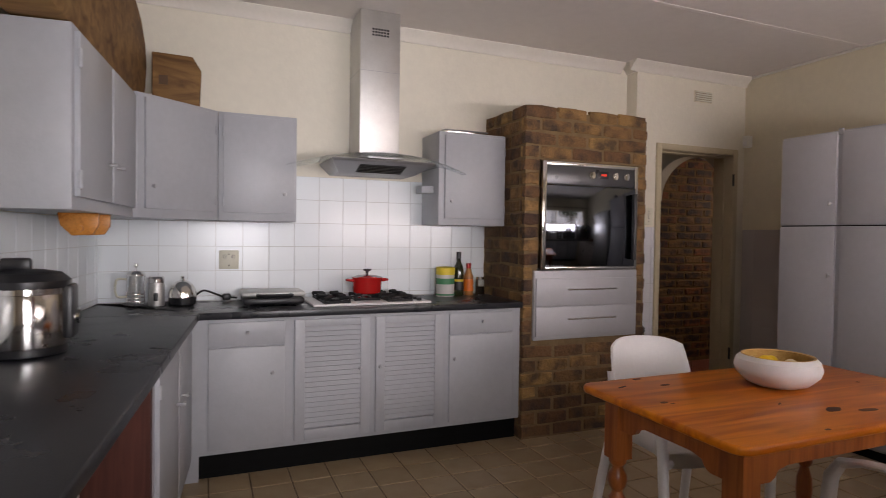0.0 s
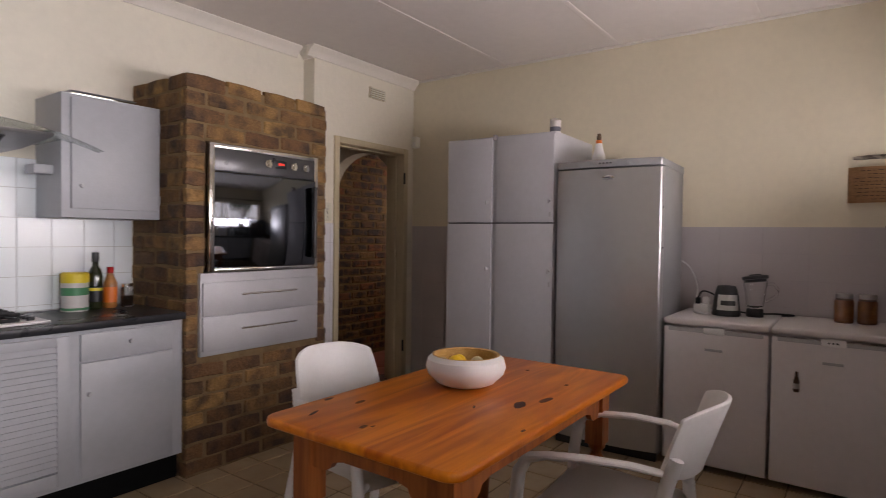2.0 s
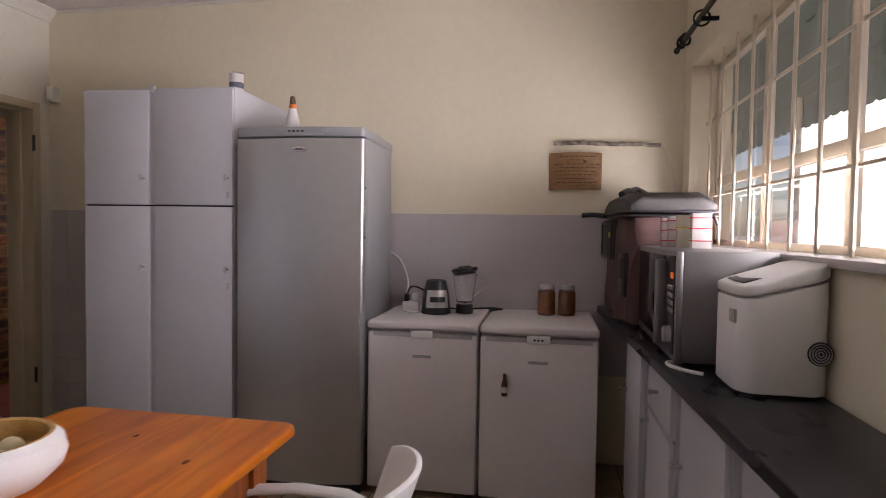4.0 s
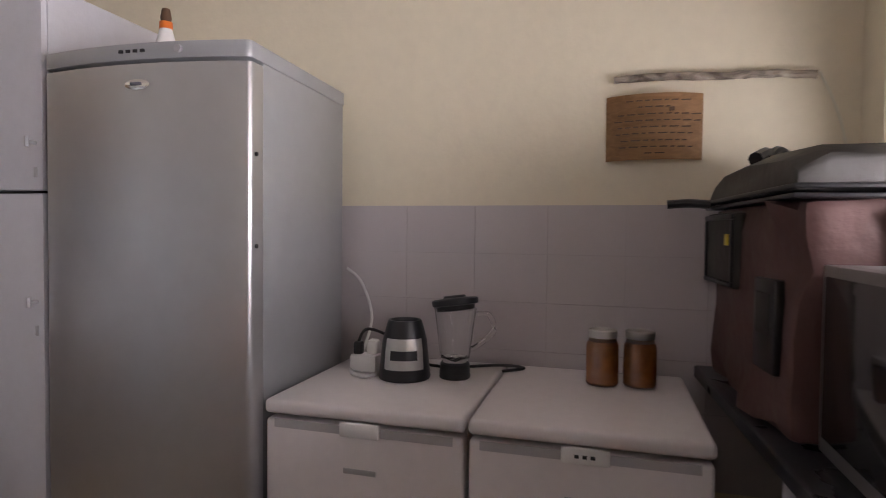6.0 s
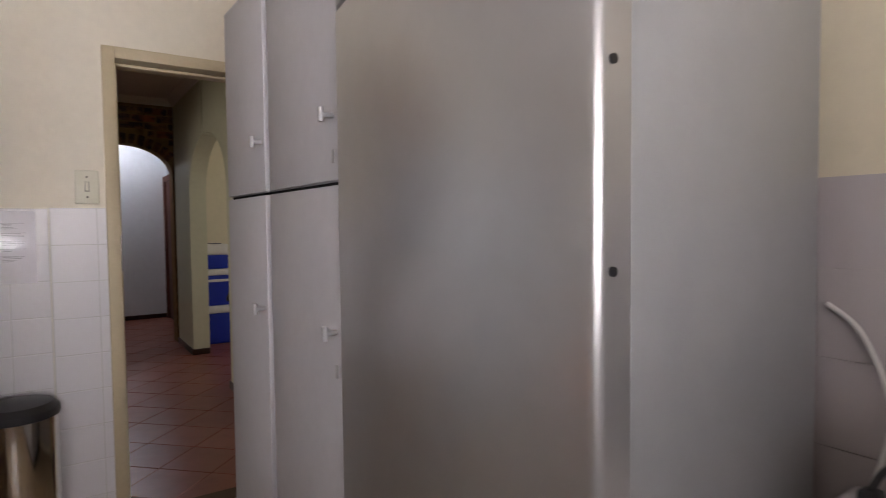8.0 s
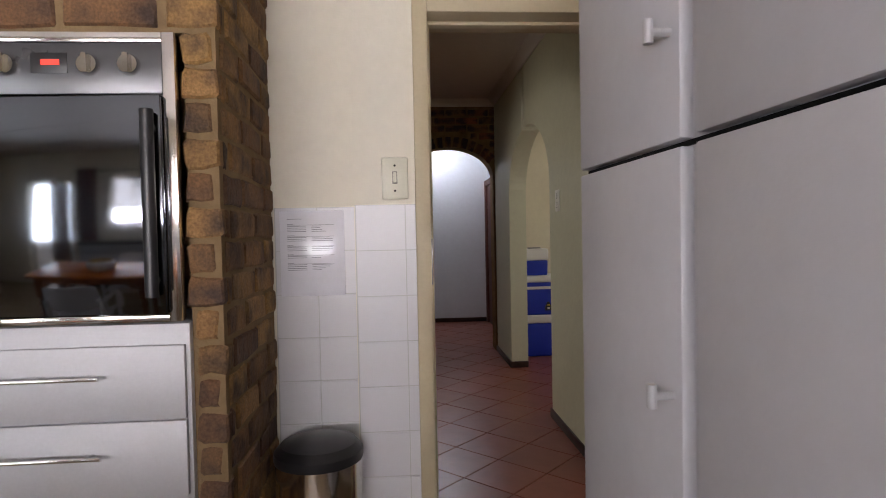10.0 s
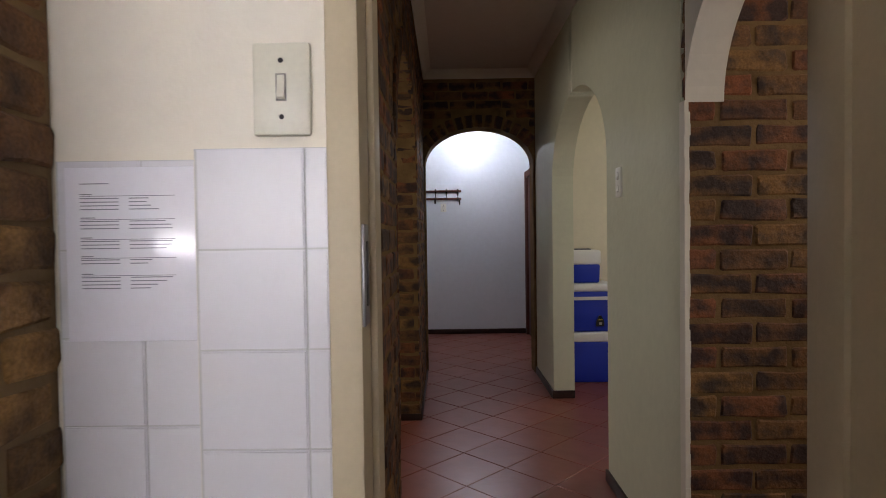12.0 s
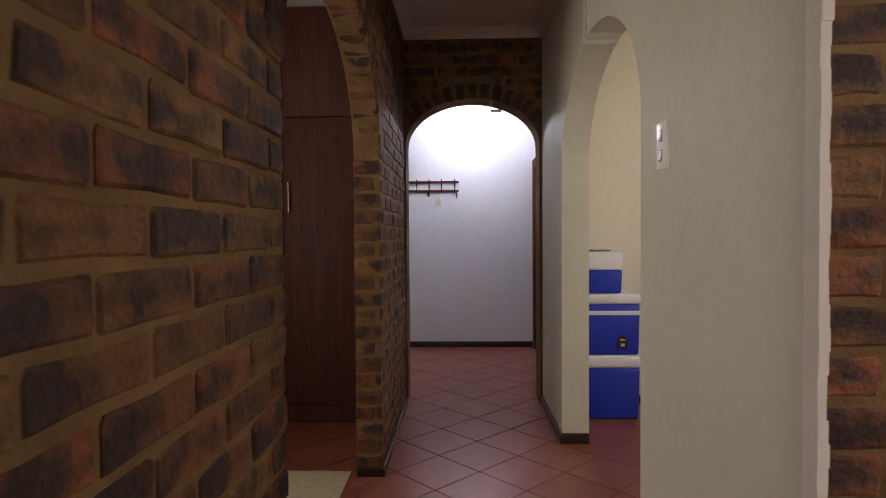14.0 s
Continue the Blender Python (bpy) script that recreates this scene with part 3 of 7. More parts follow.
# entrance space beyond the arch
setting("wall_entrance_north", boxes(((3.3, 13.30, HFZ), (5.80, 13.5, HTOP))), WHITEWALL, "white plastered end wall lit from above", "wall")
setting("wall_entrance_east", boxes(((5.80, 11.32, HFZ), (6.0, 13.5, HTOP))), WHITEWALL, "white plastered side wall of the entrance", "wall")
setting("wall_entrance_west", boxes(((3.1, 11.32, HFZ), (3.3, 13.5, HTOP))), WHITEWALL, "white plastered side wall of the entrance", "wall")
setting("door_2", boxes(((5.745, 12.2, HFZ), (5.80, 12.28, 2.08)), ((5.745, 13.18, HFZ), (5.80, 13.295, 2.08)), ((5.745, 12.28, 2.0), (5.80, 13.18, 2.08)), ((5.775, 12.28, HFZ), (5.80, 13.18, 2.0)), bevel=0.004), DARKWOOD, "dark brown timber door in its frame", "door")

# store room beyond the right hand arch
setting("wall_store_north", boxes(((HR + 0.165, 11.10, HFZ), (7.9, 11.3, HTOP))), CREAM, "cream wall of the side room", "wall")
setting("wall_store_east", boxes(((7.7, 7.86, HFZ), (7.9, 11.1, HTOP))), CREAM, "cream far wall of the side room", "wall")
setting("wall_passage_east", boxes(((7.2, 6.74, HFZ), (7.4, 7.86, HTOP))), CREAM, "cream wall closing the short side passage", "wall")
setting("wall_passage_south", boxes(((5.72, 6.60, HFZ), (7.4, 6.74, HTOP))), CREAM, "cream wall of the short side passage", "wall")
# space beyond the left hand arch
setting("wall_side_north", boxes(((2.9, 10.70, HFZ), (HL - 0.14, 10.86, HTOP))), CREAM, "plain wall behind the dark cupboard", "wall")
setting("wall_side_west", boxes(((2.8, 6.84, HFZ), (2.95, 8.38, HTOP)), ((2.8, 9.12, HFZ), (2.95, 10.86, HTOP)), ((2.8, 8.38, HFZ), (2.95, 9.12, 1.12)), ((2.8, 8.38, 2.18), (2.95, 9.12, HTOP))), CREAM, "plain wall of the side passage", "wall")
setting("wall_side_south", boxes(((2.9, 6.84, HFZ), (HL - 0.14, 6.98, HTOP))), CREAM, "plain wall behind the kitchen", "wall")

# skirtings
SK = 0.028
for lo, hi in (((HR - 0.014, 7.74, HFZ), (HR, 8.715, SK)), ((HR - 0.014, 10.25, HFZ), (HR, 11.10, SK)), ((HR - 0.014, 10.236, HFZ), (HR + 0.165, 10.25, SK)),
               ((3.3, 13.286, HFZ), (5.745, 13.30, SK)), ((HL - 0.14, 9.735, HFZ), (HL + 0.012, 9.75, 0.012)), ((HL, 9.75, HFZ), (HL + 0.012, 11.09, 0.015)),
               ((HR + 0.165, 11.086, HFZ), (7.7, 11.10, SK))):
    setting("baseboard", boxes((lo, hi), bevel=0.004), BROWNTRIM, "dark brown timber skirting along the hall wall", "skirting")
for w0, w1, y0, y1 in ((HL, HL + 0.06, 6.76, 11.1), (HR - 0.06, HR, 6.76, 11.1)):
    flip = w0 == HL
    setting("trim", prism([((w0 + a) if flip else (w1 - a), HTOP + b - 0.001) for a, b in COVE], "y", y0, y1), CORNICE, "white cornice along the hall ceiling", "cornice")
setting("trim", prism([(11.10 - a, HTOP + b - 0.003) for a, b in COVE], "x", HL, HR), CORNICE, "white cornice above the brick arch", "cornice")

# ---- outside
setting("ground", boxes(((-300, -300, -0.3), (300, 300, -0.12))), YARD, "pale concrete yard outside the window", "ground")
setting("wall_boundary", boxes(((-8, -3.4, -0.12), (16, -3.2, 1.0))), OUTWALL, "pale low boundary wall across the yard", "boundary wall")
# glowing panel that stands for the blown-out view behind the garden
setting("backdrop", boxes(((-40, -22.2, -0.12), (70, -22, 14.0))), HAZEGLOW, "glowing panel painted as the blown-out distance", "backdrop")
awning = thing("awning", (6.0, 0.9, 2.3), "dark green cloth awning hanging outside the window", "awning")
part("canopy", prism([(2.05, 3.02), (0.6, 2.78), (0.6, 2.62), (0.615, 2.62), (0.63, 2.77), (2.06, 3.005)], "x", 2.4, 13.0), AWNING, awning)
valance = bmesh.new()
for k in range(53):
    x = 2.4 + 0.2 * k
    drop = 2.44 + 0.10 * noise.noise(Vector((x * 0.9, 0, 0)))
    prism([(x, 2.63), (x, drop + 0.03), (x + 0.05, drop), (x + 0.15, drop), (x + 0.2, drop + 0.03), (x + 0.2, 2.63)], "y", 0.601, 0.612, valance)
part("valance", valance, AWNING, awning, "hanging wavy front edge")
for x in (4.2, 6.6, 9.0, 11.4):
    part("pole", rods(((x, 0.65, -0.12), (x, 0.65, 2.79), 0.03)), WINFRAME, awning)
rng = random.Random(4)
for tx, ty, th in ((7.4, -5.4, 4.4), (2.6, -6.2, 5.0)):
    tree = thing("tree", (tx, ty, -0.12), "leafy green garden tree behind the yard wall", "tree")
    trunk = bmesh.new()
    rod(trunk, (tx, ty, -0.12), (tx + 0.1, ty, th * 0.5), 0.16, 0.10, 10)
    for k in range(5):
        a = k * 1.3
        rod(trunk, (tx + 0.1, ty, th * 0.42), (tx + 1.1 * math.cos(a), ty + 1.1 * math.sin(a), th * 0.8), 0.06, 0.02, 7)
    part("trunk", trunk, TRUNK, tree)
    crown = bmesh.new()
    for k in range(1400):
        d = Vector((rng.gauss(0, 1), rng.gauss(0, 1), rng.gauss(0, 0.7))).normalized() * rng.uniform(0.5, 1.0)
        c = Vector((tx, ty, th * 0.78)) + Vector((d.x * 1.7, d.y * 1.7, d.z * 1.35)) * (0.8 + 0.3 * noise.noise(d * 2.1))
        q = Euler((rng.uniform(0, 6), rng.uniform(0, 6), rng.uniform(0, 6))).to_matrix()
        crown.faces.new([crown.verts.new(c + q @ Vector(v)) for v in ((-0.09, 0, 0), (0, -0.045, 0.01), (0.09, 0, 0), (0, 0.045, 0.01))])
    part("crown", crown, LEAF, tree)

# ---------------------------------------------------------------- the window and its fittings
window = setting("window_1", boxes(((WX0, 2.393, WZ0), (WX1, 2.433, WZ0 + 0.03)), ((WX0, 2.393, WZ1 - 0.035), (WX1, 2.433, WZ1)),
                                   ((WX0, 2.393, WZ0), (WX0 + 0.035, 2.433, WZ1)), ((WX1 - 0.035, 2.393, WZ0), (WX1, 2.433, WZ1)), bevel=0.003),
                 WINFRAME, "cream painted steel window with burglar bars", "window")
for k in range(1, 4):
    x = WX0 + (WX1 - WX0) * k / 4
    part("mullion", boxes(((x - 0.018, 2.396, WZ0 + 0.025), (x + 0.018, 2.430, WZ1 - 0.03)), bevel=0.003), WINFRAME, window)
part("transom", boxes(((WX0 + 0.03, 2.397, 1.553), (WX1 - 0.03, 2.429, 1.598)), bevel=0.003), WINFRAME, window)
for k in range(4):
    for z0, z1 in ((WZ0 + 0.025, 1.558), (1.593, WZ1 - 0.03)):
        a, b = WX0 + (WX1 - WX0) * k / 4 + 0.015, WX0 + (WX1 - WX0) * (k + 1) / 4 - 0.015
        pane = part("pane", boxes(((a, 2.411, z0), (b, 2.415, z1))), CLEAR, window)
        pane.visible_shadow = False
bars = thing("burglar_bars", ((WX0 + WX1) / 2, 2.480, WZ0), "cream painted steel burglar bar grid inside the window", "burglar bars")
for z in (1.50, 1.875):
    part("bar", rods(((WX0 - 0.01, 2.480, z), (WX1 + 0.01, 2.480, z), 0.007), seg=8), WINFRAME, bars)
for k in range(12):
    x = 5.265 - 0.202 * k
    part("bar", boxes(((x - 0.011, 2.486, WZ0 - 0.005), (x + 0.011, 2.494, WZ1 + 0.01)), bevel=0.002), WINFRAME, bars)
setting("window_sill", boxes(((WX0 - 0.02, 2.436, WZ0 - 0.02), (WX1 + 0.02, 2.585, WZ0 + 0.005)), bevel=0.005), PINKTILE, "pale glazed window sill", "sill")

rail = thing("curtain_rod", (3.4, 2.62, 2.34), "black wrought iron curtain rod with a scrolled end", "curtain rod")
part("rod", rods(((2.05, 2.625, 2.275), (5.42, 2.625, 2.275), 0.013)), WROUGHT, rail)
coil = [(5.36 - 0.016 * k, 2.625 + 0.030 * math.sin(math.pi * k / 12) * math.cos(1.5 * k), 2.275 + 0.030 * math.sin(math.pi * k / 12) * math.sin(1.5 * k)) for k in range(13)]
part("finial", tube(coil, 0.006, 6, 4), WROUGHT, rail, "twisted iron basket finial")
part("finial_tip", lathe([(0.0, -0.02), (0.014, -0.01), (0.016, 0.0), (0.012, 0.012), (0.0, 0.018)], (5.43, 2.625, 2.275), 12), WROUGHT, rail)
for x in (4.92, 3.7, 2.55):
    ring = [(x, 2.625 + 0.034 * math.sin(2 * math.pi * k / 10), 2.265 + 0.034 * math.cos(2 * math.pi * k / 10)) for k in range(11)]
    part("ring", tube(ring, 0.005, 6, 3), WROUGHT, rail)
    part("bracket", boxes(((x - 0.03, Y0 - 0.002, 2.245), (x - 0.012, 2.635, 2.263)), bevel=0.003), WROUGHT, rail)
curtain = bmesh.new()
prev = None
for k in range(41):
    x, y = 2.10 + 0.0088 * k, 2.62 + 0.028 * math.sin(k * 1.1)
    now = [curtain.verts.new((x, y, 2.33)), curtain.verts.new((x + 0.01, y, 0.915))]
    if prev:
        curtain.faces.new((prev[0], now[0], now[1], prev[1]))
    prev = now
bmesh.ops.solidify(curtain, geom=curtain.faces[:], thickness=0.006)
single("curtain", curtain, CURTAIN, "dark red curtain drawn to the side of the window", "curtain")

# the back door, standing open
back = thing("back_door", (DX1, Y0, 0), "brown timber back door standing open", "door")
part("leaf", boxes(((DX1 - 0.045, Y0 + 0.02, 0.01), (DX1, Y0 + 0.60, 2.03)), bevel=0.004), DARKWOOD, back)
handle = boxes(((DX1 - 0.06, Y0 + 0.52, 0.98), (DX1 - 0.044, Y0 + 0.56, 1.12)), bevel=0.003)
rod(handle, (DX1 - 0.085, Y0 + 0.54, 1.08), (DX1 - 0.05, Y0 + 0.54, 1.08), 0.008)
rod(handle, (DX1 - 0.085, Y0 + 0.54, 1.08), (DX1 - 0.085, Y0 + 0.42, 1.08), 0.008)
part("handle", handle, BRIGHTSTEEL, back)

# ---------------------------------------------------------------- worktops and base cabinets
YF = 6.10  # front edge of the hob worktop
LX = 1.10  # front edge of the west worktop
south = [SWING @ Vector(p) for p in ((X0, YS + 0.02, 0), (X0, 3.2, 0), (LX, 3.2, 0))]
wt = prism([*((p.x, p.y) for p in south), (LX + 0.03, YF), (3.05, YF), (3.05, YS), (0.55, YS)], "z", 0.862, 0.90)
soften(wt, 0.006, 3)
top = thing("worktop", (1.0, 6.3, 0.862), "dark grey laminate worktop running round the corner", "worktop")
part("slab", wt, COUNTER, top)
part("joint_strip", boxes(((0.62, 6.098, 0.8995), (1.105, 6.102, 0.9008))), BLACK, top, "thin dark joint between the two lengths")
part("joint_strip", boxes(((1.10, 6.096, 0.863), (3.05, 6.0995, 0.899)), bevel=0.001), COUNTER, top, "rounded front edge")


def t_handle(parent, p, along, out, label="grey painted T-shaped pull"):
    """A small T pull: a stem along out and a short bar along the other way."""
    p, a, o = Vector(p), Vector(along), Vector(out)
    bm = bmesh.new()
    rod(bm, p, p + o * 0.028, 0.006, seg=10)
    rod(bm, p + o * 0.028 - a * 0.015, p + o * 0.028 + a * 0.015, 0.0065, seg=10)
    return part("handle", bm, SILVERPAINT, parent, label)


def knob(parent, p, out):
    p, o = Vector(p), Vector(out)
    bm = bmesh.new()
    rod(bm, p, p + o * 0.014, 0.005, seg=10)
    rod(bm, p + o * 0.012, p + o * 0.024, 0.011, 0.008, seg=12)
    return part("knob", bm, SILVERPAINT, parent, "small silver knob")


def slab_door(parent, name, x0, x1, z0, z1, y, thick=0.016):
    """A plain painted door or drawer front facing -y."""
    return part(name, boxes(((x0, y - thick, z0), (x1, y + 0.002, z1)), bevel=0.003), GREY, parent)


CF = 6.135  # carcass face of the hob run


def hob_base(x0, x1, label):
    unit = thing("base_cabinet", ((x0 + x1) / 2, 6.4, 0), label, "cabinet", "base cabinets below the hob worktop")
    part("carcass", boxes(((x0, CF, 0.14), (x1, YS - 0.004, 0.861))), GREY, unit)
    part("kickboard", boxes(((x0, CF + 0.05, 0.0), (x1, CF + 0.07, 0.14))), KICK, unit, "black recessed kickboard")
    return unit


for x0, x1, d0, d1, kx in ((1.13, 1.60, 1.175, 1.565, 1.50), (2.525, 3.05, 2.55, 2.99, 2.60)):
    unit = hob_base(x0, x1, "grey painted base cabinet with drawer above a door")
    d = slab_door(unit, "drawer_front", d0, d1, 0.715, 0.842, CF)
    knob(d, ((d0 + d1) / 2, CF - 0.016, 0.785), (0, -1, 0))
    d = slab_door(unit, "door", d0, d1, 0.165, 0.705, CF)
    knob(d, (kx if kx < 2 else d0 + 0.03, CF - 0.016, 0.56), (0, -1, 0))
for x0, x1, d0, d1, kx in ((1.60, 2.06, 1.618, 2.045, 1.985), (2.06, 2.525, 2.082, 2.505, 2.105)):
    unit = hob_base(x0, x1, "grey painted base cabinet with a louvred door")
    f = 0.055
    bm = boxes(((d0, CF - 0.02, 0.165), (d0 + f, CF + 0.002, 0.842)), ((d1 - f, CF - 0.02, 0.165), (d1, CF + 0.002, 0.842)),
               ((d0 + f, CF - 0.02, 0.165), (d1 - f, CF + 0.002, 0.225)), ((d0 + f, CF - 0.02, 0.80), (d1 - f, CF + 0.002, 0.842)), bevel=0.003)
    d = part("door", bm, GREY, unit)
    part("door_back", boxes(((d0 + f, CF - 0.003, 0.225), (d1 - f, CF + 0.003, 0.80))), GREY, d, "shaded board behind the slats")
    for k in range(20):
        z = 0.232 + 0.0284 * k
        bm = prism([(CF - 0.004, z + 0.027), (CF - 0.0085, z + 0.0285), (CF - 0.021, z + 0.004), (CF - 0.018, z)], "x", d0 + f, d1 - f)
        part("slat", bm, GREY, d)
    knob(d, (kx, CF - 0.02, 0.55), (0, -1, 0))
single("filler_panel", boxes(((1.06, CF + 0.01, 0.0), (1.13, CF + 0.03, 0.861))), GREY, "grey filler strip in the cabinet corner", "panel")

# west run: a cabinet, an open bay with dark sides, a white unit
unit = thing("base_cabinet", (0.80, 5.5, 0), "grey painted base cabinet below the side worktop", "cabinet")
part("carcass", boxes(((X0 + 0.004, 5.02, 0.10), (1.055, 6.10, 0.861))), GREY, unit)
part("kickboard", boxes(((0.97, 5.02, 0.0), (0.99, 6.14, 0.10))), KICK, unit, "black recessed kickboard")
for a, b, hy in ((5.06, 5.56, 5.50), (5.58, 6.06, 5.64)):
    d = part("door", boxes(((1.053, a, 0.15), (1.071, b, 0.83)), bevel=0.003), GREY, unit)
    t_handle(d, (1.071, hy, 0.60), (0, 1, 0), (1, 0, 0))
    part("hinge", rods(((1.073, a + 0.004, 0.74), (1.073, a + 0.004, 0.79), 0.005)), SILVERPAINT, d)
swing(unit)
bay = thing("open_bay", (0.79, 4.4, 0), "open bay under the worktop with dark red side panel", "bay")
part("side_panel", boxes(((0.54, 4.975, 0.0), (1.055, 5.012, 0.861))), DARKWOOD, bay)
part("back_panel", boxes(((0.525, 4.20, 0.0), (0.545, 4.975, 0.861))), DARKWOOD, bay)
swing(bay)
unit = thing("base_cabinet", (0.79, 3.6, 0), "white base unit beside the open bay", "cabinet")
part("carcass", boxes(((0.525, 3.22, 0.02), (1.05, 4.18, 0.861)), bevel=0.004), WHITE, unit)
part("door", boxes(((1.049, 3.26, 0.10), (1.065, 4.15, 0.84)), bevel=0.004), WHITE, unit)
part("handle", rods(((1.065, 4.08, 0.62), (1.09, 4.08, 0.62), 0.007), ((1.088, 4.08, 0.58), (1.088, 4.08, 0.66), 0.007)), WHITE, unit)
swing(unit)

# ---------------------------------------------------------------- wall cabinets
UZ0, UZ1, UF = 1.388, 1.998, 6.36


def wall_unit(x0, x1, label, z1=UZ1):
    unit = thing("wall_cabinet", ((x0 + x1) / 2, 6.5, UZ0), label, "cabinet", "grey wall cabinets")
    part("carcass", boxes(((x0, UF, UZ0), (x1, YS - 0.003, z1)), bevel=0.003), GREY, unit)
    return unit


for x0, x1, d0, d1, kx in ((1.225, 1.655, 1.25, 1.645, 1.585), (2.56, 3.047, 2.60, 3.035, 2.64)):
    unit = wall_unit(x0, x1, "grey painted wall cabinet with one plain door")
    d = slab_door(unit, "door", d0, d1, UZ0 + 0.045, UZ1 - 0.02, UF)
    knob(d, (kx, UF - 0.016, 1.545), (0, -1, 0))
    for z in (1.47, 1.86):
        hx = d1 if kx < (d0 + d1) / 2 else d0
        part("hinge", rods(((hx, UF - 0.016, z), (hx, UF - 0.016, z + 0.05), 0.005)), GREY, d)
unit = thing("wall_cabinet", (0.68, 5.75, UZ0), "grey painted wall cabinet with two doors and bar pulls", "cabinet", "grey wall cabinets")
part("carcass", boxes(((X0 + 0.003, 5.05, UZ0), (0.810, 6.007, UZ1)), bevel=0.004), GREY, unit)
for a, b, hy, hg in ((5.08, 5.52, 5.47, 5.08), (5.55, 5.99, 5.60, 5.99)):
    d = part("door", boxes(((0.808, a, UZ0 + 0.045), (0.827, b, UZ1 - 0.02)), bevel=0.003), GREY, unit)
    t_handle(d, (0.827, hy, 1.58), (0, 1, 0), (1, 0, 0))
    for z in (1.46, 1.86):
        part("hinge", rods(((0.829, hg, z), (0.829, hg, z + 0.06), 0.007)), GREY, d)
swing(unit)
# diagonal unit in the corner
unit = thing("wall_cabinet", (0.85, 6.4, UZ0), "grey painted corner wall cabinet with a diagonal door", "cabinet", "grey wall cabinets")
bm = prism([(1.223, UF), (1.223, YS - 0.004), (0.62, YS - 0.004), (0.57, 6.035), (0.852, 6.035)], "z", UZ0, UZ1)
soften(bm, 0.003)
part("carcass", bm, GREY, unit)
CA, CB = Vector((0.852, 6.035, 0)), Vector((1.223, UF, 0))
along = (CB - CA).normalized()
face = Vector((along.y, -along.x, 0))
corners = [CA + along * 0.035, CB - along * 0.03, CB - along * 0.03 + face * 0.018, CA + along * 0.035 + face * 0.018]
bm = prism([(p.x, p.y) for p in corners], "z", UZ0 + 0.045, UZ1 - 0.02)
soften(bm, 0.003)
d = part("door", bm, GREY, unit)
knob(d, CA + along * 0.07 + face * 0.018 + Vector((0, 0, 1.545)), face)
for z in (1.47, 1.86):
    p = CB - along * 0.03 + face * 0.018
    part("hinge", rods(((p.x, p.y, z), (p.x, p.y, z + 0.05), 0.005)), GREY, d)
single("pelmet_block", boxes(((2.475, 6.45, 1.60), (2.562, 6.56, 1.645)), bevel=0.004), GREY, "small grey wooden block fixed to the cabinet side", "block")

# things on the wall cabinets
yoke = prism([(4.55, 2.003), (5.2, 2.003), (5.75, 2.003), (6.32, 2.003), (6.40, 2.08), (6.44, 2.22), (6.40, 2.34), (6.28, 2.44), (6.10, 2.50), (5.8, 2.46), (5.5, 2.42), (5.2, 2.40), (4.9, 2.36), (4.6, 2.28)], "x", 0.62, 0.80)
bmesh.ops.triangulate(yoke, faces=[f for f in yoke.faces if len(f.verts) > 4])
soften(yoke, 0.02, 2)
swing(single("wooden_yoke", yoke, ROUGHWOOD, "large rough carved yellow wood beam on the cabinets", "yoke"))
block = thing("wooden_block", (1.02, 6.47, UZ1), "rough chamfered wooden block with a square hole", "block")
bm = prism([(0.885, UZ1 + 0.002), (1.125, UZ1 + 0.002), (1.135, 2.225), (1.09, 2.30), (0.885, 2.305)], "y", 6.42, 6.58)
soften(bm, 0.008, 2)
part("body", bm, ROUGHWOOD, block)
part("hole", boxes(((0.92, 6.416, 2.13), (0.965, 6.422, 2.18))), INK, block, "dark square socket")
tray = boxes(((2.63, 6.42, UZ1 + 0.001), (2.94, 6.62, UZ1 + 0.030)), bevel=0.012)
bmesh.ops.scale(tray, vec=(1.08, 1.1, 1), space=Matrix.Translation((-2.785, -6.52, 0)), verts=[v for v in tray.verts if v.co.z > UZ1 + 0.018])
single("foil_tray", tray, BRIGHTSTEEL, "crumpled silver foil tray on a wall cabinet", "tray")
holder = thing("paper_towel_holder", (0.62, 5.3, 1.30), "orange pine paper towel holder under the wall cabinet", "towel holder")
for y in (5.42, 5.60):
    bm = prism([(0.66, UZ0), (0.80, UZ0), (0.80, 1.34), (0.78, 1.305), (0.71, 1.30), (0.67, 1.34)], "y", y, y + 0.02)
    soften(bm, 0.004)
    part("bracket", bm, ORANGEWOOD, holder)
part("dowel", rods(((0.74, 5.40, 1.328), (0.74, 5.64, 1.328), 0.012)), ORANGEWOOD, holder)
swing(holder)

# ---------------------------------------------------------------- extractor hood
HX = 2.150
hood = thing("extractor_hood", (HX, 6.45, 1.70), "stainless steel extractor hood with a curved glass canopy", "hood")
chim = part("chimney", boxes(((HX - 0.108, 6.40, 1.80), (HX + 0.150, YS - 0.003, TOP - 0.002)), bevel=0.004), STEEL, hood)
part("chimney_seam", boxes(((HX - 0.1095, 6.398, 2.34), (HX + 0.1515, YS - 0.004, 2.3425))), SILVERPAINT, hood)
for r in range(3):
    for k in range(6):
        part("slot", boxes(((HX - 0.034 + 0.019 * k, 6.3985, 2.56 + 0.018 * r), (HX - 0.020 + 0.019 * k, 6.401, 2.571 + 0.018 * r))), BLACK, chim, "dark vent slot")
canopy = bmesh.new()
grid = []
for i in range(25):
    u = -1 + i / 12
    row = []
    for j in range(7):
        v = j / 6
        front = 6.17 + 0.10 * u * u
        row.append(canopy.verts.new((HX + 0.005 + 0.565 * u, front + (YS - 0.01 - front) * v, 1.805 - 0.088 * u * u)))
    grid.append(row)
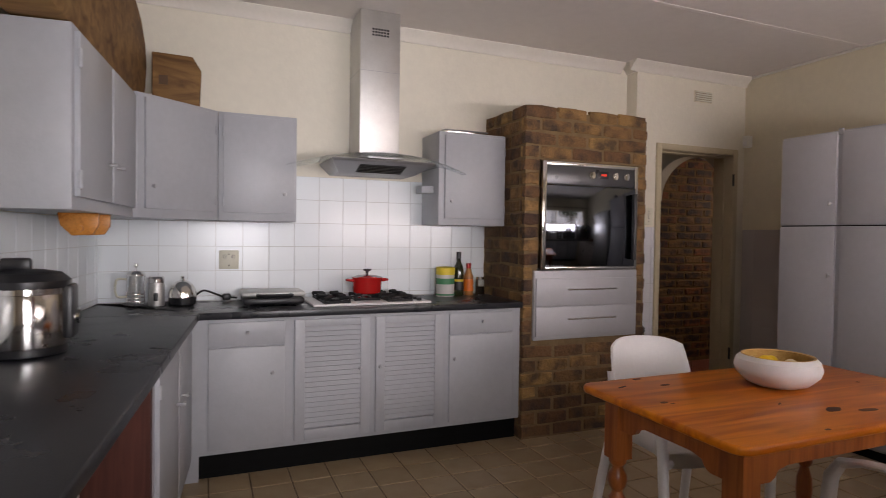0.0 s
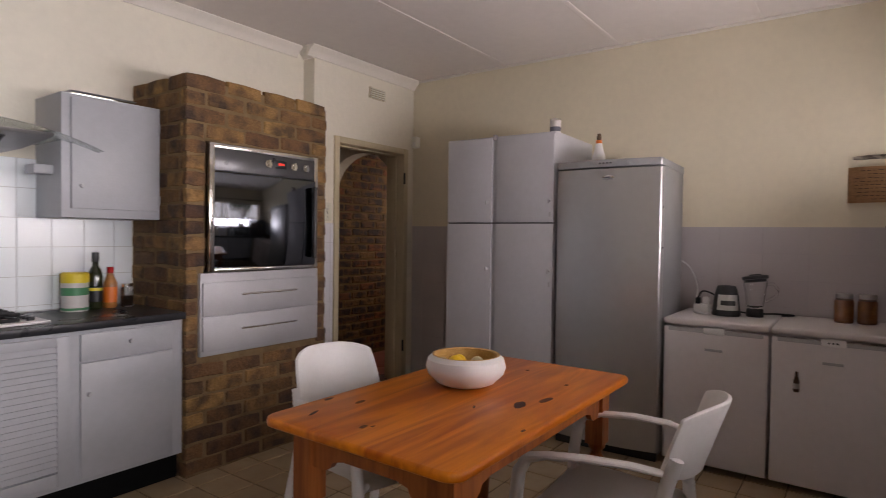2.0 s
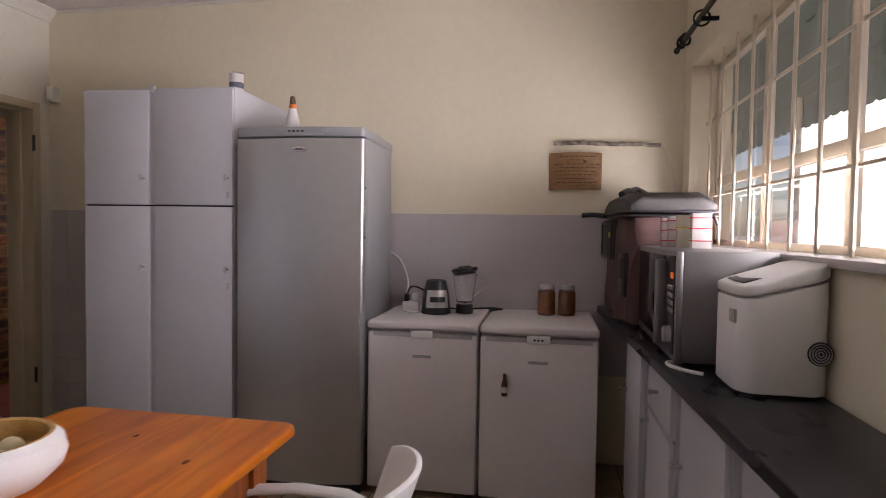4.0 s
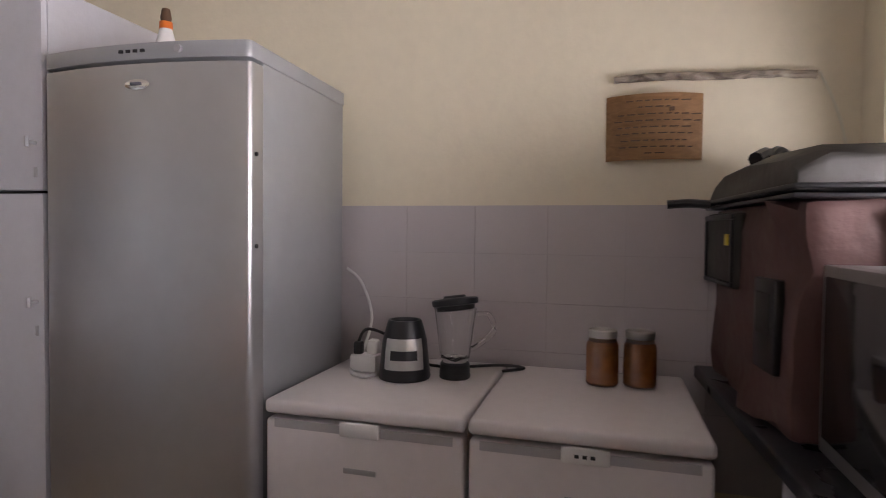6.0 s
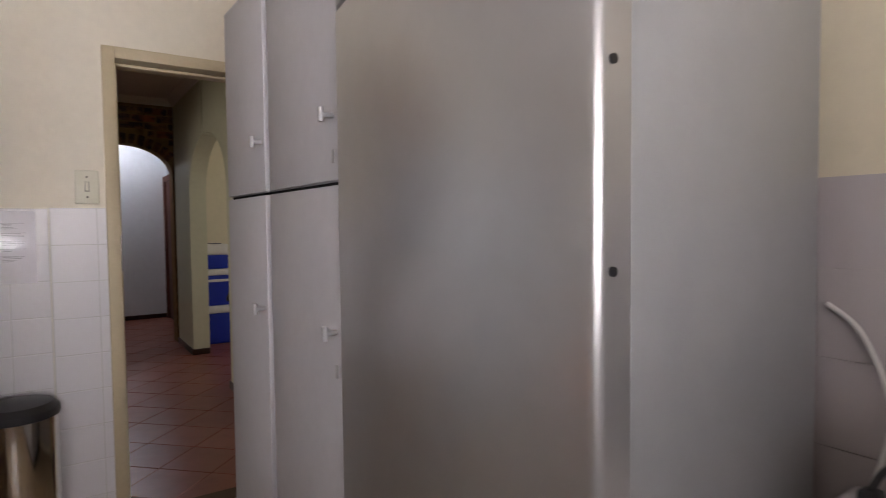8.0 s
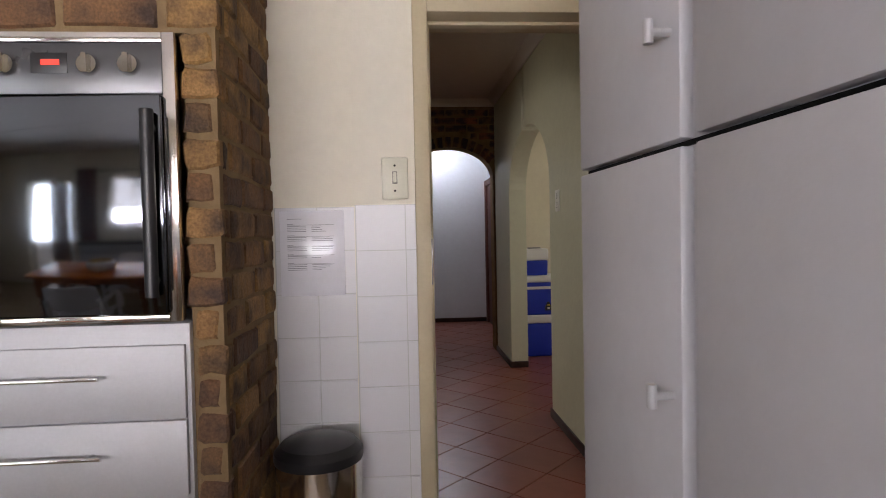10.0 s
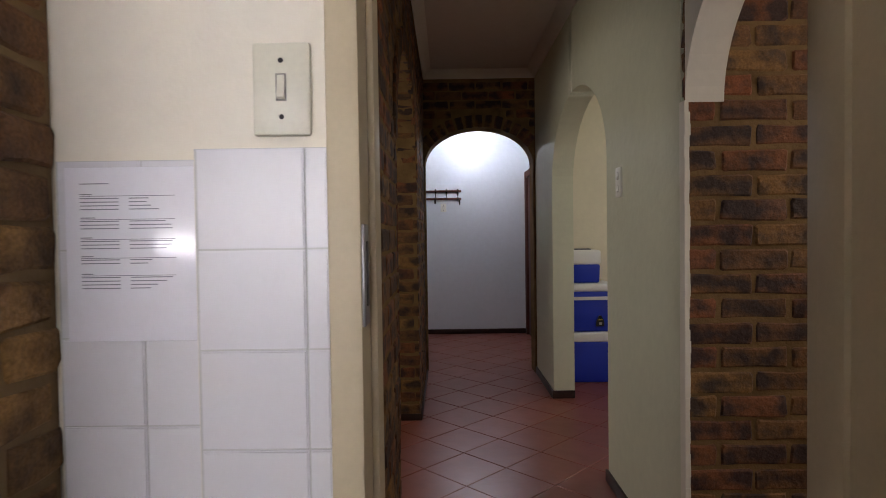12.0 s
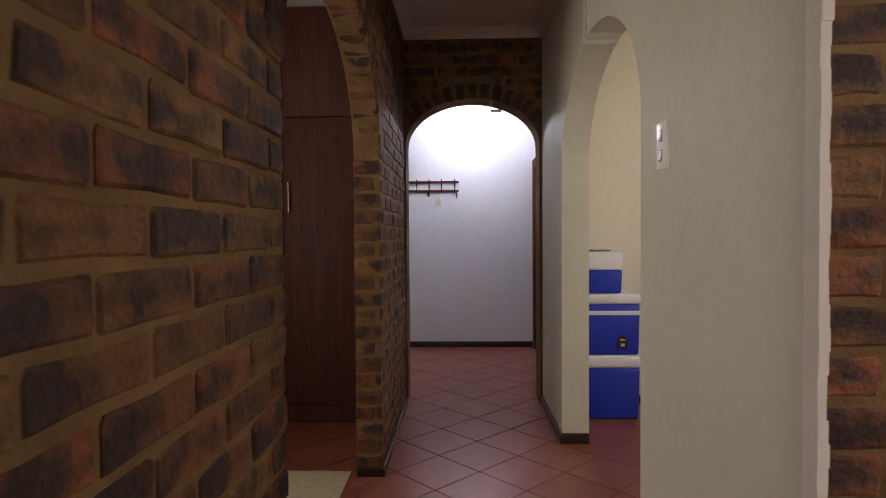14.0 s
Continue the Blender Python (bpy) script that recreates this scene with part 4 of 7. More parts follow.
for ra, rb in zip(grid, grid[1:]):
    for j in range(6):
        canopy.faces.new((ra[j], rb[j], rb[j + 1], ra[j + 1]))
bmesh.ops.solidify(canopy, geom=canopy.faces[:], thickness=0.007)
part("canopy", canopy, HOODGLASS, hood, "curved clear glass canopy")
bm = prism([(6.215, 1.768), (6.225, 1.752), (6.40, 1.702), (YS - 0.004, 1.702), (YS - 0.004, 1.772)], "x", HX - 0.31, HX + 0.33)
for v in bm.verts:
    if v.co.z < 1.74:
        v.co.x += 0.07 if v.co.x < HX else -0.07
soften(bm, 0.005)
body = part("body", bm, MWSTEEL, hood, "grey steel underside with sloping front")
filter_bm = boxes(((-0.145, -0.062, -0.004), (0.145, 0.062, 0.004)), bevel=0.002)
bmesh.ops.transform(filter_bm, matrix=pose(HX + 0.01, 6.325, 1.7225, -16, 0, 0), verts=filter_bm.verts)
part("filter", filter_bm, IRON, body, "dark grease filter")
for k in range(5):
    bar_bm = boxes(((-0.138, -0.003, -0.003), (0.138, 0.003, 0.003)))
    bmesh.ops.transform(bar_bm, matrix=pose(HX + 0.01, 6.325, 1.7225, -16, 0, 0) @ pose(0, -0.045 + 0.0225 * k, -0.006), verts=bar_bm.verts)
    part("filter_bar", bar_bm, WROUGHT, body)
part("control_strip", boxes(((HX - 0.10, 6.205, 1.772), (HX + 0.12, 6.222, 1.788)), bevel=0.003), MWSTEEL, hood)

# ---------------------------------------------------------------- gas hob and pots
HB = 0.901
hob = thing("gas_hob", (2.10, 6.38, HB), "white gas hob with black cast iron pan supports", "hob")
part("plate", boxes(((1.78, 6.18, HB), (2.50, 6.60, HB + 0.014)), bevel=0.005), WHITE, hob)
for cx, cy, r in ((1.92, 6.28, 0.035), (1.92, 6.49, 0.04), (2.13, 6.39, 0.05), (2.31, 6.29, 0.035), (2.31, 6.49, 0.04)):
    part("burner", lathe([(r, 0), (r, 0.010), (r * 0.8, 0.016), (r * 0.75, 0.022), (0, 0.024)], (cx, cy, HB + 0.013), 18), BRIGHTSTEEL if r > 0.045 else IRON, hob)
    for k in range(4):
        bm = bmesh.new()
        a = math.pi / 4 + k * math.pi / 2
        c, s = math.cos(a), math.sin(a)
        rod(bm, (cx + 0.105 * c, cy + 0.105 * s, HB + 0.014), (cx + 0.105 * c, cy + 0.105 * s, HB + 0.046), 0.007, seg=8)
        rod(bm, (cx + 0.110 * c, cy + 0.110 * s, HB + 0.045), (cx + 0.035 * c, cy + 0.035 * s, HB + 0.048), 0.010, seg=8)
        d = math.pi / 4 + (k + 1) * math.pi / 2
        rod(bm, (cx + 0.105 * c, cy + 0.105 * s, HB + 0.022), (cx + 0.105 * math.cos(d), cy + 0.105 * math.sin(d), HB + 0.022), 0.008, seg=8)
        part("pan_support", bm, IRON, hob)
for k in range(5):
    part("dial", lathe([(0.017, 0), (0.015, 0.018), (0, 0.019)], (2.44, 6.24 + 0.06 * k, HB + 0.013), 16), BLACK, hob)
hob.matrix_basis = Matrix.Translation((-0.05, 0, 0)) @ hob.matrix_basis
pc = (2.10, 6.40, HB + 0.050)
pot = thing("cooking_pot", pc, "small red enamelled pot with a lid on the hob", "pot")
part("body", lathe([(0.078, 0), (0.088, 0.008), (0.092, 0.088), (0.094, 0.094), (0.0, 0.094)], pc), RED, pot)
lid = part("lid", lathe([(0.096, 0.094), (0.097, 0.102), (0.06, 0.113), (0.0, 0.119)], pc), RED, pot)
part("lid_knob", lathe([(0.008, 0.118), (0.008, 0.135), (0.026, 0.145), (0.026, 0.152), (0.0, 0.155)], pc, 18), BLACK, lid, "black lid knob")
for s in (-1, 1):
    pts = [(pc[0] + s * 0.088, pc[1] - 0.028, pc[2] + 0.082), (pc[0] + s * 0.125, pc[1] - 0.02, pc[2] + 0.085), (pc[0] + s * 0.125, pc[1] + 0.02, pc[2] + 0.085), (pc[0] + s * 0.088, pc[1] + 0.028, pc[2] + 0.082)]
    part("side_handle", tube(pts, 0.008, 8, 4), RED, pot)

# ---------------------------------------------------------------- things on the worktop
WT = 0.901


def bottle(name, at, profile, mt, label, category, extras=(), group=""):
    ob = thing(name, at, label, category, group)
    part("body", lathe(profile, at, 24), mt, ob)
    for nm, prof, m2, lb in extras:
        part(nm, lathe(prof, at, 24), m2, ob, lb)
    return ob


bottle("canister", (2.695, 6.55, WT), [(0.062, 0), (0.064, 0.004), (0.064, 0.15), (0.0, 0.151)], CARD, "white and green tub with a yellow lid", "tub",
       (("label_band", [(0.0648, 0.085), (0.0648, 0.125)], GREEN, "green label band"), ("label_foot", [(0.0648, 0.008), (0.0648, 0.02)], GREEN, "green label edge"),
        ("lid", [(0.066, 0.150), (0.067, 0.154), (0.067, 0.195), (0.060, 0.202), (0.0, 0.203)], YELLOW, "yellow plastic lid")))
bottle("oil_bottle", (2.80, 6.56, WT), [(0.034, 0), (0.036, 0.006), (0.036, 0.175), (0.030, 0.205), (0.015, 0.235), (0.014, 0.27), (0, 0.271)], OIL, "tall dark green olive oil bottle", "bottle",
       (("label", [(0.0366, 0.04), (0.0366, 0.12)], BLACK, "black paper label"), ("label_band", [(0.0369, 0.10), (0.0369, 0.116)], YELLOW, "gold label band"), ("cap", [(0.017, 0.255), (0.017, 0.305), (0, 0.306)], BLACK, "black cap")))
bottle("sauce_bottle", (2.882, 6.57, WT), [(0.032, 0), (0.034, 0.005), (0.034, 0.135), (0.022, 0.165), (0.014, 0.195), (0, 0.196)], PRESERVE, "orange labelled sauce bottle with red cap", "bottle",
       (("label", [(0.0346, 0.03), (0.0346, 0.115)], ORANGE, "orange label"), ("cap", [(0.017, 0.19), (0.017, 0.225), (0, 0.226)], RED, "red cap")))
bottle("spice_jar", (2.962, 6.55, WT), [(0.030, 0), (0.032, 0.004), (0.032, 0.10), (0.027, 0.115), (0, 0.116)], CLEAR, "clear glass jar with dark contents", "jar",
       (("contents", [(0.028, 0.006), (0.028, 0.06), (0, 0.061)], INK, "dark spice"), ("lid", [(0.029, 0.112), (0.029, 0.13), (0, 0.131)], BRIGHTSTEEL, "steel lid")))
# sandwich press
press = thing("sandwich_press", (1.52, 6.47, WT), "flat black and silver sandwich press", "press")
part("base", boxes(((1.36, 6.30, WT + 0.008), (1.70, 6.58, WT + 0.045)), bevel=0.012), BLACK, press)
part("top", boxes(((1.35, 6.32, WT + 0.048), (1.71, 6.58, WT + 0.078)), bevel=0.014), STEEL, press)
for x in (1.39, 1.67):
    part("foot", rods(((x, 6.34, WT), (x, 6.34, WT + 0.01), 0.012), ((x, 6.54, WT), (x, 6.54, WT + 0.01), 0.012)), BLACK, press)
part("handle", tube([(1.44, 6.325, WT + 0.062), (1.45, 6.27, WT + 0.062), (1.61, 6.27, WT + 0.062), (1.62, 6.325, WT + 0.062)], 0.010), BLACK, press)
# egg cooker with its cord
ec = (1.04, 6.50, WT)
egg = thing("egg_cooker", ec, "small chrome domed egg cooker with black base", "egg cooker")
part("base", lathe([(0.060, 0), (0.070, 0.008), (0.074, 0.045), (0, 0.046)], ec, 28), BLACK, egg)
part("dome", lathe([(0.075, 0.045), (0.074, 0.075), (0.062, 0.108), (0.04, 0.132), (0.012, 0.143), (0, 0.144)], ec, 28), BRIGHTSTEEL, egg)
part("knob", lathe([(0.008, 0.143), (0.007, 0.155), (0.011, 0.163), (0, 0.166)], ec, 12), BRIGHTSTEEL, egg)
part("cord", tube([(1.10, 6.52, WT + 0.04), (1.15, 6.55, WT + 0.075), (1.22, 6.57, WT + 0.05), (1.27, 6.59, WT + 0.03), (1.34, 6.62, WT + 0.02)], 0.006), BLACK, egg)
part("plug", boxes(((1.255, 6.565, WT + 0.012), (1.305, 6.61, WT + 0.05)), bevel=0.01), BLACK, egg)
# steel mill and coffee press
mc = (0.905, 6.50, WT)
mill = thing("coffee_grinder", mc, "brushed steel electric coffee grinder with dark button", "grinder")
part("body", lathe([(0.042, 0), (0.044, 0.006), (0.042, 0.12), (0.040, 0.13), (0, 0.131)], mc, 28), STEEL, mill)
part("lid", lathe([(0.043, 0.131), (0.043, 0.155), (0.036, 0.165), (0, 0.166)], mc, 28), BRIGHTSTEEL, mill)
part("button", boxes(((mc[0] - 0.012, mc[1] - 0.050, WT + 0.03), (mc[0] + 0.012, mc[1] - 0.038, WT + 0.075)), bevel=0.005), BLACK, mill)
fc = (0.800, 6.53, WT)
fp = thing("coffee_press", fc, "glass coffee plunger with chrome frame and lid", "plunger")
part("glass", lathe([(0.045, 0.02), (0.046, 0.022), (0.046, 0.17), (0.043, 0.17), (0.043, 0.024), (0.0, 0.023)], fc, 28), CLEAR, fp)
part("lid", lathe([(0.048, 0.168), (0.048, 0.178), (0.03, 0.195), (0, 0.20)], fc, 28), BRIGHTSTEEL, fp)
part("plunger_knob", lathe([(0.003, 0.198), (0.003, 0.215), (0.011, 0.222), (0.011, 0.235), (0, 0.24)], fc, 14), BRIGHTSTEEL, fp)
bm = bmesh.new()
for z in (0.004, 0.024, 0.044, 0.064):
    lathe([(0.0475, z), (0.0495, z), (0.0495, z + 0.006), (0.0475, z + 0.006)], fc, 28, bm)
for k in range(4):
    a = 0.5 + k * math.pi / 2
    rod(bm, (fc[0] + 0.048 * math.cos(a), fc[1] + 0.048 * math.sin(a), WT), (fc[0] + 0.048 * math.cos(a), fc[1] + 0.048 * math.sin(a), WT + 0.09), 0.003, seg=6)
part("frame", bm, BRIGHTSTEEL, fp)
part("handle", tube([(fc[0] - 0.046, fc[1] - 0.01, WT + 0.15), (fc[0] - 0.095, fc[1] - 0.02, WT + 0.145), (fc[0] - 0.095, fc[1] - 0.02, WT + 0.06), (fc[0] - 0.046, fc[1] - 0.01, WT + 0.05)], 0.006), CREAMPLASTIC, fp)
# multi cooker
kc = (0.592, 5.215, WT)
cook = thing("multi_cooker", kc, "steel and black electric multi cooker on the worktop", "cooker")
part("foot_ring", lathe([(0.120, 0), (0.125, 0.006), (0.125, 0.03), (0, 0.031)], kc, 40), BLACK, cook)
part("body", lathe([(0.130, 0.030), (0.132, 0.036), (0.132, 0.205), (0.128, 0.212), (0, 0.213)], kc, 48), BRIGHTSTEEL, cook)
lid = part("lid", lathe([(0.134, 0.225), (0.135, 0.232), (0.134, 0.250), (0.107, 0.275), (0.053, 0.285), (0, 0.287)], kc, 40), BLACK, cook)
part("lid_band", lathe([(0.134, 0.207), (0.134, 0.21), (0.134, 0.232), (0.132, 0.235)], kc, 48), BRIGHTSTEEL, cook)
part("lid_handle", boxes(((kc[0] - 0.07, kc[1] - 0.02, WT + 0.275), (kc[0] + 0.02, kc[1] + 0.02, WT + 0.325)), bevel=0.012), BLACK, lid)
bm = boxes(((kc[0] + 0.107, kc[1] - 0.05, WT + 0.05), (kc[0] + 0.148, kc[1] + 0.05, WT + 0.235)), bevel=0.012)
panel = part("control_panel", bm, BLACK, cook)
bm = bmesh.new()
rod(bm, (kc[0] + 0.147, kc[1], WT + 0.12), (kc[0] + 0.160, kc[1], WT + 0.12), 0.024, seg=20)
part("dial", bm, BRIGHTSTEEL, panel)

# sockets and switches


def plate(name, m, w, h, mt, label, toggles):
    """A wall plate facing -y before the pose m is applied; toggles: x, z, width and height."""
    ob = new(name)
    ob.empty_display_size = 0.03
    ob.matrix_basis = m
    BASE[ob] = Matrix.Identity(4)
    tagged(ob, label, name.split("_")[-1])
    cover = part("cover", boxes(((-w / 2, -0.010, -h / 2), (w / 2, 0.003, h / 2)), bevel=0.006), mt, ob)
    for x, z, a, b in toggles:
        # shade of the rocker recess, put on as a grey strip round it
        part("rocker_slot", boxes(((x - a / 2 - 0.0025, -0.0112, z - b / 2 - 0.0025), (x + a / 2 + 0.0025, -0.0098, z + b / 2 + 0.0025)), bevel=0.0005), SLOTSHADE, ob, "grey strip painted as the shade round the rocker")
        bm = prism([(-0.010, z - b / 2), (-0.0175, z - b / 2 + 0.002), (-0.0135, z), (-0.0118, z + b / 2), (-0.010, z + b / 2)], "x", x - a / 2, x + a / 2)
        part("rocker", bm, mt, ob)
    for z in (-h * 0.3, h * 0.3):
        bm = bmesh.new()
        rod(bm, (0, -0.009, z), (0, -0.0115, z), 0.0038, seg=10)
        part("screw", bm, WROUGHT, ob)
    return ob


plate("wall_socket", pose(1.295, YS - 0.010, 1.152), 0.115, 0.115, CREAMPLASTIC, "cream double wall socket on the tiles", ((-0.025, 0.02, 0.012, 0.016), (0.025, 0.02, 0.012, 0.016)))
plate("light_switch", pose(4.468, YD, 1.497), 0.088, 0.140, CREAMPLASTIC, "cream light switch beside the doorway", ((0, 0.002, 0.011, 0.036),))
plate("wall_socket", pose(X1, 6.02, 1.455, 0, 0, 90) , 0.13, 0.10, SWITCHWHITE, "white wall socket beside the tall cupboard", ((0, 0.02, 0.014, 0.02),))
plate("light_switch", pose(HR, 8.475, 1.516, 0, 0, -90), 0.085, 0.145, SWITCHWHITE, "white hall light switch on the plaster", ((0, 0.03, 0.018, 0.03), (0, -0.03, 0.018, 0.03)))
plate("light_switch", pose(4.68, 13.30, 1.63), 0.075, 0.11, SWITCHWHITE, "white light switch below the hook rail", ((0, 0, 0.014, 0.03),))

# ---------------------------------------------------------------- built-in oven and drawers in the brick pier
OY = 6.10
oven = thing("built_in_oven", (3.56, OY, 1.10), "built-in oven with black glass door and steel trim", "oven")
part("trim_frame", boxes(((3.172, OY - 0.022, 1.105), (3.202, OY + 0.01, 1.815)), ((3.912, OY - 0.022, 1.105), (3.942, OY + 0.01, 1.815)), ((3.202, OY - 0.022, 1.790), (3.912, OY + 0.01, 1.815)), ((3.202, OY - 0.022, 1.105), (3.912, OY + 0.01, 1.125)), bevel=0.003), BRIGHTSTEEL, oven)
fascia = part("control_panel", boxes(((3.203, OY - 0.019, 1.665), (3.911, OY + 0.01, 1.789)), bevel=0.003), material("dark grey steel fascia", (0.10, 0.10, 0.105), 0.3, 0.6, scale=5, vary=0.05), oven, "dark steel fascia with dials")
for x in (3.55, 3.74, 3.835):
    bm = bmesh.new()
    rod(bm, (x, OY - 0.018, 1.735), (x, OY - 0.034, 1.735), 0.026, 0.023, seg=24)
    box(bm, (x - 0.006, OY - 0.046, 1.712), (x + 0.006, OY - 0.03, 1.758))
    part("dial", bm, BRIGHTSTEEL, fascia)
clock = part("clock", boxes(((3.605, OY - 0.021, 1.715), (3.69, OY - 0.018, 1.765)), bevel=0.002), BLACK, fascia)
part("digits", boxes(((3.63, OY - 0.0225, 1.735), (3.672, OY - 0.0205, 1.748))), glow_material("red clock digits", (1.0, 0.05, 0.03), 1.0), clock)
door_bm = boxes(((-0.354, -0.020, 1.126), (0.354, 0.008, 1.660)), bevel=0.003)
bmesh.ops.transform(door_bm, matrix=pose(3.557, OY, 0, 0, 0, -2.8), verts=door_bm.verts)
part("door_glass", door_bm, OVENGLASS, oven, "black mirror-like glass door")
part("door_handle", rods(((3.886, OY - 0.058, 1.17), (3.886, OY - 0.058, 1.62), 0.016), ((3.886, OY - 0.015, 1.21), (3.886, OY - 0.058, 1.21), 0.012), ((3.886, OY - 0.015, 1.58), (3.886, OY - 0.058, 1.58), 0.012)), BLACK, oven, "upright black door handle")
drawer_box = thing("warming_drawers", (3.54, OY, 0.64), "two brushed steel drawers below the oven", "drawers")
part("surround", boxes(((3.125, OY - 0.012, 0.645), (3.955, OY + 0.3, 1.100)), bevel=0.003), SATINSTEEL, drawer_box)
for z0, z1 in ((0.672, 0.860), (0.866, 1.048)):
    d = part("drawer_front", boxes(((3.135, OY - 0.026, z0), (3.945, OY - 0.011, z1)), bevel=0.003), SATINSTEEL, drawer_box)
    zc = z0 + 0.11
    bm = rods(((3.36, OY - 0.052, zc), (3.75, OY - 0.052, zc), 0.006), ((3.39, OY - 0.026, zc), (3.39, OY - 0.052, zc), 0.005), ((3.72, OY - 0.026, zc), (3.72, OY - 0.052, zc), 0.005))
    part("handle", bm, BRIGHTSTEEL, d)

# ---------------------------------------------------------------- waste bin
bc = (4.205, 6.485, 0)
bin_ = thing("pedal_bin", bc, "chrome pedal bin with a black domed lid", "bin")
part("body", lathe([(0.135, 0), (0.138, 0.01), (0.138, 0.60), (0, 0.601)], bc, 40), BRIGHTSTEEL, bin_)
part("base_ring", lathe([(0.142, 0), (0.142, 0.03), (0.139, 0.035)], bc, 40), BLACK, bin_)
part("lid", lathe([(0.141, 0.596), (0.143, 0.606), (0.141, 0.625), (0.12, 0.648), (0.06, 0.662), (0, 0.665)], bc, 40), BLACK, bin_)
part("pedal", boxes(((bc[0] - 0.03, bc[1] - 0.19, 0.012), (bc[0] + 0.03, bc[1] - 0.13, 0.022)), bevel=0.004), BLACK, bin_)

def askew(ob, x, y, degrees):
    """Turn a thing a little about an upright line."""
    ob.matrix_basis = Matrix.Translation((x, y, 0)) @ Matrix.Rotation(radians(degrees), 4, "Z") @ Matrix.Translation((-x, -y, 0)) @ ob.matrix_basis
    return ob


# ---------------------------------------------------------------- tall cupboard
PX, PY0, PY1, PTOP = 4.856, 4.83, 5.67, 2.015
pan = thing("tall_cupboard", (5.2, 5.26, 0), "pale grey tall cupboard with four plain doors", "cupboard")
part("carcass", boxes(((PX, PY0, 0.07), (X1 - 0.004, PY1, PTOP)), bevel=0.003), PANTRYGREY, pan)
part("plinth", boxes(((PX + 0.05, PY0 + 0.01, 0), (X1 - 0.01, PY1 - 0.01, 0.07))), KICK, pan)
for a, b in ((PY0 + 0.004, 5.262), (5.298, PY1 - 0.006)):
    hy = a + 0.024
    for z0, z1, hz in ((0.09, 1.411, 1.098), (1.421, PTOP - 0.012, 1.557)):
        d = part("door", boxes(((PX - 0.018, a, z0), (PX + 0.002, b, z1)), bevel=0.003), PANTRYGREY, pan)
        t_handle(d, (PX - 0.018, hy, hz), (0, 0, 1), (-1, 0, 0))
        if a < 5:
            part("lock", boxes(((PX - 0.021, hy - 0.006, hz - 0.10), (PX - 0.017, hy + 0.006, hz - 0.07)), bevel=0.002), SILVERPAINT, d, "small keyhole plate")
askew(pan, PX, PY0, 1.3)
# black strip laid in the door gap as its shadow line
part("door_gap", boxes(((PX - 0.003, PY0 + 0.004, 1.4125), (PX + 0.002, PY1 - 0.006, 1.4195))), KICK, pan, "black strip standing for the shade between the doors")
part("latch_block", boxes(((PX - 0.014, 5.264, PTOP - 0.03), (PX, 5.296, PTOP + 0.012)), bevel=0.004), PANTRYGREY, pan)
bottle("tin", (4.99, 4.90, PTOP + 0.001), [(0.036, 0), (0.036, 0.10), (0, 0.101)], CARD, "small white and blue tin on the cupboard", "tin",
       (("label", [(0.0366, 0.02), (0.0366, 0.05)], PRINT, "dark label band"), ("rim", [(0.037, 0.094), (0.037, 0.104), (0, 0.105)], BRIGHTSTEEL, "steel rim")))

# ---------------------------------------------------------------- fridge
FX, FY0, FY1, FTOP = 4.842, 4.150, 4.80, 1.800
fr = thing("fridge", (5.15, 4.49, 0), "tall silver grey upright fridge", "fridge")
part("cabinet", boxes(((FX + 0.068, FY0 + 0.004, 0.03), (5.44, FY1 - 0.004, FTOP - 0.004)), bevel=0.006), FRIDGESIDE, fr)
BOW = 0.034


def bow(y):
    """How far the fridge front bulges at y."""
    return BOW * (1 - ((y - (FY0 + FY1) / 2) / ((FY1 - FY0) / 2)) ** 2)


def bowed(z0, z1, back, out=0.0, radius=0.016):
    """A slab with the fridge's bowed front and rounded side edges."""
    line = [(FX + back, FY0)]
    for k in range(4):
        a = math.pi / 2 * k / 3
        line.append((FX + radius * (1 - math.sin(a)) - out, FY0 + radius * (1 - math.cos(a))))
    for k in range(1, 20):
        y = FY0 + radius + (FY1 - FY0 - 2 * radius) * k / 20
        line.append((FX - out - bow(y) + bow(FY0 + radius), y))
    for k in range(3, -1, -1):
        a = math.pi / 2 * k / 3
        line.append((FX + radius * (1 - math.sin(a)) - out, FY1 - radius * (1 - math.cos(a))))
    line.append((FX + back, FY1))
    return prism(line, "z", z0, z1)


bm = bowed(0.06, FTOP - 0.055, 0.062)
door = part("door", bm, FRIDGESTEEL, fr)
part("door_seal", boxes(((FX + 0.06, FY0 + 0.012, 0.11), (FX + 0.069, FY1 - 0.012, FTOP - 0.06))), BLACK, fr)
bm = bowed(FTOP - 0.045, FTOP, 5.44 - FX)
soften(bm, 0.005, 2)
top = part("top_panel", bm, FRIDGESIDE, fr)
for k in range(4):
    part("button", boxes(((FX - 0.034, 4.44 + 0.022 * k, FTOP - 0.026), (FX - 0.020, 4.452 + 0.022 * k, FTOP - 0.018))), BLACK, top)
bm = bmesh.new()
rod(bm, (FX - 0.015, 4.34, FTOP - 0.022), (FX - 0.034, 4.34, FTOP - 0.022), 0.010, seg=16)
part("dial", bm, SILVERPAINT, top)
bm = lathe([(0, -0.003), (0.036, -0.001), (0.038, 0.001), (0, 0.004)], (0, 0, 0), 24)
bmesh.ops.scale(bm, vec=(1, 0.36, 1), verts=bm.verts)
bmesh.ops.rotate(bm, matrix=Euler((radians(90), 0, radians(-90))).to_matrix(), verts=bm.verts)
bmesh.ops.translate(bm, vec=(FX - 0.0345, 4.460, 1.690), verts=bm.verts)
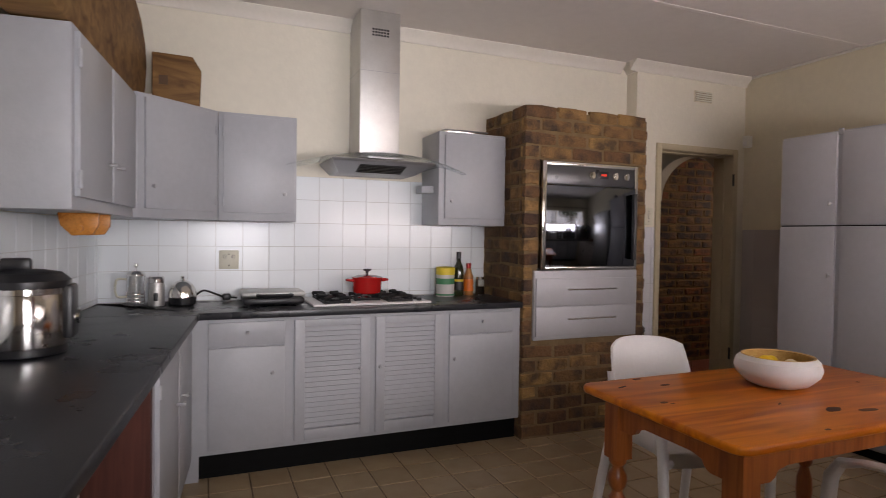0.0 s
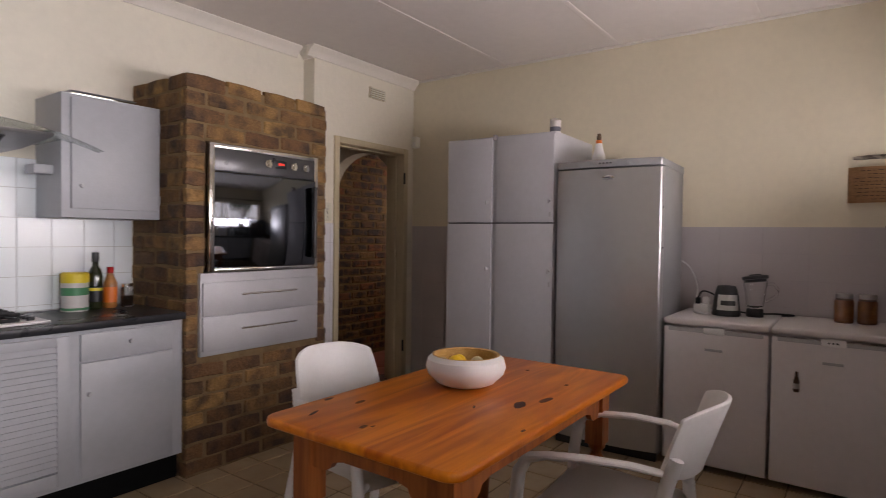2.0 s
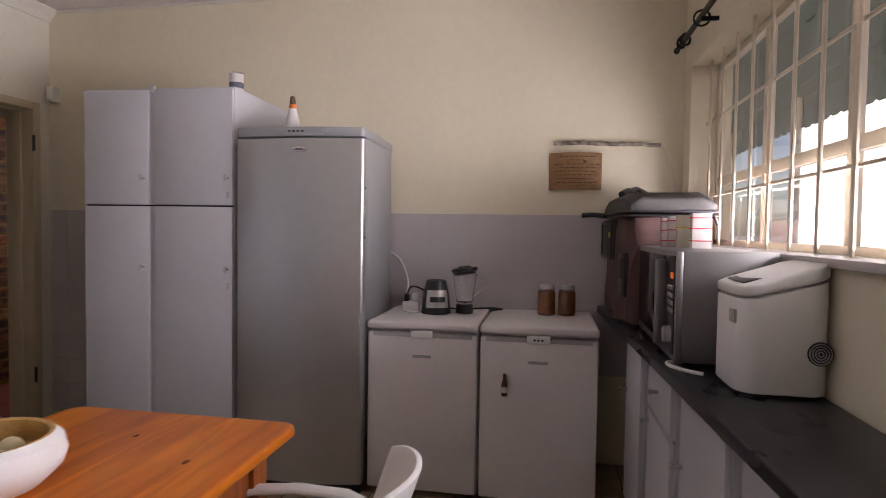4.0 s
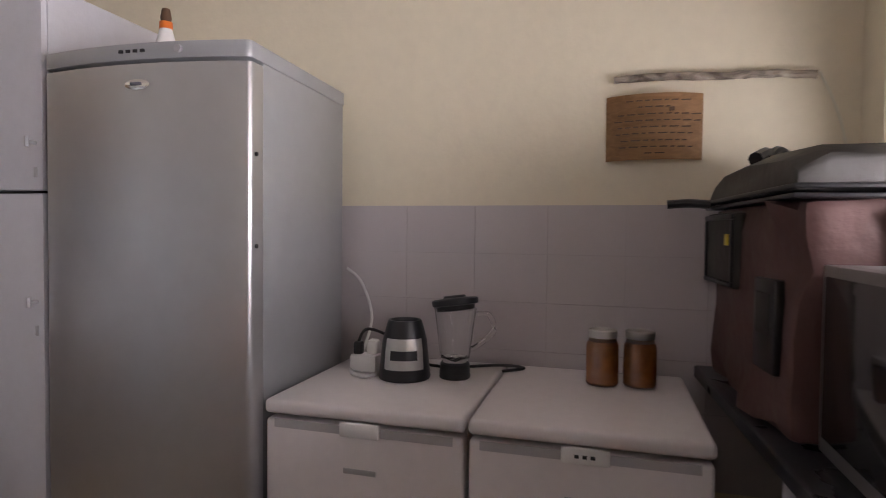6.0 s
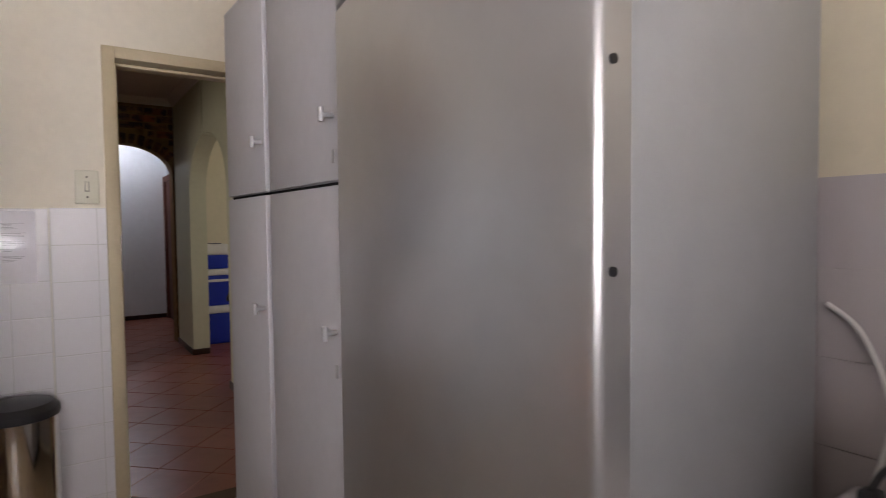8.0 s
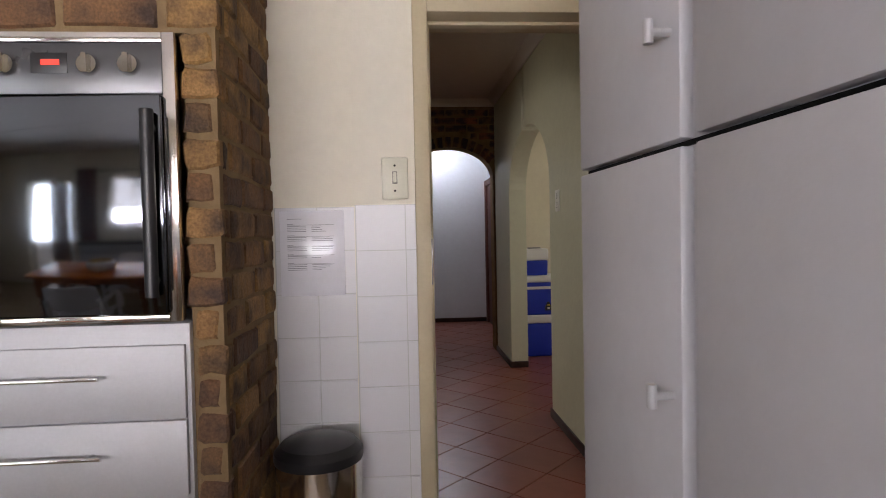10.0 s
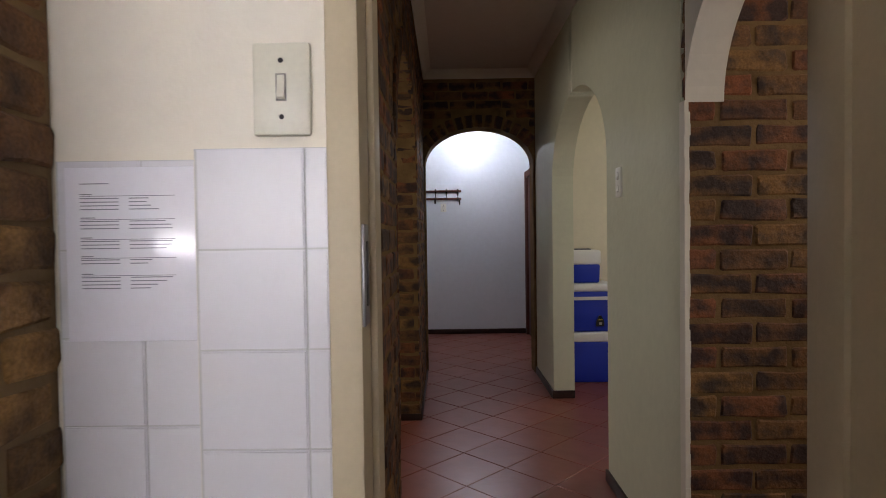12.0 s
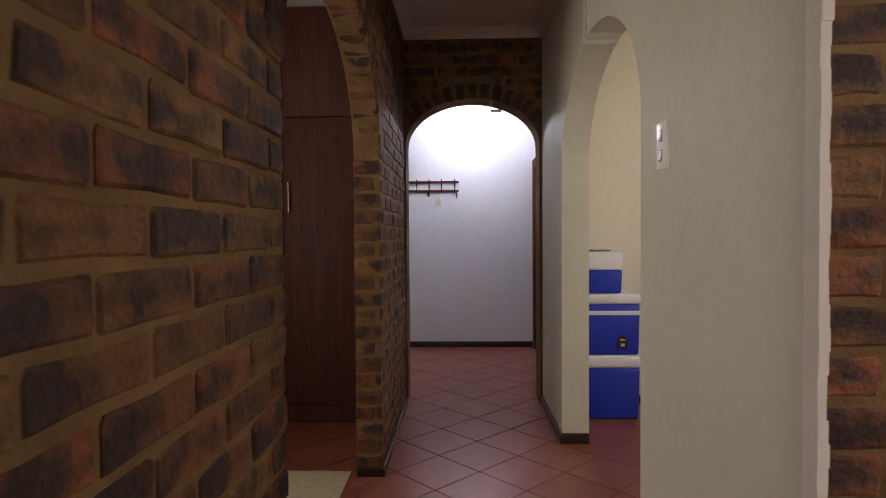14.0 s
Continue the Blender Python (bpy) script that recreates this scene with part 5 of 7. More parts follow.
badge = part("badge", bm, BRIGHTSTEEL, door, "small chrome oval badge")
part("badge_mark", boxes(((FX - 0.0405, 4.446, 1.687), (FX - 0.036, 4.478, 1.695)), bevel=0.001), PRINT, badge)
for z in (1.51, 1.27):
    bm = bmesh.new()
    rod(bm, (FX + 0.026, FY0 + 0.002, z), (FX + 0.026, FY0 - 0.004, z), 0.006, seg=12)
    part("screw_cap", bm, BLACK, door)
part("foot_grille", boxes(((FX + 0.02, FY0 + 0.01, 0.0), (FX + 0.06, FY1 - 0.01, 0.055)), bevel=0.004), BLACK, fr)
askew(fr, FX, FY0, 2.3)
bottle("spray_bottle", (5.10, 4.635, FTOP + 0.001), [(0.046, 0), (0.048, 0.01), (0.044, 0.05), (0.022, 0.135), (0.018, 0.150), (0, 0.151)], WHITEPLASTIC, "white cone shaped plastic bottle with orange collar", "bottle",
       (("collar", [(0.020, 0.148), (0.020, 0.170), (0, 0.171)], ORANGE, "orange collar"), ("cap", [(0.015, 0.170), (0.017, 0.185), (0.012, 0.212), (0, 0.216)], INK, "dark nozzle cap")))

# ---------------------------------------------------------------- two freezers
FZX = 4.893


def freezer(y0, y1, label, dots):
    ob = thing("freezer", (5.2, (y0 + y1) / 2, 0), label, "freezer", "two white freezers side by side")
    part("cabinet", boxes(((FZX + 0.052, y0 + 0.004, 0.02), (5.49, y1 - 0.004, 0.822)), bevel=0.004), WHITE, ob)
    bm = boxes(((FZX, y0 + 0.003, 0.035), (FZX + 0.05, y1 - 0.003, 0.812)), bevel=0.010, seg=3)
    d = part("door", bm, WHITE, ob)
    bm = boxes(((FZX - 0.006, y0, 0.825), (5.50, y1, 0.864)))
    soften(bm, 0.014, 4)
    top = part("top", bm, WHITE, ob)
    m = (y0 + y1) / 2
    part("grip", boxes(((FZX - 0.008, m - 0.055, 0.785), (FZX + 0.004, m + 0.055, 0.824)), bevel=0.005), WHITEPLASTIC, d)
    # no recess is cut: the grip's shadow is a flat grey strip
    part("grip_shadow", boxes(((FZX - 0.001, y0 + 0.03, 0.790), (FZX + 0.002, y1 - 0.03, 0.812))), material("grey moulding", (0.42, 0.41, 0.42), 0.5), d, "flat grey strip painted as the shade under the grip")
    part("badge", boxes(((FZX - 0.002, m - 0.045, 0.690), (FZX + 0.003, m + 0.045, 0.704)), bevel=0.001), SILVERPAINT, d, "small grey maker's badge")
    for k in range(dots):
        part("indicator", boxes(((FZX - 0.0095, m - 0.022 + 0.018 * k, 0.800), (FZX - 0.006, m - 0.012 + 0.018 * k, 0.808))), BLACK, d)
    return ob


freezer(3.590, 4.140, "white under-counter freezer beside the fridge", 0)
freezer(3.030, 3.583, "white under-counter freezer with a bottle-shaped magnet", 3)
magnet = thing("bottle_opener", (FZX, 3.462, 0.54), "bottle-shaped magnet stuck to the freezer door", "magnet")
prof = [(0.012, 0), (0.014, 0.004), (0.014, 0.055), (0.007, 0.08), (0.006, 0.105), (0, 0.106)]
part("body", lathe(prof, (FZX - 0.012, 3.462, 0.535), 14), INK, magnet)
part("label", lathe([(0.0145, 0.018), (0.0145, 0.045)], (FZX - 0.012, 3.462, 0.535), 14), CARD, magnet, "cream label")

# things on the freezers
FT = 0.865
for y, x in ((3.275, 5.325), (3.168, 5.338)):
    jar = bottle("preserve_jar", (x, y, FT), [(0.043, 0.0), (0.047, 0.006), (0.047, 0.118), (0.039, 0.136), (0.038, 0.146), (0, 0.146)], CLEAR, "screw-top glass jar of orange brown preserve", "jar",
                 (("contents", [(0.041, 0.005), (0.0445, 0.009), (0.0445, 0.114), (0.037, 0.128), (0, 0.129)], PRESERVE, "orange brown preserve"),
                  ("lid", [(0.0405, 0.140), (0.0415, 0.142), (0.0415, 0.161), (0.038, 0.164), (0.035, 0.161), (0, 0.161)], STEEL, "silver ring lid")), "jars of preserve")
bb = (5.217, 3.860, FT)
blender = thing("kitchen_blender", bb, "black and silver blender motor base", "blender")
part("housing", lathe([(0.078, 0), (0.080, 0.006), (0.076, 0.04), (0.068, 0.115), (0.055, 0.165), (0.050, 0.178), (0.044, 0.178), (0.042, 0.165), (0, 0.164)], bb, 36), BLACK, blender)
plate_bm = bmesh.new()
cols = []
for k in range(11):
    a = math.pi + radians(-48 + 9.6 * k) + 0.30
    cols.append([plate_bm.verts.new((bb[0] + rr * math.cos(a), bb[1] + rr * math.sin(a), FT + zz)) for rr, zz in ((0.0785, 0.036), (0.0772, 0.062), (0.0742, 0.095), (0.0692, 0.128))])
for ca, cb in zip(cols, cols[1:]):
    for q in range(3):
        plate_bm.faces.new((ca[q], cb[q], cb[q + 1], ca[q + 1]))
bmesh.ops.recalc_face_normals(plate_bm, faces=plate_bm.faces)
bmesh.ops.solidify(plate_bm, geom=plate_bm.faces[:], thickness=-0.002)
part("steel_plate", plate_bm, STEEL, blender, "brushed steel front plate")
panel_bm = bmesh.new()
cols = []
for k in range(7):
    a = math.pi + radians(-30 + 10 * k) + 0.30
    cols.append([panel_bm.verts.new((bb[0] + rr * math.cos(a), bb[1] + rr * math.sin(a), FT + zz)) for rr, zz in ((0.0815, 0.066), (0.0785, 0.094))])
for ca, cb in zip(cols, cols[1:]):
    panel_bm.faces.new((ca[0], cb[0], cb[1], ca[1]))
bmesh.ops.recalc_face_normals(panel_bm, faces=panel_bm.faces)
bmesh.ops.solidify(panel_bm, geom=panel_bm.faces[:], thickness=-0.003)
part("button_panel", panel_bm, BLACK, blender, "black button strip")
part("cord", tube([(5.295, 3.86, FT + 0.03), (5.36, 3.76, FT + 0.006), (5.44, 3.60, FT + 0.006), (5.42, 3.52, FT + 0.006), (5.36, 3.58, FT + 0.006)], 0.005), BLACK, blender)
jb = (5.262, 3.712, FT)
jug = thing("blender_jug", jb, "glass blender jug with black lid and foot", "jug")
part("foot", lathe([(0.046, 0), (0.048, 0.004), (0.045, 0.045), (0.04, 0.05), (0, 0.05)], jb, 28), BLACK, jug)
part("glass", lathe([(0.038, 0.048), (0.046, 0.066), (0.064, 0.205), (0.066, 0.214), (0.063, 0.214), (0.061, 0.205), (0.043, 0.068), (0, 0.055)], jb, 32), CLEAR, jug)
lid_bm = lathe([(0.050, -0.016), (0.058, -0.014), (0.060, 0.0), (0.071, 0.002), (0.072, 0.018), (0.066, 0.022), (0.036, 0.024), (0.033, 0.031), (0, 0.031)], (0, 0, 0), 28)
bmesh.ops.transform(lid_bm, matrix=pose(jb[0], jb[1], FT + 0.222, -8, 4, 0), verts=lid_bm.verts)
part("lid", lid_bm, BLACK, jug, "black lid lying askew")
part("handle", tube([(5.272, 3.652, FT + 0.195), (5.285, 3.612, FT + 0.195), (5.290, 3.598, FT + 0.14), (5.276, 3.666, FT + 0.085)], 0.008), CLEAR, jug)
part("blades", boxes(((jb[0] - 0.025, jb[1] - 0.004, FT + 0.062), (jb[0] + 0.025, jb[1] + 0.004, FT + 0.064)), ((jb[0] - 0.004, jb[1] - 0.025, FT + 0.068), (jb[0] + 0.004, jb[1] + 0.025, FT + 0.07))), STEEL, jug)
plug = thing("extension_lead", (5.28, 4.015, FT), "white multi-plug adapter with coiled cables", "adapter")
part("body", boxes(((5.225, 3.960, FT), (5.285, 4.050, FT + 0.055)), bevel=0.008), WHITEPLASTIC, plug)
part("plug", boxes(((5.235, 4.015, FT + 0.05), (5.268, 4.042, FT + 0.095)), bevel=0.007), BLACK, plug, "black plug")
part("plug", boxes(((5.25, 3.965, FT + 0.05), (5.29, 4.005, FT + 0.10)), bevel=0.012), WHITEPLASTIC, plug)
part("cord", tube([(5.25, 4.030, FT + 0.09), (5.25, 4.000, FT + 0.135), (5.27, 3.930, FT + 0.11), (5.27, 3.890, FT + 0.06)], 0.005), BLACK, plug)
part("cord", tube([(5.28, 4.060, FT + 0.006), (5.20, 4.030, FT + 0.006), (5.16, 3.970, FT + 0.006), (5.22, 3.940, FT + 0.006), (5.28, 3.950, FT + 0.008)], 0.006), WHITEPLASTIC, plug)
part("cord", tube([(5.28, 4.050, FT + 0.03), (5.40, 4.080, FT + 0.03), (5.48, 4.080, FT + 0.14), (5.50, 4.130, FT + 0.26), (5.505, 4.190, FT + 0.31)], 0.005), WHITEPLASTIC, plug)

# ---------------------------------------------------------------- wall sign and twig
sign = thing("wooden_sign", (X1, 3.13, 1.56), "curved brown veneer sign with burnt writing", "sign")
bm = bmesh.new()
cols = []
for k in range(13):
    u = -1 + k / 6
    cols.append([bm.verts.new((X1 - 0.046 + 0.042 * u * u, 3.132 - 0.145 * u, z)) for z in (1.546, 1.753)])
for a, b in zip(cols, cols[1:]):
    bm.faces.new((a[0], b[0], b[1], a[1]))
bmesh.ops.solidify(bm, geom=bm.faces[:], thickness=0.004)
board = part("board", bm, PLY, sign)
rng = random.Random(9)
for row, (z, w) in enumerate(((1.730, 0.17), (1.710, 0.10), (1.688, 0.22), (1.668, 0.24), (1.648, 0.22), (1.628, 0.23), (1.606, 0.20), (1.586, 0.21), (1.566, 0.06))):
    y = 3.132 + w / 2
    while y > 3.132 - w / 2:
        ln = rng.uniform(0.012, 0.03)
        u = (3.132 - y + ln / 2) / 0.145
        x = X1 - 0.046 + 0.042 * u * u
        part("writing", boxes(((x - 0.0062, y - ln, z - 0.0018), (x - 0.0030, y, z + 0.0018))), INK, sign, "row of unreadable burnt words")
        y -= ln + 0.008
    if row == 1:
        part("burnt_mark", boxes(((X1 - 0.047, 3.074, 1.696), (X1 - 0.040, 3.089, 1.708)), bevel=0.001), INK, sign)
part("peg", rods(((X1 - 0.042, 3.132, 1.648), (X1 + 0.002, 3.132, 1.648), 0.006)), WROUGHT, sign)
bm = tube([(X1 - 0.014, 3.255, 1.806), (X1 - 0.016, 3.11, 1.810), (X1 - 0.013, 2.96, 1.802), (X1 - 0.016, 2.82, 1.800), (X1 - 0.014, 2.68, 1.790)], 0.012, 9, 8)
for v in bm.verts:
    v.co += Vector((0, 0, 0.004 * noise.noise(v.co * 40)))
single("birch_branch", bm, BARK, "thin peeling birch branch fixed along the wall", "branch")
single("wall_cable", tube([(X1 - 0.004, 2.67, 1.80), (X1 - 0.004, 2.635, 1.72), (X1 - 0.005, 2.60, 1.60), (X1 - 0.005, 2.59, 1.45)], 0.004), CREAMPLASTIC, "thin cream cable down the wall corner", "cable")

# ---------------------------------------------------------------- worktop below the window and its units
def front_y(x):
    """Front edge of the window worktop, which is not square to the room."""
    return 2.885 + 0.055 * (x - 3.5)


wt = prism([(2.15, Y0 + 0.002), (X1 - 0.004, Y0 + 0.002), (X1 - 0.004, front_y(X1)), (2.15, front_y(2.15))], "z", 0.862, 0.90)
soften(wt, 0.006, 3)
top = thing("worktop", (3.8, 2.7, 0.862), "dark grey laminate worktop below the window", "worktop")
part("slab", wt, COUNTER, top)
units = ((4.45, 4.87, 1), (4.02, 4.45, 0), (3.55, 4.02, 2), (2.95, 3.55, 0), (2.18, 2.95, 0))
for x0, x1, style in units:
    unit = thing("base_cabinet", ((x0 + x1) / 2, 2.7, 0), "pale grey base cabinet below the window worktop", "cabinet", "base cabinets below the window")
    RY = front_y((x0 + x1) / 2)
    part("carcass", boxes(((x0, Y0 + 0.004, 0.10), (x1, RY - 0.05, 0.861))), PANTRYGREY, unit)
    part("kickboard", boxes(((x0, RY - 0.12, 0), (x1, RY - 0.10, 0.10))), KICK, unit)
    yd = RY - 0.034
    zs = ((0.13, 0.66), (0.675, 0.84)) if style == 0 else ((0.13, 0.84),)
    for z0, z1 in zs:
        d = part("door", boxes(((x0 + 0.012, RY - 0.052, z0), (x1 - 0.012, yd, z1)), bevel=0.003), PANTRYGREY, unit)
        t_handle(d, ((x0 + x1) / 2 if z1 - z0 < 0.3 else x1 - 0.05, yd, z1 - 0.07 if z1 - z0 < 0.3 else 0.62), (1, 0, 0), (0, 1, 0))

# cooler bag
bag = thing("cooler_bag", (5.10, 2.76, 0.901), "large dusty pink insulated bag with grey zip lid", "bag")
bm = boxes(((4.82, 2.585, 0.903), (5.44, 2.915, 1.385)))
bmesh.ops.subdivide_edges(bm, edges=bm.edges[:], cuts=6, use_grid_fill=True)
for v in bm.verts:
    w = Vector((noise.noise(v.co * 7), noise.noise(v.co * 7 + Vector((9, 0, 0))), 0.4 * noise.noise(v.co * 7 + Vector((0, 9, 0)))))
    fold = 0.006 * math.sin(v.co.x * 31 + 9 * v.co.z) + 0.006 * noise.noise(v.co * 22)
    v.co += 0.013 * w + Vector((fold if v.co.x < 4.9 else 0, fold if v.co.y > 2.85 else 0, 0))
soften(bm, 0.022, 2)
part("body", bm, ROSE, bag)
lid_line = [(4.805, 1.400), (4.800, 1.462), (4.85, 1.492), (5.10, 1.505), (5.30, 1.500), (5.39, 1.475), (5.455, 1.415), (5.455, 1.400)]
bm = prism(lid_line, "y", 2.57, 2.93)
bmesh.ops.subdivide_edges(bm, edges=[e for e in bm.edges if abs(e.verts[0].co.y - e.verts[1].co.y) > 0.2], cuts=5)
for v in bm.verts:
    edge = min(v.co.y - 2.57, 2.93 - v.co.y)
    v.co.z += 0.006 * noise.noise(v.co * 11) - (0.028 if edge < 0.01 and v.co.z > 1.43 else 0)
soften(bm, 0.012, 2)
lid = part("lid", bm, GREYFABRIC, bag, "padded grey lid with a turned edge")
for z in (1.384, 1.402):
    part("zip", boxes(((4.795, 2.562, z), (5.462, 2.938, z + 0.010)), bevel=0.004), BLACK, bag, "black zip band")
part("zip_pull", tube([(4.80, 2.60, 1.392), (4.785, 2.585, 1.380), (4.79, 2.57, 1.352)], 0.006), BLACK, bag)
part("strap", tube([(5.40, 2.93, 1.398), (5.45, 2.985, 1.405), (5.465, 3.045, 1.402)], 0.013), BLACK, bag, "black webbing tab")
part("strap", tube([(5.14, 2.90, 1.498), (5.22, 2.85, 1.520), (5.34, 2.80, 1.515), (5.44, 2.74, 1.500)], 0.017), BLACK, bag, "flat black carrying strap")
part("strap", tube([(5.18, 2.86, 1.500), (5.28, 2.80, 1.535), (5.40, 2.70, 1.505)], 0.013), BLACK, bag, "flat black carrying strap")
pocket = part("side_pocket", boxes(((5.16, 2.905, 1.175), (5.435, 2.938, 1.372)), bevel=0.012), GREYFABRIC, bag, "dark grey zipped pocket")
part("pocket_rim", boxes(((5.165, 2.936, 1.180), (5.43, 2.944, 1.192)), ((5.165, 2.936, 1.352), (5.43, 2.944, 1.366)), ((5.165, 2.936, 1.192), (5.177, 2.944, 1.352)), ((5.418, 2.936, 1.192), (5.43, 2.944, 1.352)), bevel=0.003), BLACK, pocket, "black piping")
part("pocket_badge", boxes(((5.205, 2.937, 1.285), (5.235, 2.942, 1.315)), bevel=0.003), YELLOW, pocket, "small yellow tag")
card = part("label_window", boxes(((4.90, 2.905, 1.02), (5.03, 2.930, 1.22)), bevel=0.006), BLACK, bag, "black framed label window")
part("label_card", boxes(((4.925, 2.929, 1.10), (5.005, 2.933, 1.19)), bevel=0.002), GREYFABRIC, card, "faded grey card")
part("buckle", boxes(((4.796, 2.685, 1.235), (4.822, 2.765, 1.365)), bevel=0.010), BLACK, bag, "black handle pad")
askew(bag, 4.82, 2.585, 4.5)

# microwave
MX0, MX1, MY0, MY1, MZ = 4.040, 4.765, 2.59, 2.882, 1.260
mw = thing("microwave", (4.45, 2.74, 0.901), "grey steel microwave oven with dark glass door", "microwave")
part("body", boxes(((MX0, MY0, 0.915), (MX1, MY1 - 0.02, MZ)), bevel=0.006), MWSTEEL, mw)
part("front_frame", boxes(((MX0, MY1 - 0.02, 0.915), (MX1, MY1, MZ)), bevel=0.004), MWSTEEL, mw)
md = part("door_glass", boxes(((MX0 + 0.172, MY1 - 0.004, 0.945), (MX1 - 0.02, MY1 + 0.004, MZ - 0.02)), bevel=0.003), DARKGLASS, mw)
mp = part("control_panel", boxes(((MX0 + 0.018, MY1 - 0.004, 0.935), (MX0 + 0.130, MY1 + 0.004, MZ - 0.015)), bevel=0.003), BLACK, mw)
part("door_handle", boxes(((MX0 + 0.145, MY1 + 0.002, 0.945), (MX0 + 0.175, MY1 + 0.035, MZ - 0.03)), bevel=0.008), MWSTEEL, md)
part("display", boxes(((MX0 + 0.028, MY1 + 0.002, 1.174), (MX0 + 0.060, MY1 + 0.006, 1.192))), DISPLAY, mp)
for k in range(4):
    part("button", boxes(((MX0 + 0.024, MY1 + 0.002, 1.065 + 0.024 * k), (MX0 + 0.098, MY1 + 0.008, 1.078 + 0.024 * k)), bevel=0.002), SILVERPAINT, mp)
bm = bmesh.new()
rod(bm, (MX0 + 0.060, MY1, 0.995), (MX0 + 0.060, MY1 + 0.025, 0.995), 0.028, 0.025, seg=24)
part("dial", bm, SILVERPAINT, mp)
for x in (MX0 + 0.05, MX1 - 0.05):
    for y in (MY0 + 0.04, MY1 - 0.05):
        part("foot", rods(((x, y, 0.901), (x, y, 0.917), 0.013)), BLACK, mw)
for x0, x1, y0, y1, h, mt, red in ((4.385, 4.430, 2.695, 2.762, 0.128, CARD, True), (4.440, 4.475, 2.725, 2.800, 0.122, CREAMPLASTIC, False), (4.490, 4.535, 2.745, 2.820, 0.118, CARD, True), (4.552, 4.590, 2.770, 2.835, 0.114, CARD, True)):
    ob = thing("carton", ((x0 + x1) / 2, (y0 + y1) / 2, MZ), "small white printed carton standing on the microwave", "carton", "cartons on the microwave")
    part("box", boxes(((x0, y0, MZ + 0.001), (x1, y1, MZ + h)), bevel=0.002), mt, ob)
    for f in ((0.85, 0.55, 0.2) if red else (0.6,)):
        part("print", boxes(((x0 - 0.001, y0 - 0.001, MZ + h * f), (x1 + 0.001, y1 + 0.001, MZ + h * f + 0.004))), CARDRED if red else LEMON, ob, "printed colour band")
    for k in range(5):
        part("print", boxes(((x0 + 0.012, y1, MZ + h * 0.28 + 0.006 * k), (x1 - 0.02 - 0.004 * k, y1 + 0.0012, MZ + h * 0.28 + 0.003 + 0.006 * k))), PRINT, ob, "unreadable small print")
# ice maker, its narrow side to the worktop edge
ix0, ix1, iy0, iy1 = 3.745, 3.985, 2.566, 2.790
ice = thing("ice_maker", (3.87, 2.69, 0.901), "white rounded counter-top ice maker with side fan", "ice maker")


def rounded_plan(x0, x1, y0, y1, r):
    pts = []
    for cx, cy, a0 in ((x1 - r, y1 - r, 0), (x0 + r, y1 - r, 90), (x0 + r, y0 + r, 180), (x1 - r, y0 + r, 270)):
        pts += [(cx + r * math.cos(radians(a0 + k * 15)), cy + r * math.sin(radians(a0 + k * 15))) for k in range(7)]
    return pts


part("base", prism(rounded_plan(ix0 + 0.008, ix1 - 0.008, iy0 + 0.008, iy1 - 0.008, 0.05), "z", 0.901, 0.910), BLACK, ice, "dark foot band")
bm = prism(rounded_plan(ix0, ix1, iy0, iy1, 0.055), "z", 0.909, 1.150)
for v in bm.verts:
    if v.co.z > 1.1:
        v.co.z += 0.055 * min(max((iy1 - 0.03 - v.co.y) / 0.2, 0), 1)
soften(bm, 0.005, 2)
part("body", bm, WHITEPLASTIC, ice)
bm = prism(rounded_plan(ix0 - 0.002, ix1 + 0.002, iy0 - 0.002, iy1 + 0.002, 0.056), "z", 1.154, 1.185)
for v in bm.verts:
    v.co.z += 0.055 * min(max((iy1 - 0.03 - v.co.y) / 0.2, 0), 1) + (0.012 if v.co.z > 1.17 and v.co.y < iy1 - 0.08 else 0)
soften(bm, 0.010, 3)
part("lid", bm, WHITEPLASTIC, ice, "white rounded lid")
bm = boxes(((ix0 + 0.05, iy1 - 0.070, 1.1875), (ix1 - 0.05, iy1 - 0.022, 1.1915)), bevel=0.002)
for v in bm.verts:
    v.co.z += 0.055 * max((iy1 - 0.03 - v.co.y) / 0.2, 0)
part("control_panel", bm, BLACK, ice)
part("badge", boxes(((ix0 + 0.035, iy1 - 0.008, 1.085), (ix0 + 0.075, iy1 + 0.003, 1.120)), bevel=0.002), SILVERPAINT, ice, "small grey square badge")
fy, fz = iy0 + 0.034, 1.02
bm = bmesh.new()
rod(bm, (ix0 + 0.004, fy, fz), (ix0 - 0.003, fy, fz), 0.030, seg=32)
fan = part("fan_grille", bm, BLACK, ice, "round black fan grille")
for k in range(4):
    r = 0.006 + 0.0065 * k
    ring = [(ix0 - 0.004, fy + r * math.cos(2 * math.pi * j / 16), fz + r * math.sin(2 * math.pi * j / 16)) for j in range(17)]
    part("grille_ring", tube(ring, 0.0018, 5, 2), SILVERPAINT, fan)
single("power_cord", tube([(3.95, 2.82, 0.907), (3.98, 2.86, 0.907), (4.04, 2.895, 0.907), (4.09, 2.89, 0.907), (4.10, 2.85, 0.907)], 0.006), WHITEPLASTIC, "white cable loop on the worktop", "cable")

# ---------------------------------------------------------------- table
TX0, TX1, TY0, TY1, TZ = 2.425, 3.637, 3.925, 4.630, 0.785
table = thing("dining_table", ((TX0 + TX1) / 2, (TY0 + TY1) / 2, 0), "varnished orange pine table with turned legs", "table")
rnd = 0.05
out = []
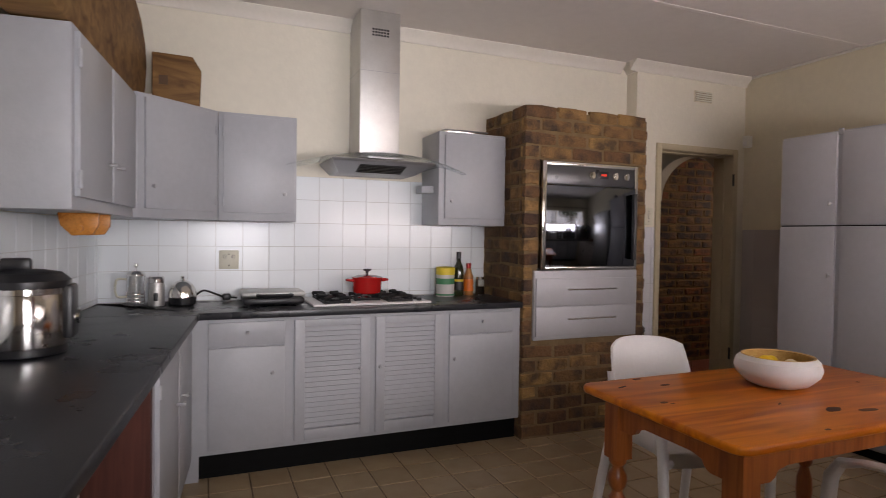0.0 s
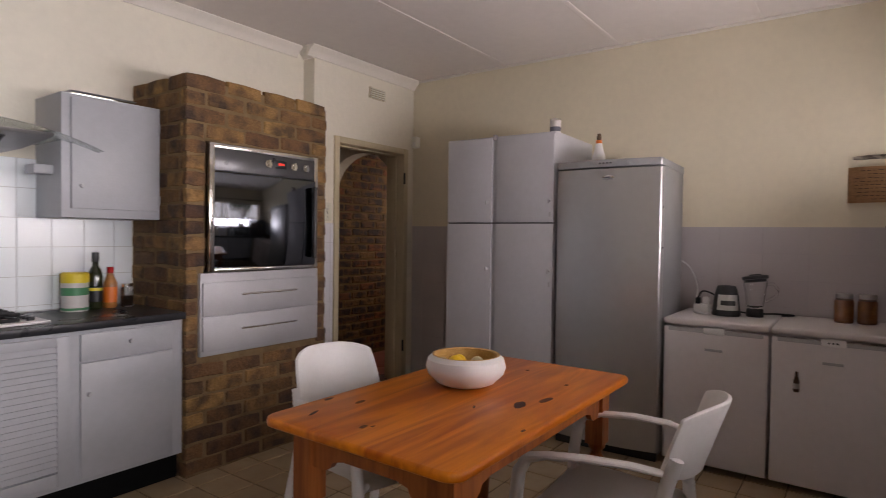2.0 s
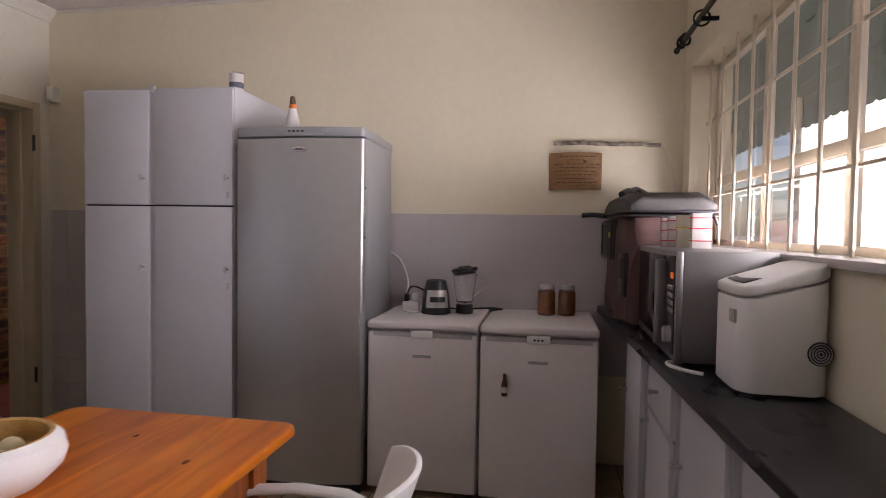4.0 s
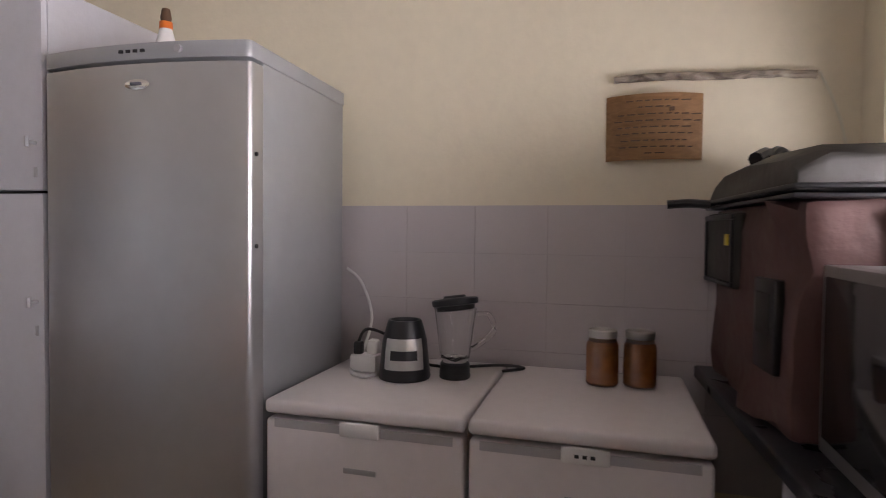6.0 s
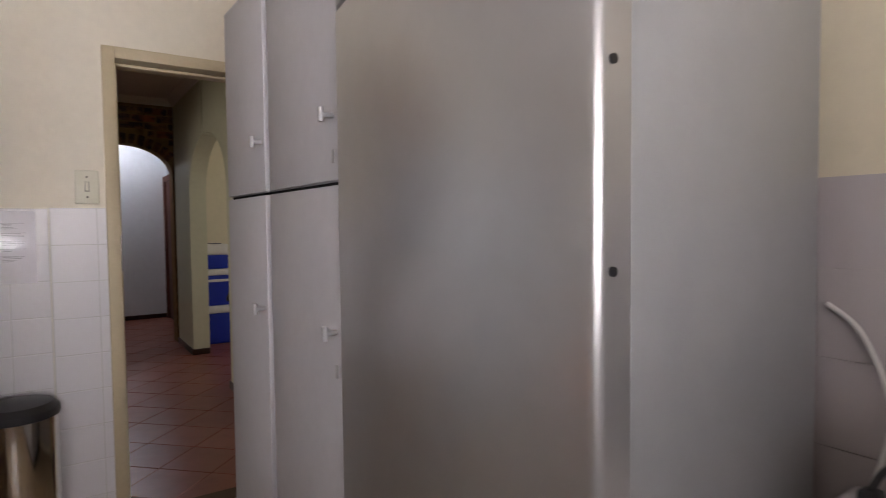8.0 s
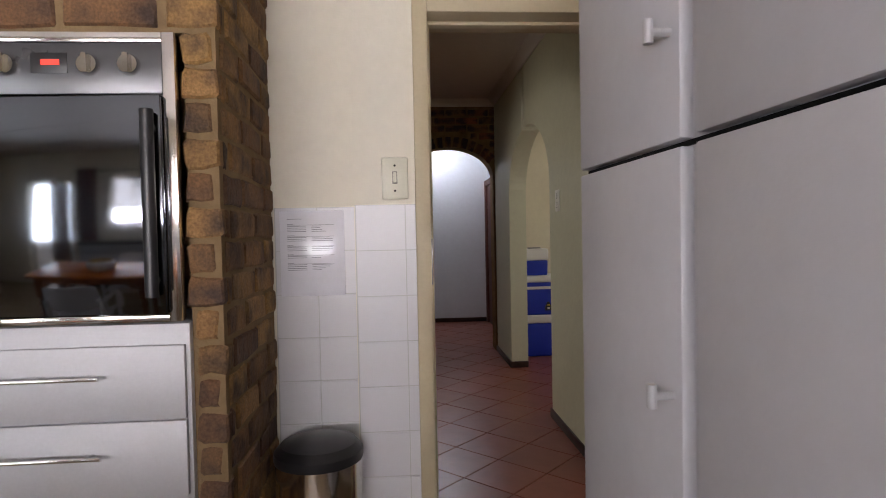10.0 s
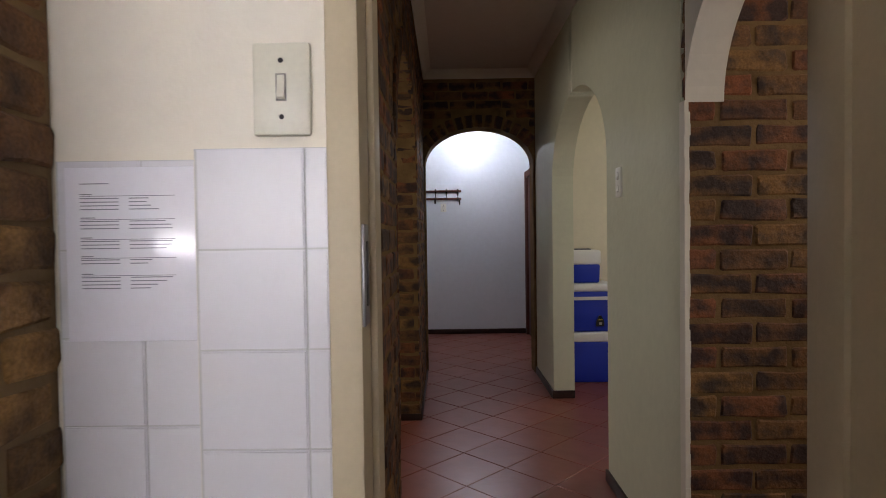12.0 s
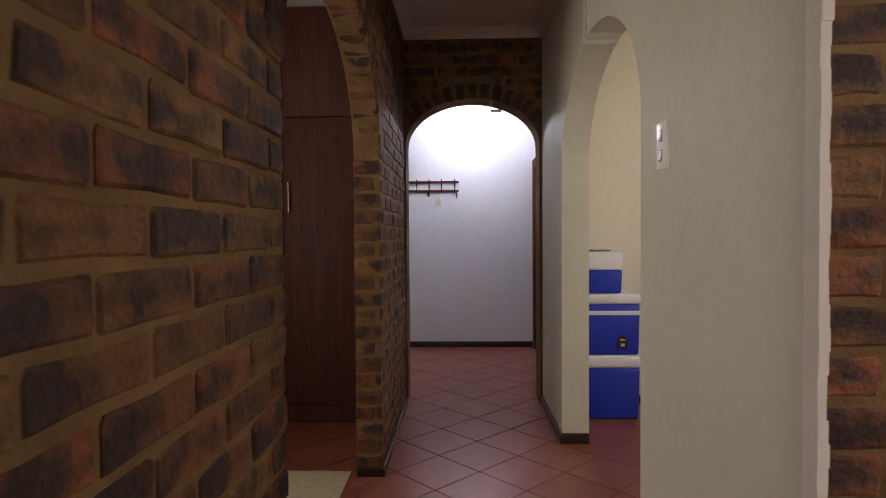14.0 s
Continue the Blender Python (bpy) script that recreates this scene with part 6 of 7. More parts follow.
for cx, cy, a0 in ((TX1 - rnd, TY1 - rnd, 0), (TX0 + rnd, TY1 - rnd, 90), (TX0 + rnd, TY0 + rnd, 180), (TX1 - rnd, TY0 + rnd, 270)):
    out += [(cx + rnd * math.cos(radians(a0 + k * 18)), cy + rnd * math.sin(radians(a0 + k * 18))) for k in range(6)]
bm = prism(out, "z", TZ - 0.027, TZ)
soften(bm, 0.009, 3)
part("tabletop", bm, PINE, table)
ax0, ax1, ay0, ay1 = TX0 + 0.09, TX1 - 0.09, TY0 + 0.075, TY1 - 0.075


def apron(a, b):
    """Apron outline with the shaped lower edge that drops at both ends."""
    z1, zl, zh = TZ - 0.027, TZ - 0.145, TZ - 0.105
    return [(a, z1), (a, zl), (a + 0.07, zl), (a + 0.09, zl + 0.012), (a + 0.10, zl + 0.03), (a + 0.14, zh), (b - 0.14, zh), (b - 0.10, zl + 0.03), (b - 0.09, zl + 0.012), (b - 0.07, zl), (b, zl), (b, z1)]


for y in (ay0, ay1 - 0.02):
    part("apron", prism(apron(ax0 + 0.04, ax1 - 0.04), "y", y, y + 0.02), PINELEG, table)
for x in (ax0, ax1 - 0.02):
    part("apron", prism(apron(ay0 + 0.04, ay1 - 0.04), "x", x, x + 0.02), PINELEG, table)
turned = [(0.022, 0.0), (0.028, 0.02), (0.020, 0.05), (0.026, 0.07), (0.030, 0.13), (0.036, 0.20), (0.040, 0.26), (0.036, 0.31), (0.024, 0.345), (0.022, 0.355), (0.036, 0.372), (0.038, 0.385), (0.026, 0.40), (0.024, 0.41), (0.040, 0.43), (0.044, 0.45), (0.040, 0.47), (0.026, 0.49), (0.026, 0.50), (0.040, 0.515), (0.042, 0.53), (0, 0.53)]
for x in (ax0 + 0.02, ax1 - 0.02):
    for y in (ay0 + 0.02, ay1 - 0.02):
        bm = lathe([(r * 0.8, z) for r, z in turned], (x, y, 0.001), 20)
        box(bm, (x - 0.034, y - 0.034, 0.53), (x + 0.034, y + 0.034, TZ - 0.028))
        part("leg", bm, PINELEG, table)

# dark knots in the boards
for kx, ky, ka, kb, kr in ((2.973, 4.146, 0.038, 0.018, 14), (3.075, 4.103, 0.038, 0.013, -6), (2.511, 4.39, 0.016, 0.008, 10), (2.53, 4.372, 0.008, 0.004, 0), (2.681, 4.565, 0.022, 0.010, 8), (2.51, 4.594, 0.026, 0.006, 18), (2.641, 4.668, 0.022, 0.008, 4), (2.864, 4.249, 0.014, 0.004, 30), (3.299, 4.13, 0.012, 0.007, 0), (3.42, 4.35, 0.010, 0.006, 0), (2.76, 4.02, 0.012, 0.005, 0)):
    bm = bmesh.new()
    kx, ky = kx + 0.032, ky - 0.066
    ring = []
    for q in range(14):
        a = 2 * math.pi * q / 14
        rr = 1 + 0.25 * noise.noise(Vector((kx * 9 + math.cos(a), ky * 9 + math.sin(a), 0)))
        p = Matrix.Rotation(radians(kr), 2) @ Vector((ka * rr * math.cos(a), kb * rr * math.sin(a)))
        ring.append((kx + p.x, ky + p.y))
    prism(ring, "z", TZ - 0.004, TZ + 0.0006, bm)
    part("knot", bm, KNOT, table, "dark knot in the pine")

# bowl and fruit
bo = (3.111, 4.358, TZ + 0.001)
bowl = thing("fruit_bowl", bo, "white rounded bowl with bamboo inside holding fruit", "bowl")
part("shell", lathe([(0.0, 0.0), (0.075, 0.0), (0.105, 0.012), (0.138, 0.045), (0.145, 0.068), (0.138, 0.095), (0.122, 0.110), (0.118, 0.110)], bo, 48, None, False), WHITEPLASTIC, bowl)
part("inner", lathe([(0.0, 0.012), (0.07, 0.014), (0.10, 0.03), (0.118, 0.06), (0.114, 0.095), (0.113, 0.108), (0.1185, 0.1115), (0.123, 0.1105)], bo, 48, None, False), BAMBOO, bowl, "bamboo lining and rim")
for dx, dy, r, mt, nm, lb in ((-0.045, 0.015, 0.034, LEMON, "lemon", "yellow lemon in the bowl"), (0.03, 0.05, 0.030, LEMON, "lemon", "yellow lemon in the bowl"), (0.045, -0.02, 0.028, GARLIC, "garlic_bulb", "pale garlic bulb in the bowl"), (-0.01, -0.055, 0.030, GARLIC, "garlic_bulb", "pale garlic bulb in the bowl"), (-0.05, 0.07, 0.028, GARLIC, "garlic_bulb", "pale garlic bulb in the bowl")):
    prof = [(r * math.sin(math.pi * k / 10) * (1.0 if 0 < k < 10 else 0.0), r * 1.15 * (1 - math.cos(math.pi * k / 10))) for k in range(11)]
    single(nm, lathe(prof, (bo[0] + dx, bo[1] + dy, TZ + 0.022 + 0.25 * abs(dx)), 16), mt, lb, nm.split("_")[0])

# ---------------------------------------------------------------- chairs


def make_chair():
    """Moulded white plastic armchair at the origin, facing +y."""
    ob = new("plastic_armchair")
    ob.empty_display_size = 0.1
    BASE[ob] = Matrix.Identity(4)
    tagged(ob, "white moulded plastic armchair with rounded back", "chair", "chairs round the table")
    bm = bmesh.new()
    rows = []
    for i in range(13):
        u = -1 + i / 6
        row = []
        for j in range(11):
            v = j / 10
            row.append(bm.verts.new((u * (0.225 + 0.01 * v), -0.20 + 0.43 * v, 0.445 - 0.012 * (1 - u * u) + 0.02 * v - 0.03 * max(v - 0.85, 0) / 0.15)))
        rows.append(row)
    for ra, rb in zip(rows, rows[1:]):
        for j in range(10):
            bm.faces.new((ra[j], rb[j], rb[j + 1], ra[j + 1]))
    bmesh.ops.solidify(bm, geom=bm.faces[:], thickness=0.018)
    part("seat", bm, WHITEPLASTIC, ob)
    bm = bmesh.new()
    rows = []
    for i in range(21):
        u = -1 + i / 10
        row = []
        for j in range(11):
            v = j / 10
            wide = 0.210 - 0.014 * v ** 2
            top = 0.842 - 0.030 * abs(u) ** 4
            low = 0.615 + 0.045 * abs(u) ** 5
            z = low + (top - low) * v
            row.append(bm.verts.new((u * wide, -0.235 - 0.34 * (z - 0.6) - 0.040 + 0.085 * u * u, z)))
        rows.append(row)
    for ra, rb in zip(rows, rows[1:]):
        for j in range(10):
            bm.faces.new((ra[j], ra[j + 1], rb[j + 1], rb[j]))
    bmesh.ops.recalc_face_normals(bm, faces=bm.faces)
    bmesh.ops.solidify(bm, geom=bm.faces[:], thickness=0.014)
    soften(bm, 0.004, 2)
    part("backrest", bm, WHITEPLASTIC, ob)
    for s in (-1, 1):
        bm = bmesh.new()
        path = [(0.205, -0.215, 0.655), (0.235, -0.13, 0.668), (0.252, 0.0, 0.665), (0.258, 0.12, 0.650), (0.258, 0.185, 0.630), (0.256, 0.215, 0.58), (0.252, 0.225, 0.50), (0.246, 0.235, 0.25), (0.250, 0.250, 0.0)]
        half = [(0.020, 0.009), (0.023, 0.010), (0.024, 0.011), (0.024, 0.012), (0.024, 0.018), (0.022, 0.022), (0.021, 0.022), (0.019, 0.020), (0.015, 0.015)]
        rings = []
        for k, ((x, y, z), (a, c)) in enumerate(zip(path, half)):
            p0, p1 = Vector(path[max(k - 1, 0)]), Vector(path[min(k + 1, len(path) - 1)])
            t = (p1 - p0).normalized()
            n = Vector((0, -t.z, t.y)).normalized()
            rings.append([bm.verts.new(Vector((s * (x + a * math.cos(q)), y, z)) + n * c * math.sin(q)) for q in [2 * math.pi * m / 12 for m in range(12)]])
        for ra, rb in zip(rings, rings[1:]):
            for m in range(12):
                bm.faces.new((ra[m], ra[(m + 1) % 12], rb[(m + 1) % 12], rb[m]))
        bm.faces.new(rings[-1])
        bmesh.ops.recalc_face_normals(bm, faces=bm.faces)
        part("armrest", bm, WHITEPLASTIC, ob, "flat armrest running down into the front leg")
        bm = tube([(s * 0.245, -0.30, 0.0), (s * 0.225, -0.235, 0.30), (s * 0.212, -0.205, 0.46), (s * 0.205, -0.212, 0.58), (s * 0.196, -0.245, 0.70)], 0.021, 12, 5)
        part("back_leg", bm, WHITEPLASTIC, ob)
        part("seat_bracket", rods(((s * 0.20, 0.20, 0.44), (s * 0.248, 0.225, 0.44), 0.018)), WHITEPLASTIC, ob)
    return ob


chair = make_chair()
chair.matrix_basis = pose(3.255, 3.865, 0, 0, 0, 2)
copy_thing(chair, pose(3.065, 4.765, 0, 0, 0, 172))

# ---------------------------------------------------------------- hall things
hk = thing("hook_rail", (4.62, 13.28, 1.80), "dark wooden hook rail with hanging keys", "hook rail")
for z in (1.745, 1.845):
    part("rail", boxes(((4.30, 13.282, z - 0.014), (4.915, 13.301, z + 0.014)), bevel=0.004), DARKWOOD, hk)
for x in (4.44, 4.58, 4.72, 4.87):
    part("hook", tube([(x, 13.283, 1.86), (x, 13.262, 1.87), (x, 13.25, 1.84), (x, 13.268, 1.78), (x, 13.25, 1.73), (x, 13.235, 1.76)], 0.007, 6, 4), WROUGHT, hk)
part("key_bunch", boxes(((4.56, 13.255, 1.68), (4.585, 13.265, 1.735)), bevel=0.003), WROUGHT, hk)
part("key_bunch", boxes(((4.885, 13.258, 1.66), (4.90, 13.266, 1.73)), bevel=0.003), WROUGHT, hk)
bk = thing("lamp_bracket", (5.36, 13.29, 2.62), "small dark bracket high on the end wall", "bracket")
part("arm", boxes(((5.28, 13.24, 2.628), (5.40, 13.30, 2.648)), ((5.385, 13.28, 2.64), (5.40, 13.30, 2.74)), bevel=0.003), WROUGHT, bk)
single("light_bulb", lathe([(0, -0.04), (0.03, -0.03), (0.038, 0), (0.03, 0.03), (0.014, 0.055), (0.014, 0.09), (0, 0.09)], (5.02, 12.75, HTOP - 0.092), 18), LAMPGLOW, "lit bulb on the entrance ceiling", "bulb").visible_shadow = False

cup_ob = thing("tall_wardrobe", (3.95, 10.63, HFZ), "dark red brown cupboard doors up to the ceiling", "cupboard")
part("plinth", boxes(((2.96, 10.62, HFZ), (HL - 0.15, 10.69, 0.09))), DARKWOOD, cup_ob)
for x0, x1 in ((2.96, 3.36), (3.363, 3.735), (3.738, HL - 0.15)):
    for z0, z1 in ((0.095, 2.05), (2.056, HTOP - 0.01)):
        d = part("door", boxes(((x0, 10.605, z0), (x1, 10.695, z1)), bevel=0.003), DARKWOOD, cup_ob)
    part("handle", rods(((x0 + 0.035, 10.585, 1.41), (x0 + 0.035, 10.585, 1.61), 0.006), ((x0 + 0.035, 10.585, 1.43), (x0 + 0.035, 10.606, 1.43), 0.004), ((x0 + 0.035, 10.585, 1.59), (x0 + 0.035, 10.606, 1.59), 0.004)), BRIGHTSTEEL, cup_ob, "slim steel bar handle")
single("floor_mat", boxes(((3.65, 8.6, HFZ + 0.001), (4.335, 9.79, HFZ + 0.012)), bevel=0.004), MATCLOTH, "cream woven mat on the red tiles", "mat")

# coolers
def cooler(name, x0, x1, y0, y1, z0, z1, lid, label, band=False):
    ob = thing(name, ((x0 + x1) / 2, (y0 + y1) / 2, z0), label, "cooler box", "stack of cooler boxes")
    bm = boxes(((x0, y0, z0), (x1, y1, z1)))
    bmesh.ops.scale(bm, vec=(0.965, 0.96, 1), space=Matrix.Translation((-(x0 + x1) / 2, -(y0 + y1) / 2, 0)), verts=[v for v in bm.verts if v.co.z < z0 + 0.01])
    soften(bm, 0.018, 3)
    part("body", bm, BLUE, ob)
    bm = boxes(((x0 - 0.006, y0 - 0.006, z1 - 0.002), (x1 + 0.006, y1 + 0.006, z1 + lid)))
    soften(bm, 0.02, 3)
    part("lid", bm, WHITEPLASTIC, ob, "white plastic lid")
    if band:
        part("band", boxes(((x0 - 0.004, y0 - 0.004, z1 - 0.075), (x1 + 0.004, y1 + 0.004, z1 - 0.045)), bevel=0.003), WHITEPLASTIC, ob, "white stripe")
        lg = part("emblem", prism([(6.005, 0.46), (6.075, 0.46), (6.075, 0.50), (6.05, 0.555), (6.03, 0.555), (6.005, 0.50)], "y", y0 - 0.004, y0 + 0.02), BLACK, ob, "black and gold emblem")
        part("emblem_mark", boxes(((6.03, y0 - 0.006, 0.475), (6.055, y0 - 0.003, 0.495))), CARD, lg)
        part("emblem_mark", boxes(((6.025, y0 - 0.006, 0.515), (6.06, y0 - 0.003, 0.525))), YELLOW, lg)
    return ob


cooler("cooler_box", 5.78, 6.165, 10.70, 11.06, HFZ + 0.002, 0.325, 0.085, "blue cooler box with white lid, lowest of three")
cooler("cooler_box", 5.78, 6.165, 10.70, 11.06, 0.413, 0.765, 0.07, "blue cooler box with white stripe and emblem", True)
c3 = cooler("cooler_box", 5.80, 6.05, 10.72, 10.98, 0.838, 1.00, 0.125, "small blue cooler box with tall white lid")
part("carry_handle", boxes(((5.86, 10.80, 1.122), (5.99, 10.90, 1.135)), bevel=0.004), PRINT, c3)

# ---------------------------------------------------------------- bricks and tiles
PITCH, BH, BL = 0.087, 0.073, 0.232
brick_meshes = {}
brng = random.Random(21)


def brick_mesh(length, mt, depth=0.030, height=BH):
    """A worn brick face of that length; local x along it, y into the wall, z up. Four worn shapes of each length."""
    key = (round(length * 100), mt.name, round(depth * 1000), round(height * 1000), brng.randrange(4))
    if key not in brick_meshes:
        rr = random.Random(str(key))
        hx, hz = length / 2, height / 2
        outline = [(-hx, -hz + 0.007), (-hx + 0.007, -hz), (0, -hz), (hx - 0.007, -hz), (hx, -hz + 0.007), (hx, hz - 0.007), (hx - 0.007, hz), (0, hz), (-hx + 0.007, hz), (-hx, hz - 0.007)]
        outline = [(u + rr.uniform(-0.005, 0.005), w + rr.uniform(-0.005, 0.005)) for u, w in outline]
        bm = bmesh.new()
        inner = [(u - math.copysign(min(0.006, abs(u) * 0.5), u) if abs(u) > 1e-3 else u, w - math.copysign(0.006, w)) for u, w in outline]
        rings = [[bm.verts.new((u, y, w)) for u, w in pts] for pts, y in ((outline, depth), (outline, 0.006), (inner, 0.0))]
        for v in rings[2]:
            v.co.y += rr.uniform(-0.002, 0.002)
        for ra, rb in zip(rings, rings[1:]):
            for k in range(10):
                bm.faces.new((ra[k], ra[(k + 1) % 10], rb[(k + 1) % 10], rb[k]))
        bm.faces.new(rings[2])
        bmesh.ops.recalc_face_normals(bm, faces=bm.faces)
        brick_meshes[key] = finish("brick", bm, mt)
    return brick_meshes[key]


def lay_brick(parent, mt, m, length, height=BH, depth=0.030):
    ob = new("brick", brick_mesh(length, mt, depth, height))
    ob.parent = parent
    ob.matrix_parent_inverse = BASE[parent].inverted()
    ob.matrix_basis = m
    return ob


def courses(parent, mt, place, u0, u1, z0, z1, hole=None, proud=0.006, shift=0.0):
    """Running bond between u0 and u1; place(u, z, out) gives the pose of a brick. hole(u0, u1, z0, z1): free spans."""
    n = int((z1 - z0) / PITCH + 0.5)
    for i in range(n):
        za = z0 + i * PITCH
        zc = za + PITCH / 2
        spans = [(u0, u1)] if hole is None else hole(za, za + PITCH)
        for a, b in spans:
            u = u0 - (BL + 0.014) * ((0.5 if i % 2 else 0.0) + shift)
            while u < b:
                lo, hi = max(u, a), min(u + BL, b)
                if hi - lo > 0.03:
                    lay_brick(parent, mt, place((lo + hi) / 2, zc, proud + brng.uniform(-0.0025, 0.0035)), hi - lo - 0.001)
                u += BL + 0.014


# brick pier round the oven
PXL, PXR, PTZ = 3.05, 4.04, 2.145
pier = setting("wall_brick_pier", boxes(((PXL + 0.008, OY + 0.008, 0), (PXL + 0.11, YS - 0.001, PTZ - 0.006)), ((PXR - 0.085, OY + 0.008, 0), (PXR - 0.008, YS - 0.001, PTZ - 0.006)),
                                        ((PXL + 0.11, OY + 0.008, 0), (PXR - 0.085, YS - 0.001, 0.640)), ((PXL + 0.11, OY + 0.008, 1.822), (PXR - 0.085, YS - 0.001, PTZ - 0.006)),
                                        ((PXL + 0.11, 6.45, 0.640), (PXR - 0.085, YS - 0.001, 1.822))), MORTAR, "golden brown brick pier housing the oven", "brick pier")


def pier_hole(za, zb):
    if zb > 0.645 + 0.03 and za < 1.822 - 0.03:
        return [(PXL, 3.12 if za < 1.10 else 3.166), (3.962 if za < 1.10 else 3.948, PXR)]
    return [(PXL, PXR)]


courses(pier, BRICK, lambda u, z, o: pose(u, OY + 0.008 - o, z), PXL, PXR, 0.0, PTZ, pier_hole)
courses(pier, BRICK, lambda u, z, o: pose(PXL + 0.008 - o, u, z, 0, 0, -90), OY + 0.034, YS, 0.0, PTZ, shift=0.3)
courses(pier, BRICK, lambda u, z, o: pose(PXR - 0.008 + o, u, z, 0, 0, 90), OY + 0.034, YS, 0.0, PTZ, shift=0.3)
single_top = boxes(((PXL + 0.012, OY + 0.012, PTZ - 0.012), (PXR - 0.012, YS - 0.002, PTZ - 0.002)))
part("mortar_cap", single_top, MORTAR, pier)

# west hall wall: two brick stretches, the jamb and the arch ring
LM, LH = (LA0 + LA1) / 2, (LA1 - LA0) / 2
LSPR, LAPX, RING = 1.68, 2.24, 0.115


def west_hole(za, zb):
    if za < LSPR - 0.02:
        return [(6.76, LA0), (LA1, 11.09)]
    if za > LAPX + RING:
        return [(6.76, 11.09)]
    k = min(max((za - LSPR) / (LAPX + RING - LSPR), 0), 1)
    w = (LH + RING) * math.sqrt(max(1 - k * k, 0))
    return [(6.76, LM - w), (LM + w, 11.09)]


def west_place(u, z, o):
    return pose(HL - 0.008 + o, u, z, 0, 0, 90)


courses(hall_left, REDBRICK, west_place, 6.76, 11.09, 0.0, HTOP - 0.06, west_hole)
for k in range(33):
    a = math.pi * (k + 0.5) / 33
    cy, cz = LM - (LH + RING / 2) * math.cos(a), LSPR + (LAPX - LSPR + RING / 2) * math.sin(a)
    tilt = math.degrees(math.atan2((LH) * math.sin(a) * (LAPX - LSPR), LH * math.cos(a) * LH) if False else math.atan2(math.sin(a) / (LAPX - LSPR), -math.cos(a) / LH))
    lay_brick(hall_left, REDBRICK, pose(HL - 0.006 + 0.010, cy, cz, 0, 0, 90) @ pose(0, 0, 0, 0, -tilt, 0), RING, 0.070)
# far jamb of the side arch, seen end on
courses(hall_left, REDBRICK, lambda u, z, o: pose(u, LA1 - o, z), HL - 0.14, HL, 0.0, LSPR)
# soffit of the side arch
for k in range(3, 31):
    a = math.pi * (k + 0.5) / 33
    cy, cz = LM - (LH - 0.002) * math.cos(a), LSPR + (LAPX - LSPR - 0.002) * math.sin(a)
    tilt = math.degrees(math.atan2(math.sin(a) / (LAPX - LSPR), -math.cos(a) / LH))
    lay_brick(hall_left, REDBRICK, pose(HL - 0.07, cy, cz) @ pose(0, 0, 0, tilt - 90 + 90, 0, 0) @ pose(0, 0, 0, 0, 0, 0), 0.13, 0.070)

# brick wall through the east arch
courses(hall_brick, REDBRICK, lambda u, z, o: pose(u, 7.725 - o, z), HR + 0.006, 7.0, 0.0, HTOP - 0.06)

# cross wall with the round arch
EM, EH = (HL + 0.01 + HR - 0.02) / 2, (HR - 0.02 - HL - 0.01) / 2


def end_hole(za, zb):
    if za < 1.93 - 0.03:
        return [(HL - 0.02, HL + 0.01)]
    if za > 2.275 + RING:
        return [(HL, HR)]
    k = min(max((za - 1.93) / (2.275 + RING - 1.93), 0), 1)
    w = (EH + RING) * math.sqrt(max(1 - k * k, 0))
    return [(HL, EM - w), (EM + w, HR)]


courses(hall_end, REDBRICK, lambda u, z, o: pose(u, 11.10 - o, z), HL, HR, 0.0, HTOP - 0.07, end_hole)
for k in range(19):
    a = math.pi * (k + 0.5) / 19
    cx, cz = EM - (EH + RING / 2) * math.cos(a), 1.93 + (0.345 + RING / 2) * math.sin(a)
    if HL + 0.02 < cx < HR - 0.02:
        tilt = math.degrees(math.atan2(math.sin(a) / 0.345, -math.cos(a) / EH))
        lay_brick(hall_end, REDBRICK, pose(cx, 11.10 - 0.010, cz, 0, -tilt, 0), RING, 0.068)

# wall tiles
tile_meshes = {}


def tile_mesh(w, h, mt, depth=0.010, bevel=0.0025):
    key = (round(w * 1000), round(h * 1000), mt.name)
    if key not in tile_meshes:
        bm = boxes(((-w / 2, 0, -h / 2), (w / 2, depth, h / 2)))
        bmesh.ops.bevel(bm, geom=[e for e in bm.edges if all(v.co.y < depth / 2 for v in e.verts)], offset=bevel, segments=2, affect="EDGES")
        tile_meshes[key] = finish("tile", bm, mt)
    return tile_meshes[key]


trng = random.Random(5)


def wall_tiles(name, place, us, zs, mt, label, grout):
    """Tiles between the joints us and zs; grout: the bed behind them. Returns the bed."""
    bed = setting(name, grout, PINKGROUT if mt == PINKTILE else GROUT, label, "tiled wall")
    gap, tilt = (0.0018, 0.08) if mt == PINKTILE else (0.003, 0.25)
    for ua, ub in zip(us, us[1:]):
        for za, zb in zip(zs, zs[1:]):
            ob = new("tile", tile_mesh(ub - ua - (0.0006 if mt == PINKTILE else gap), zb - za - gap, mt, bevel=0.001 if mt == PINKTILE else 0.0025))
            ob.parent = bed
            ob.matrix_basis = place((ua + ub) / 2, (za + zb) / 2) @ pose(0, 0, 0, trng.uniform(-tilt, tilt), 0, trng.uniform(-tilt, tilt))
    return bed


def steps(a, b, d):
    n = int((b - a) / d + 1e-6)
    out = [a + d * k for k in range(n + 1)]
    return out + [b] if b - out[-1] > 0.02 else out


zs = [0.905, 0.932, 1.084, 1.235, 1.386, 1.537, 1.688]
wall_tiles("wall_tiles_stove", lambda u, z: pose(u, YS - 0.012, z), steps(0.59, PXL, 0.157), zs, WALLTILE, "glossy white tiles behind the hob", boxes(((0.57, YS - 0.006, 0.90), (PXL, YS + 0.002, 1.688))))
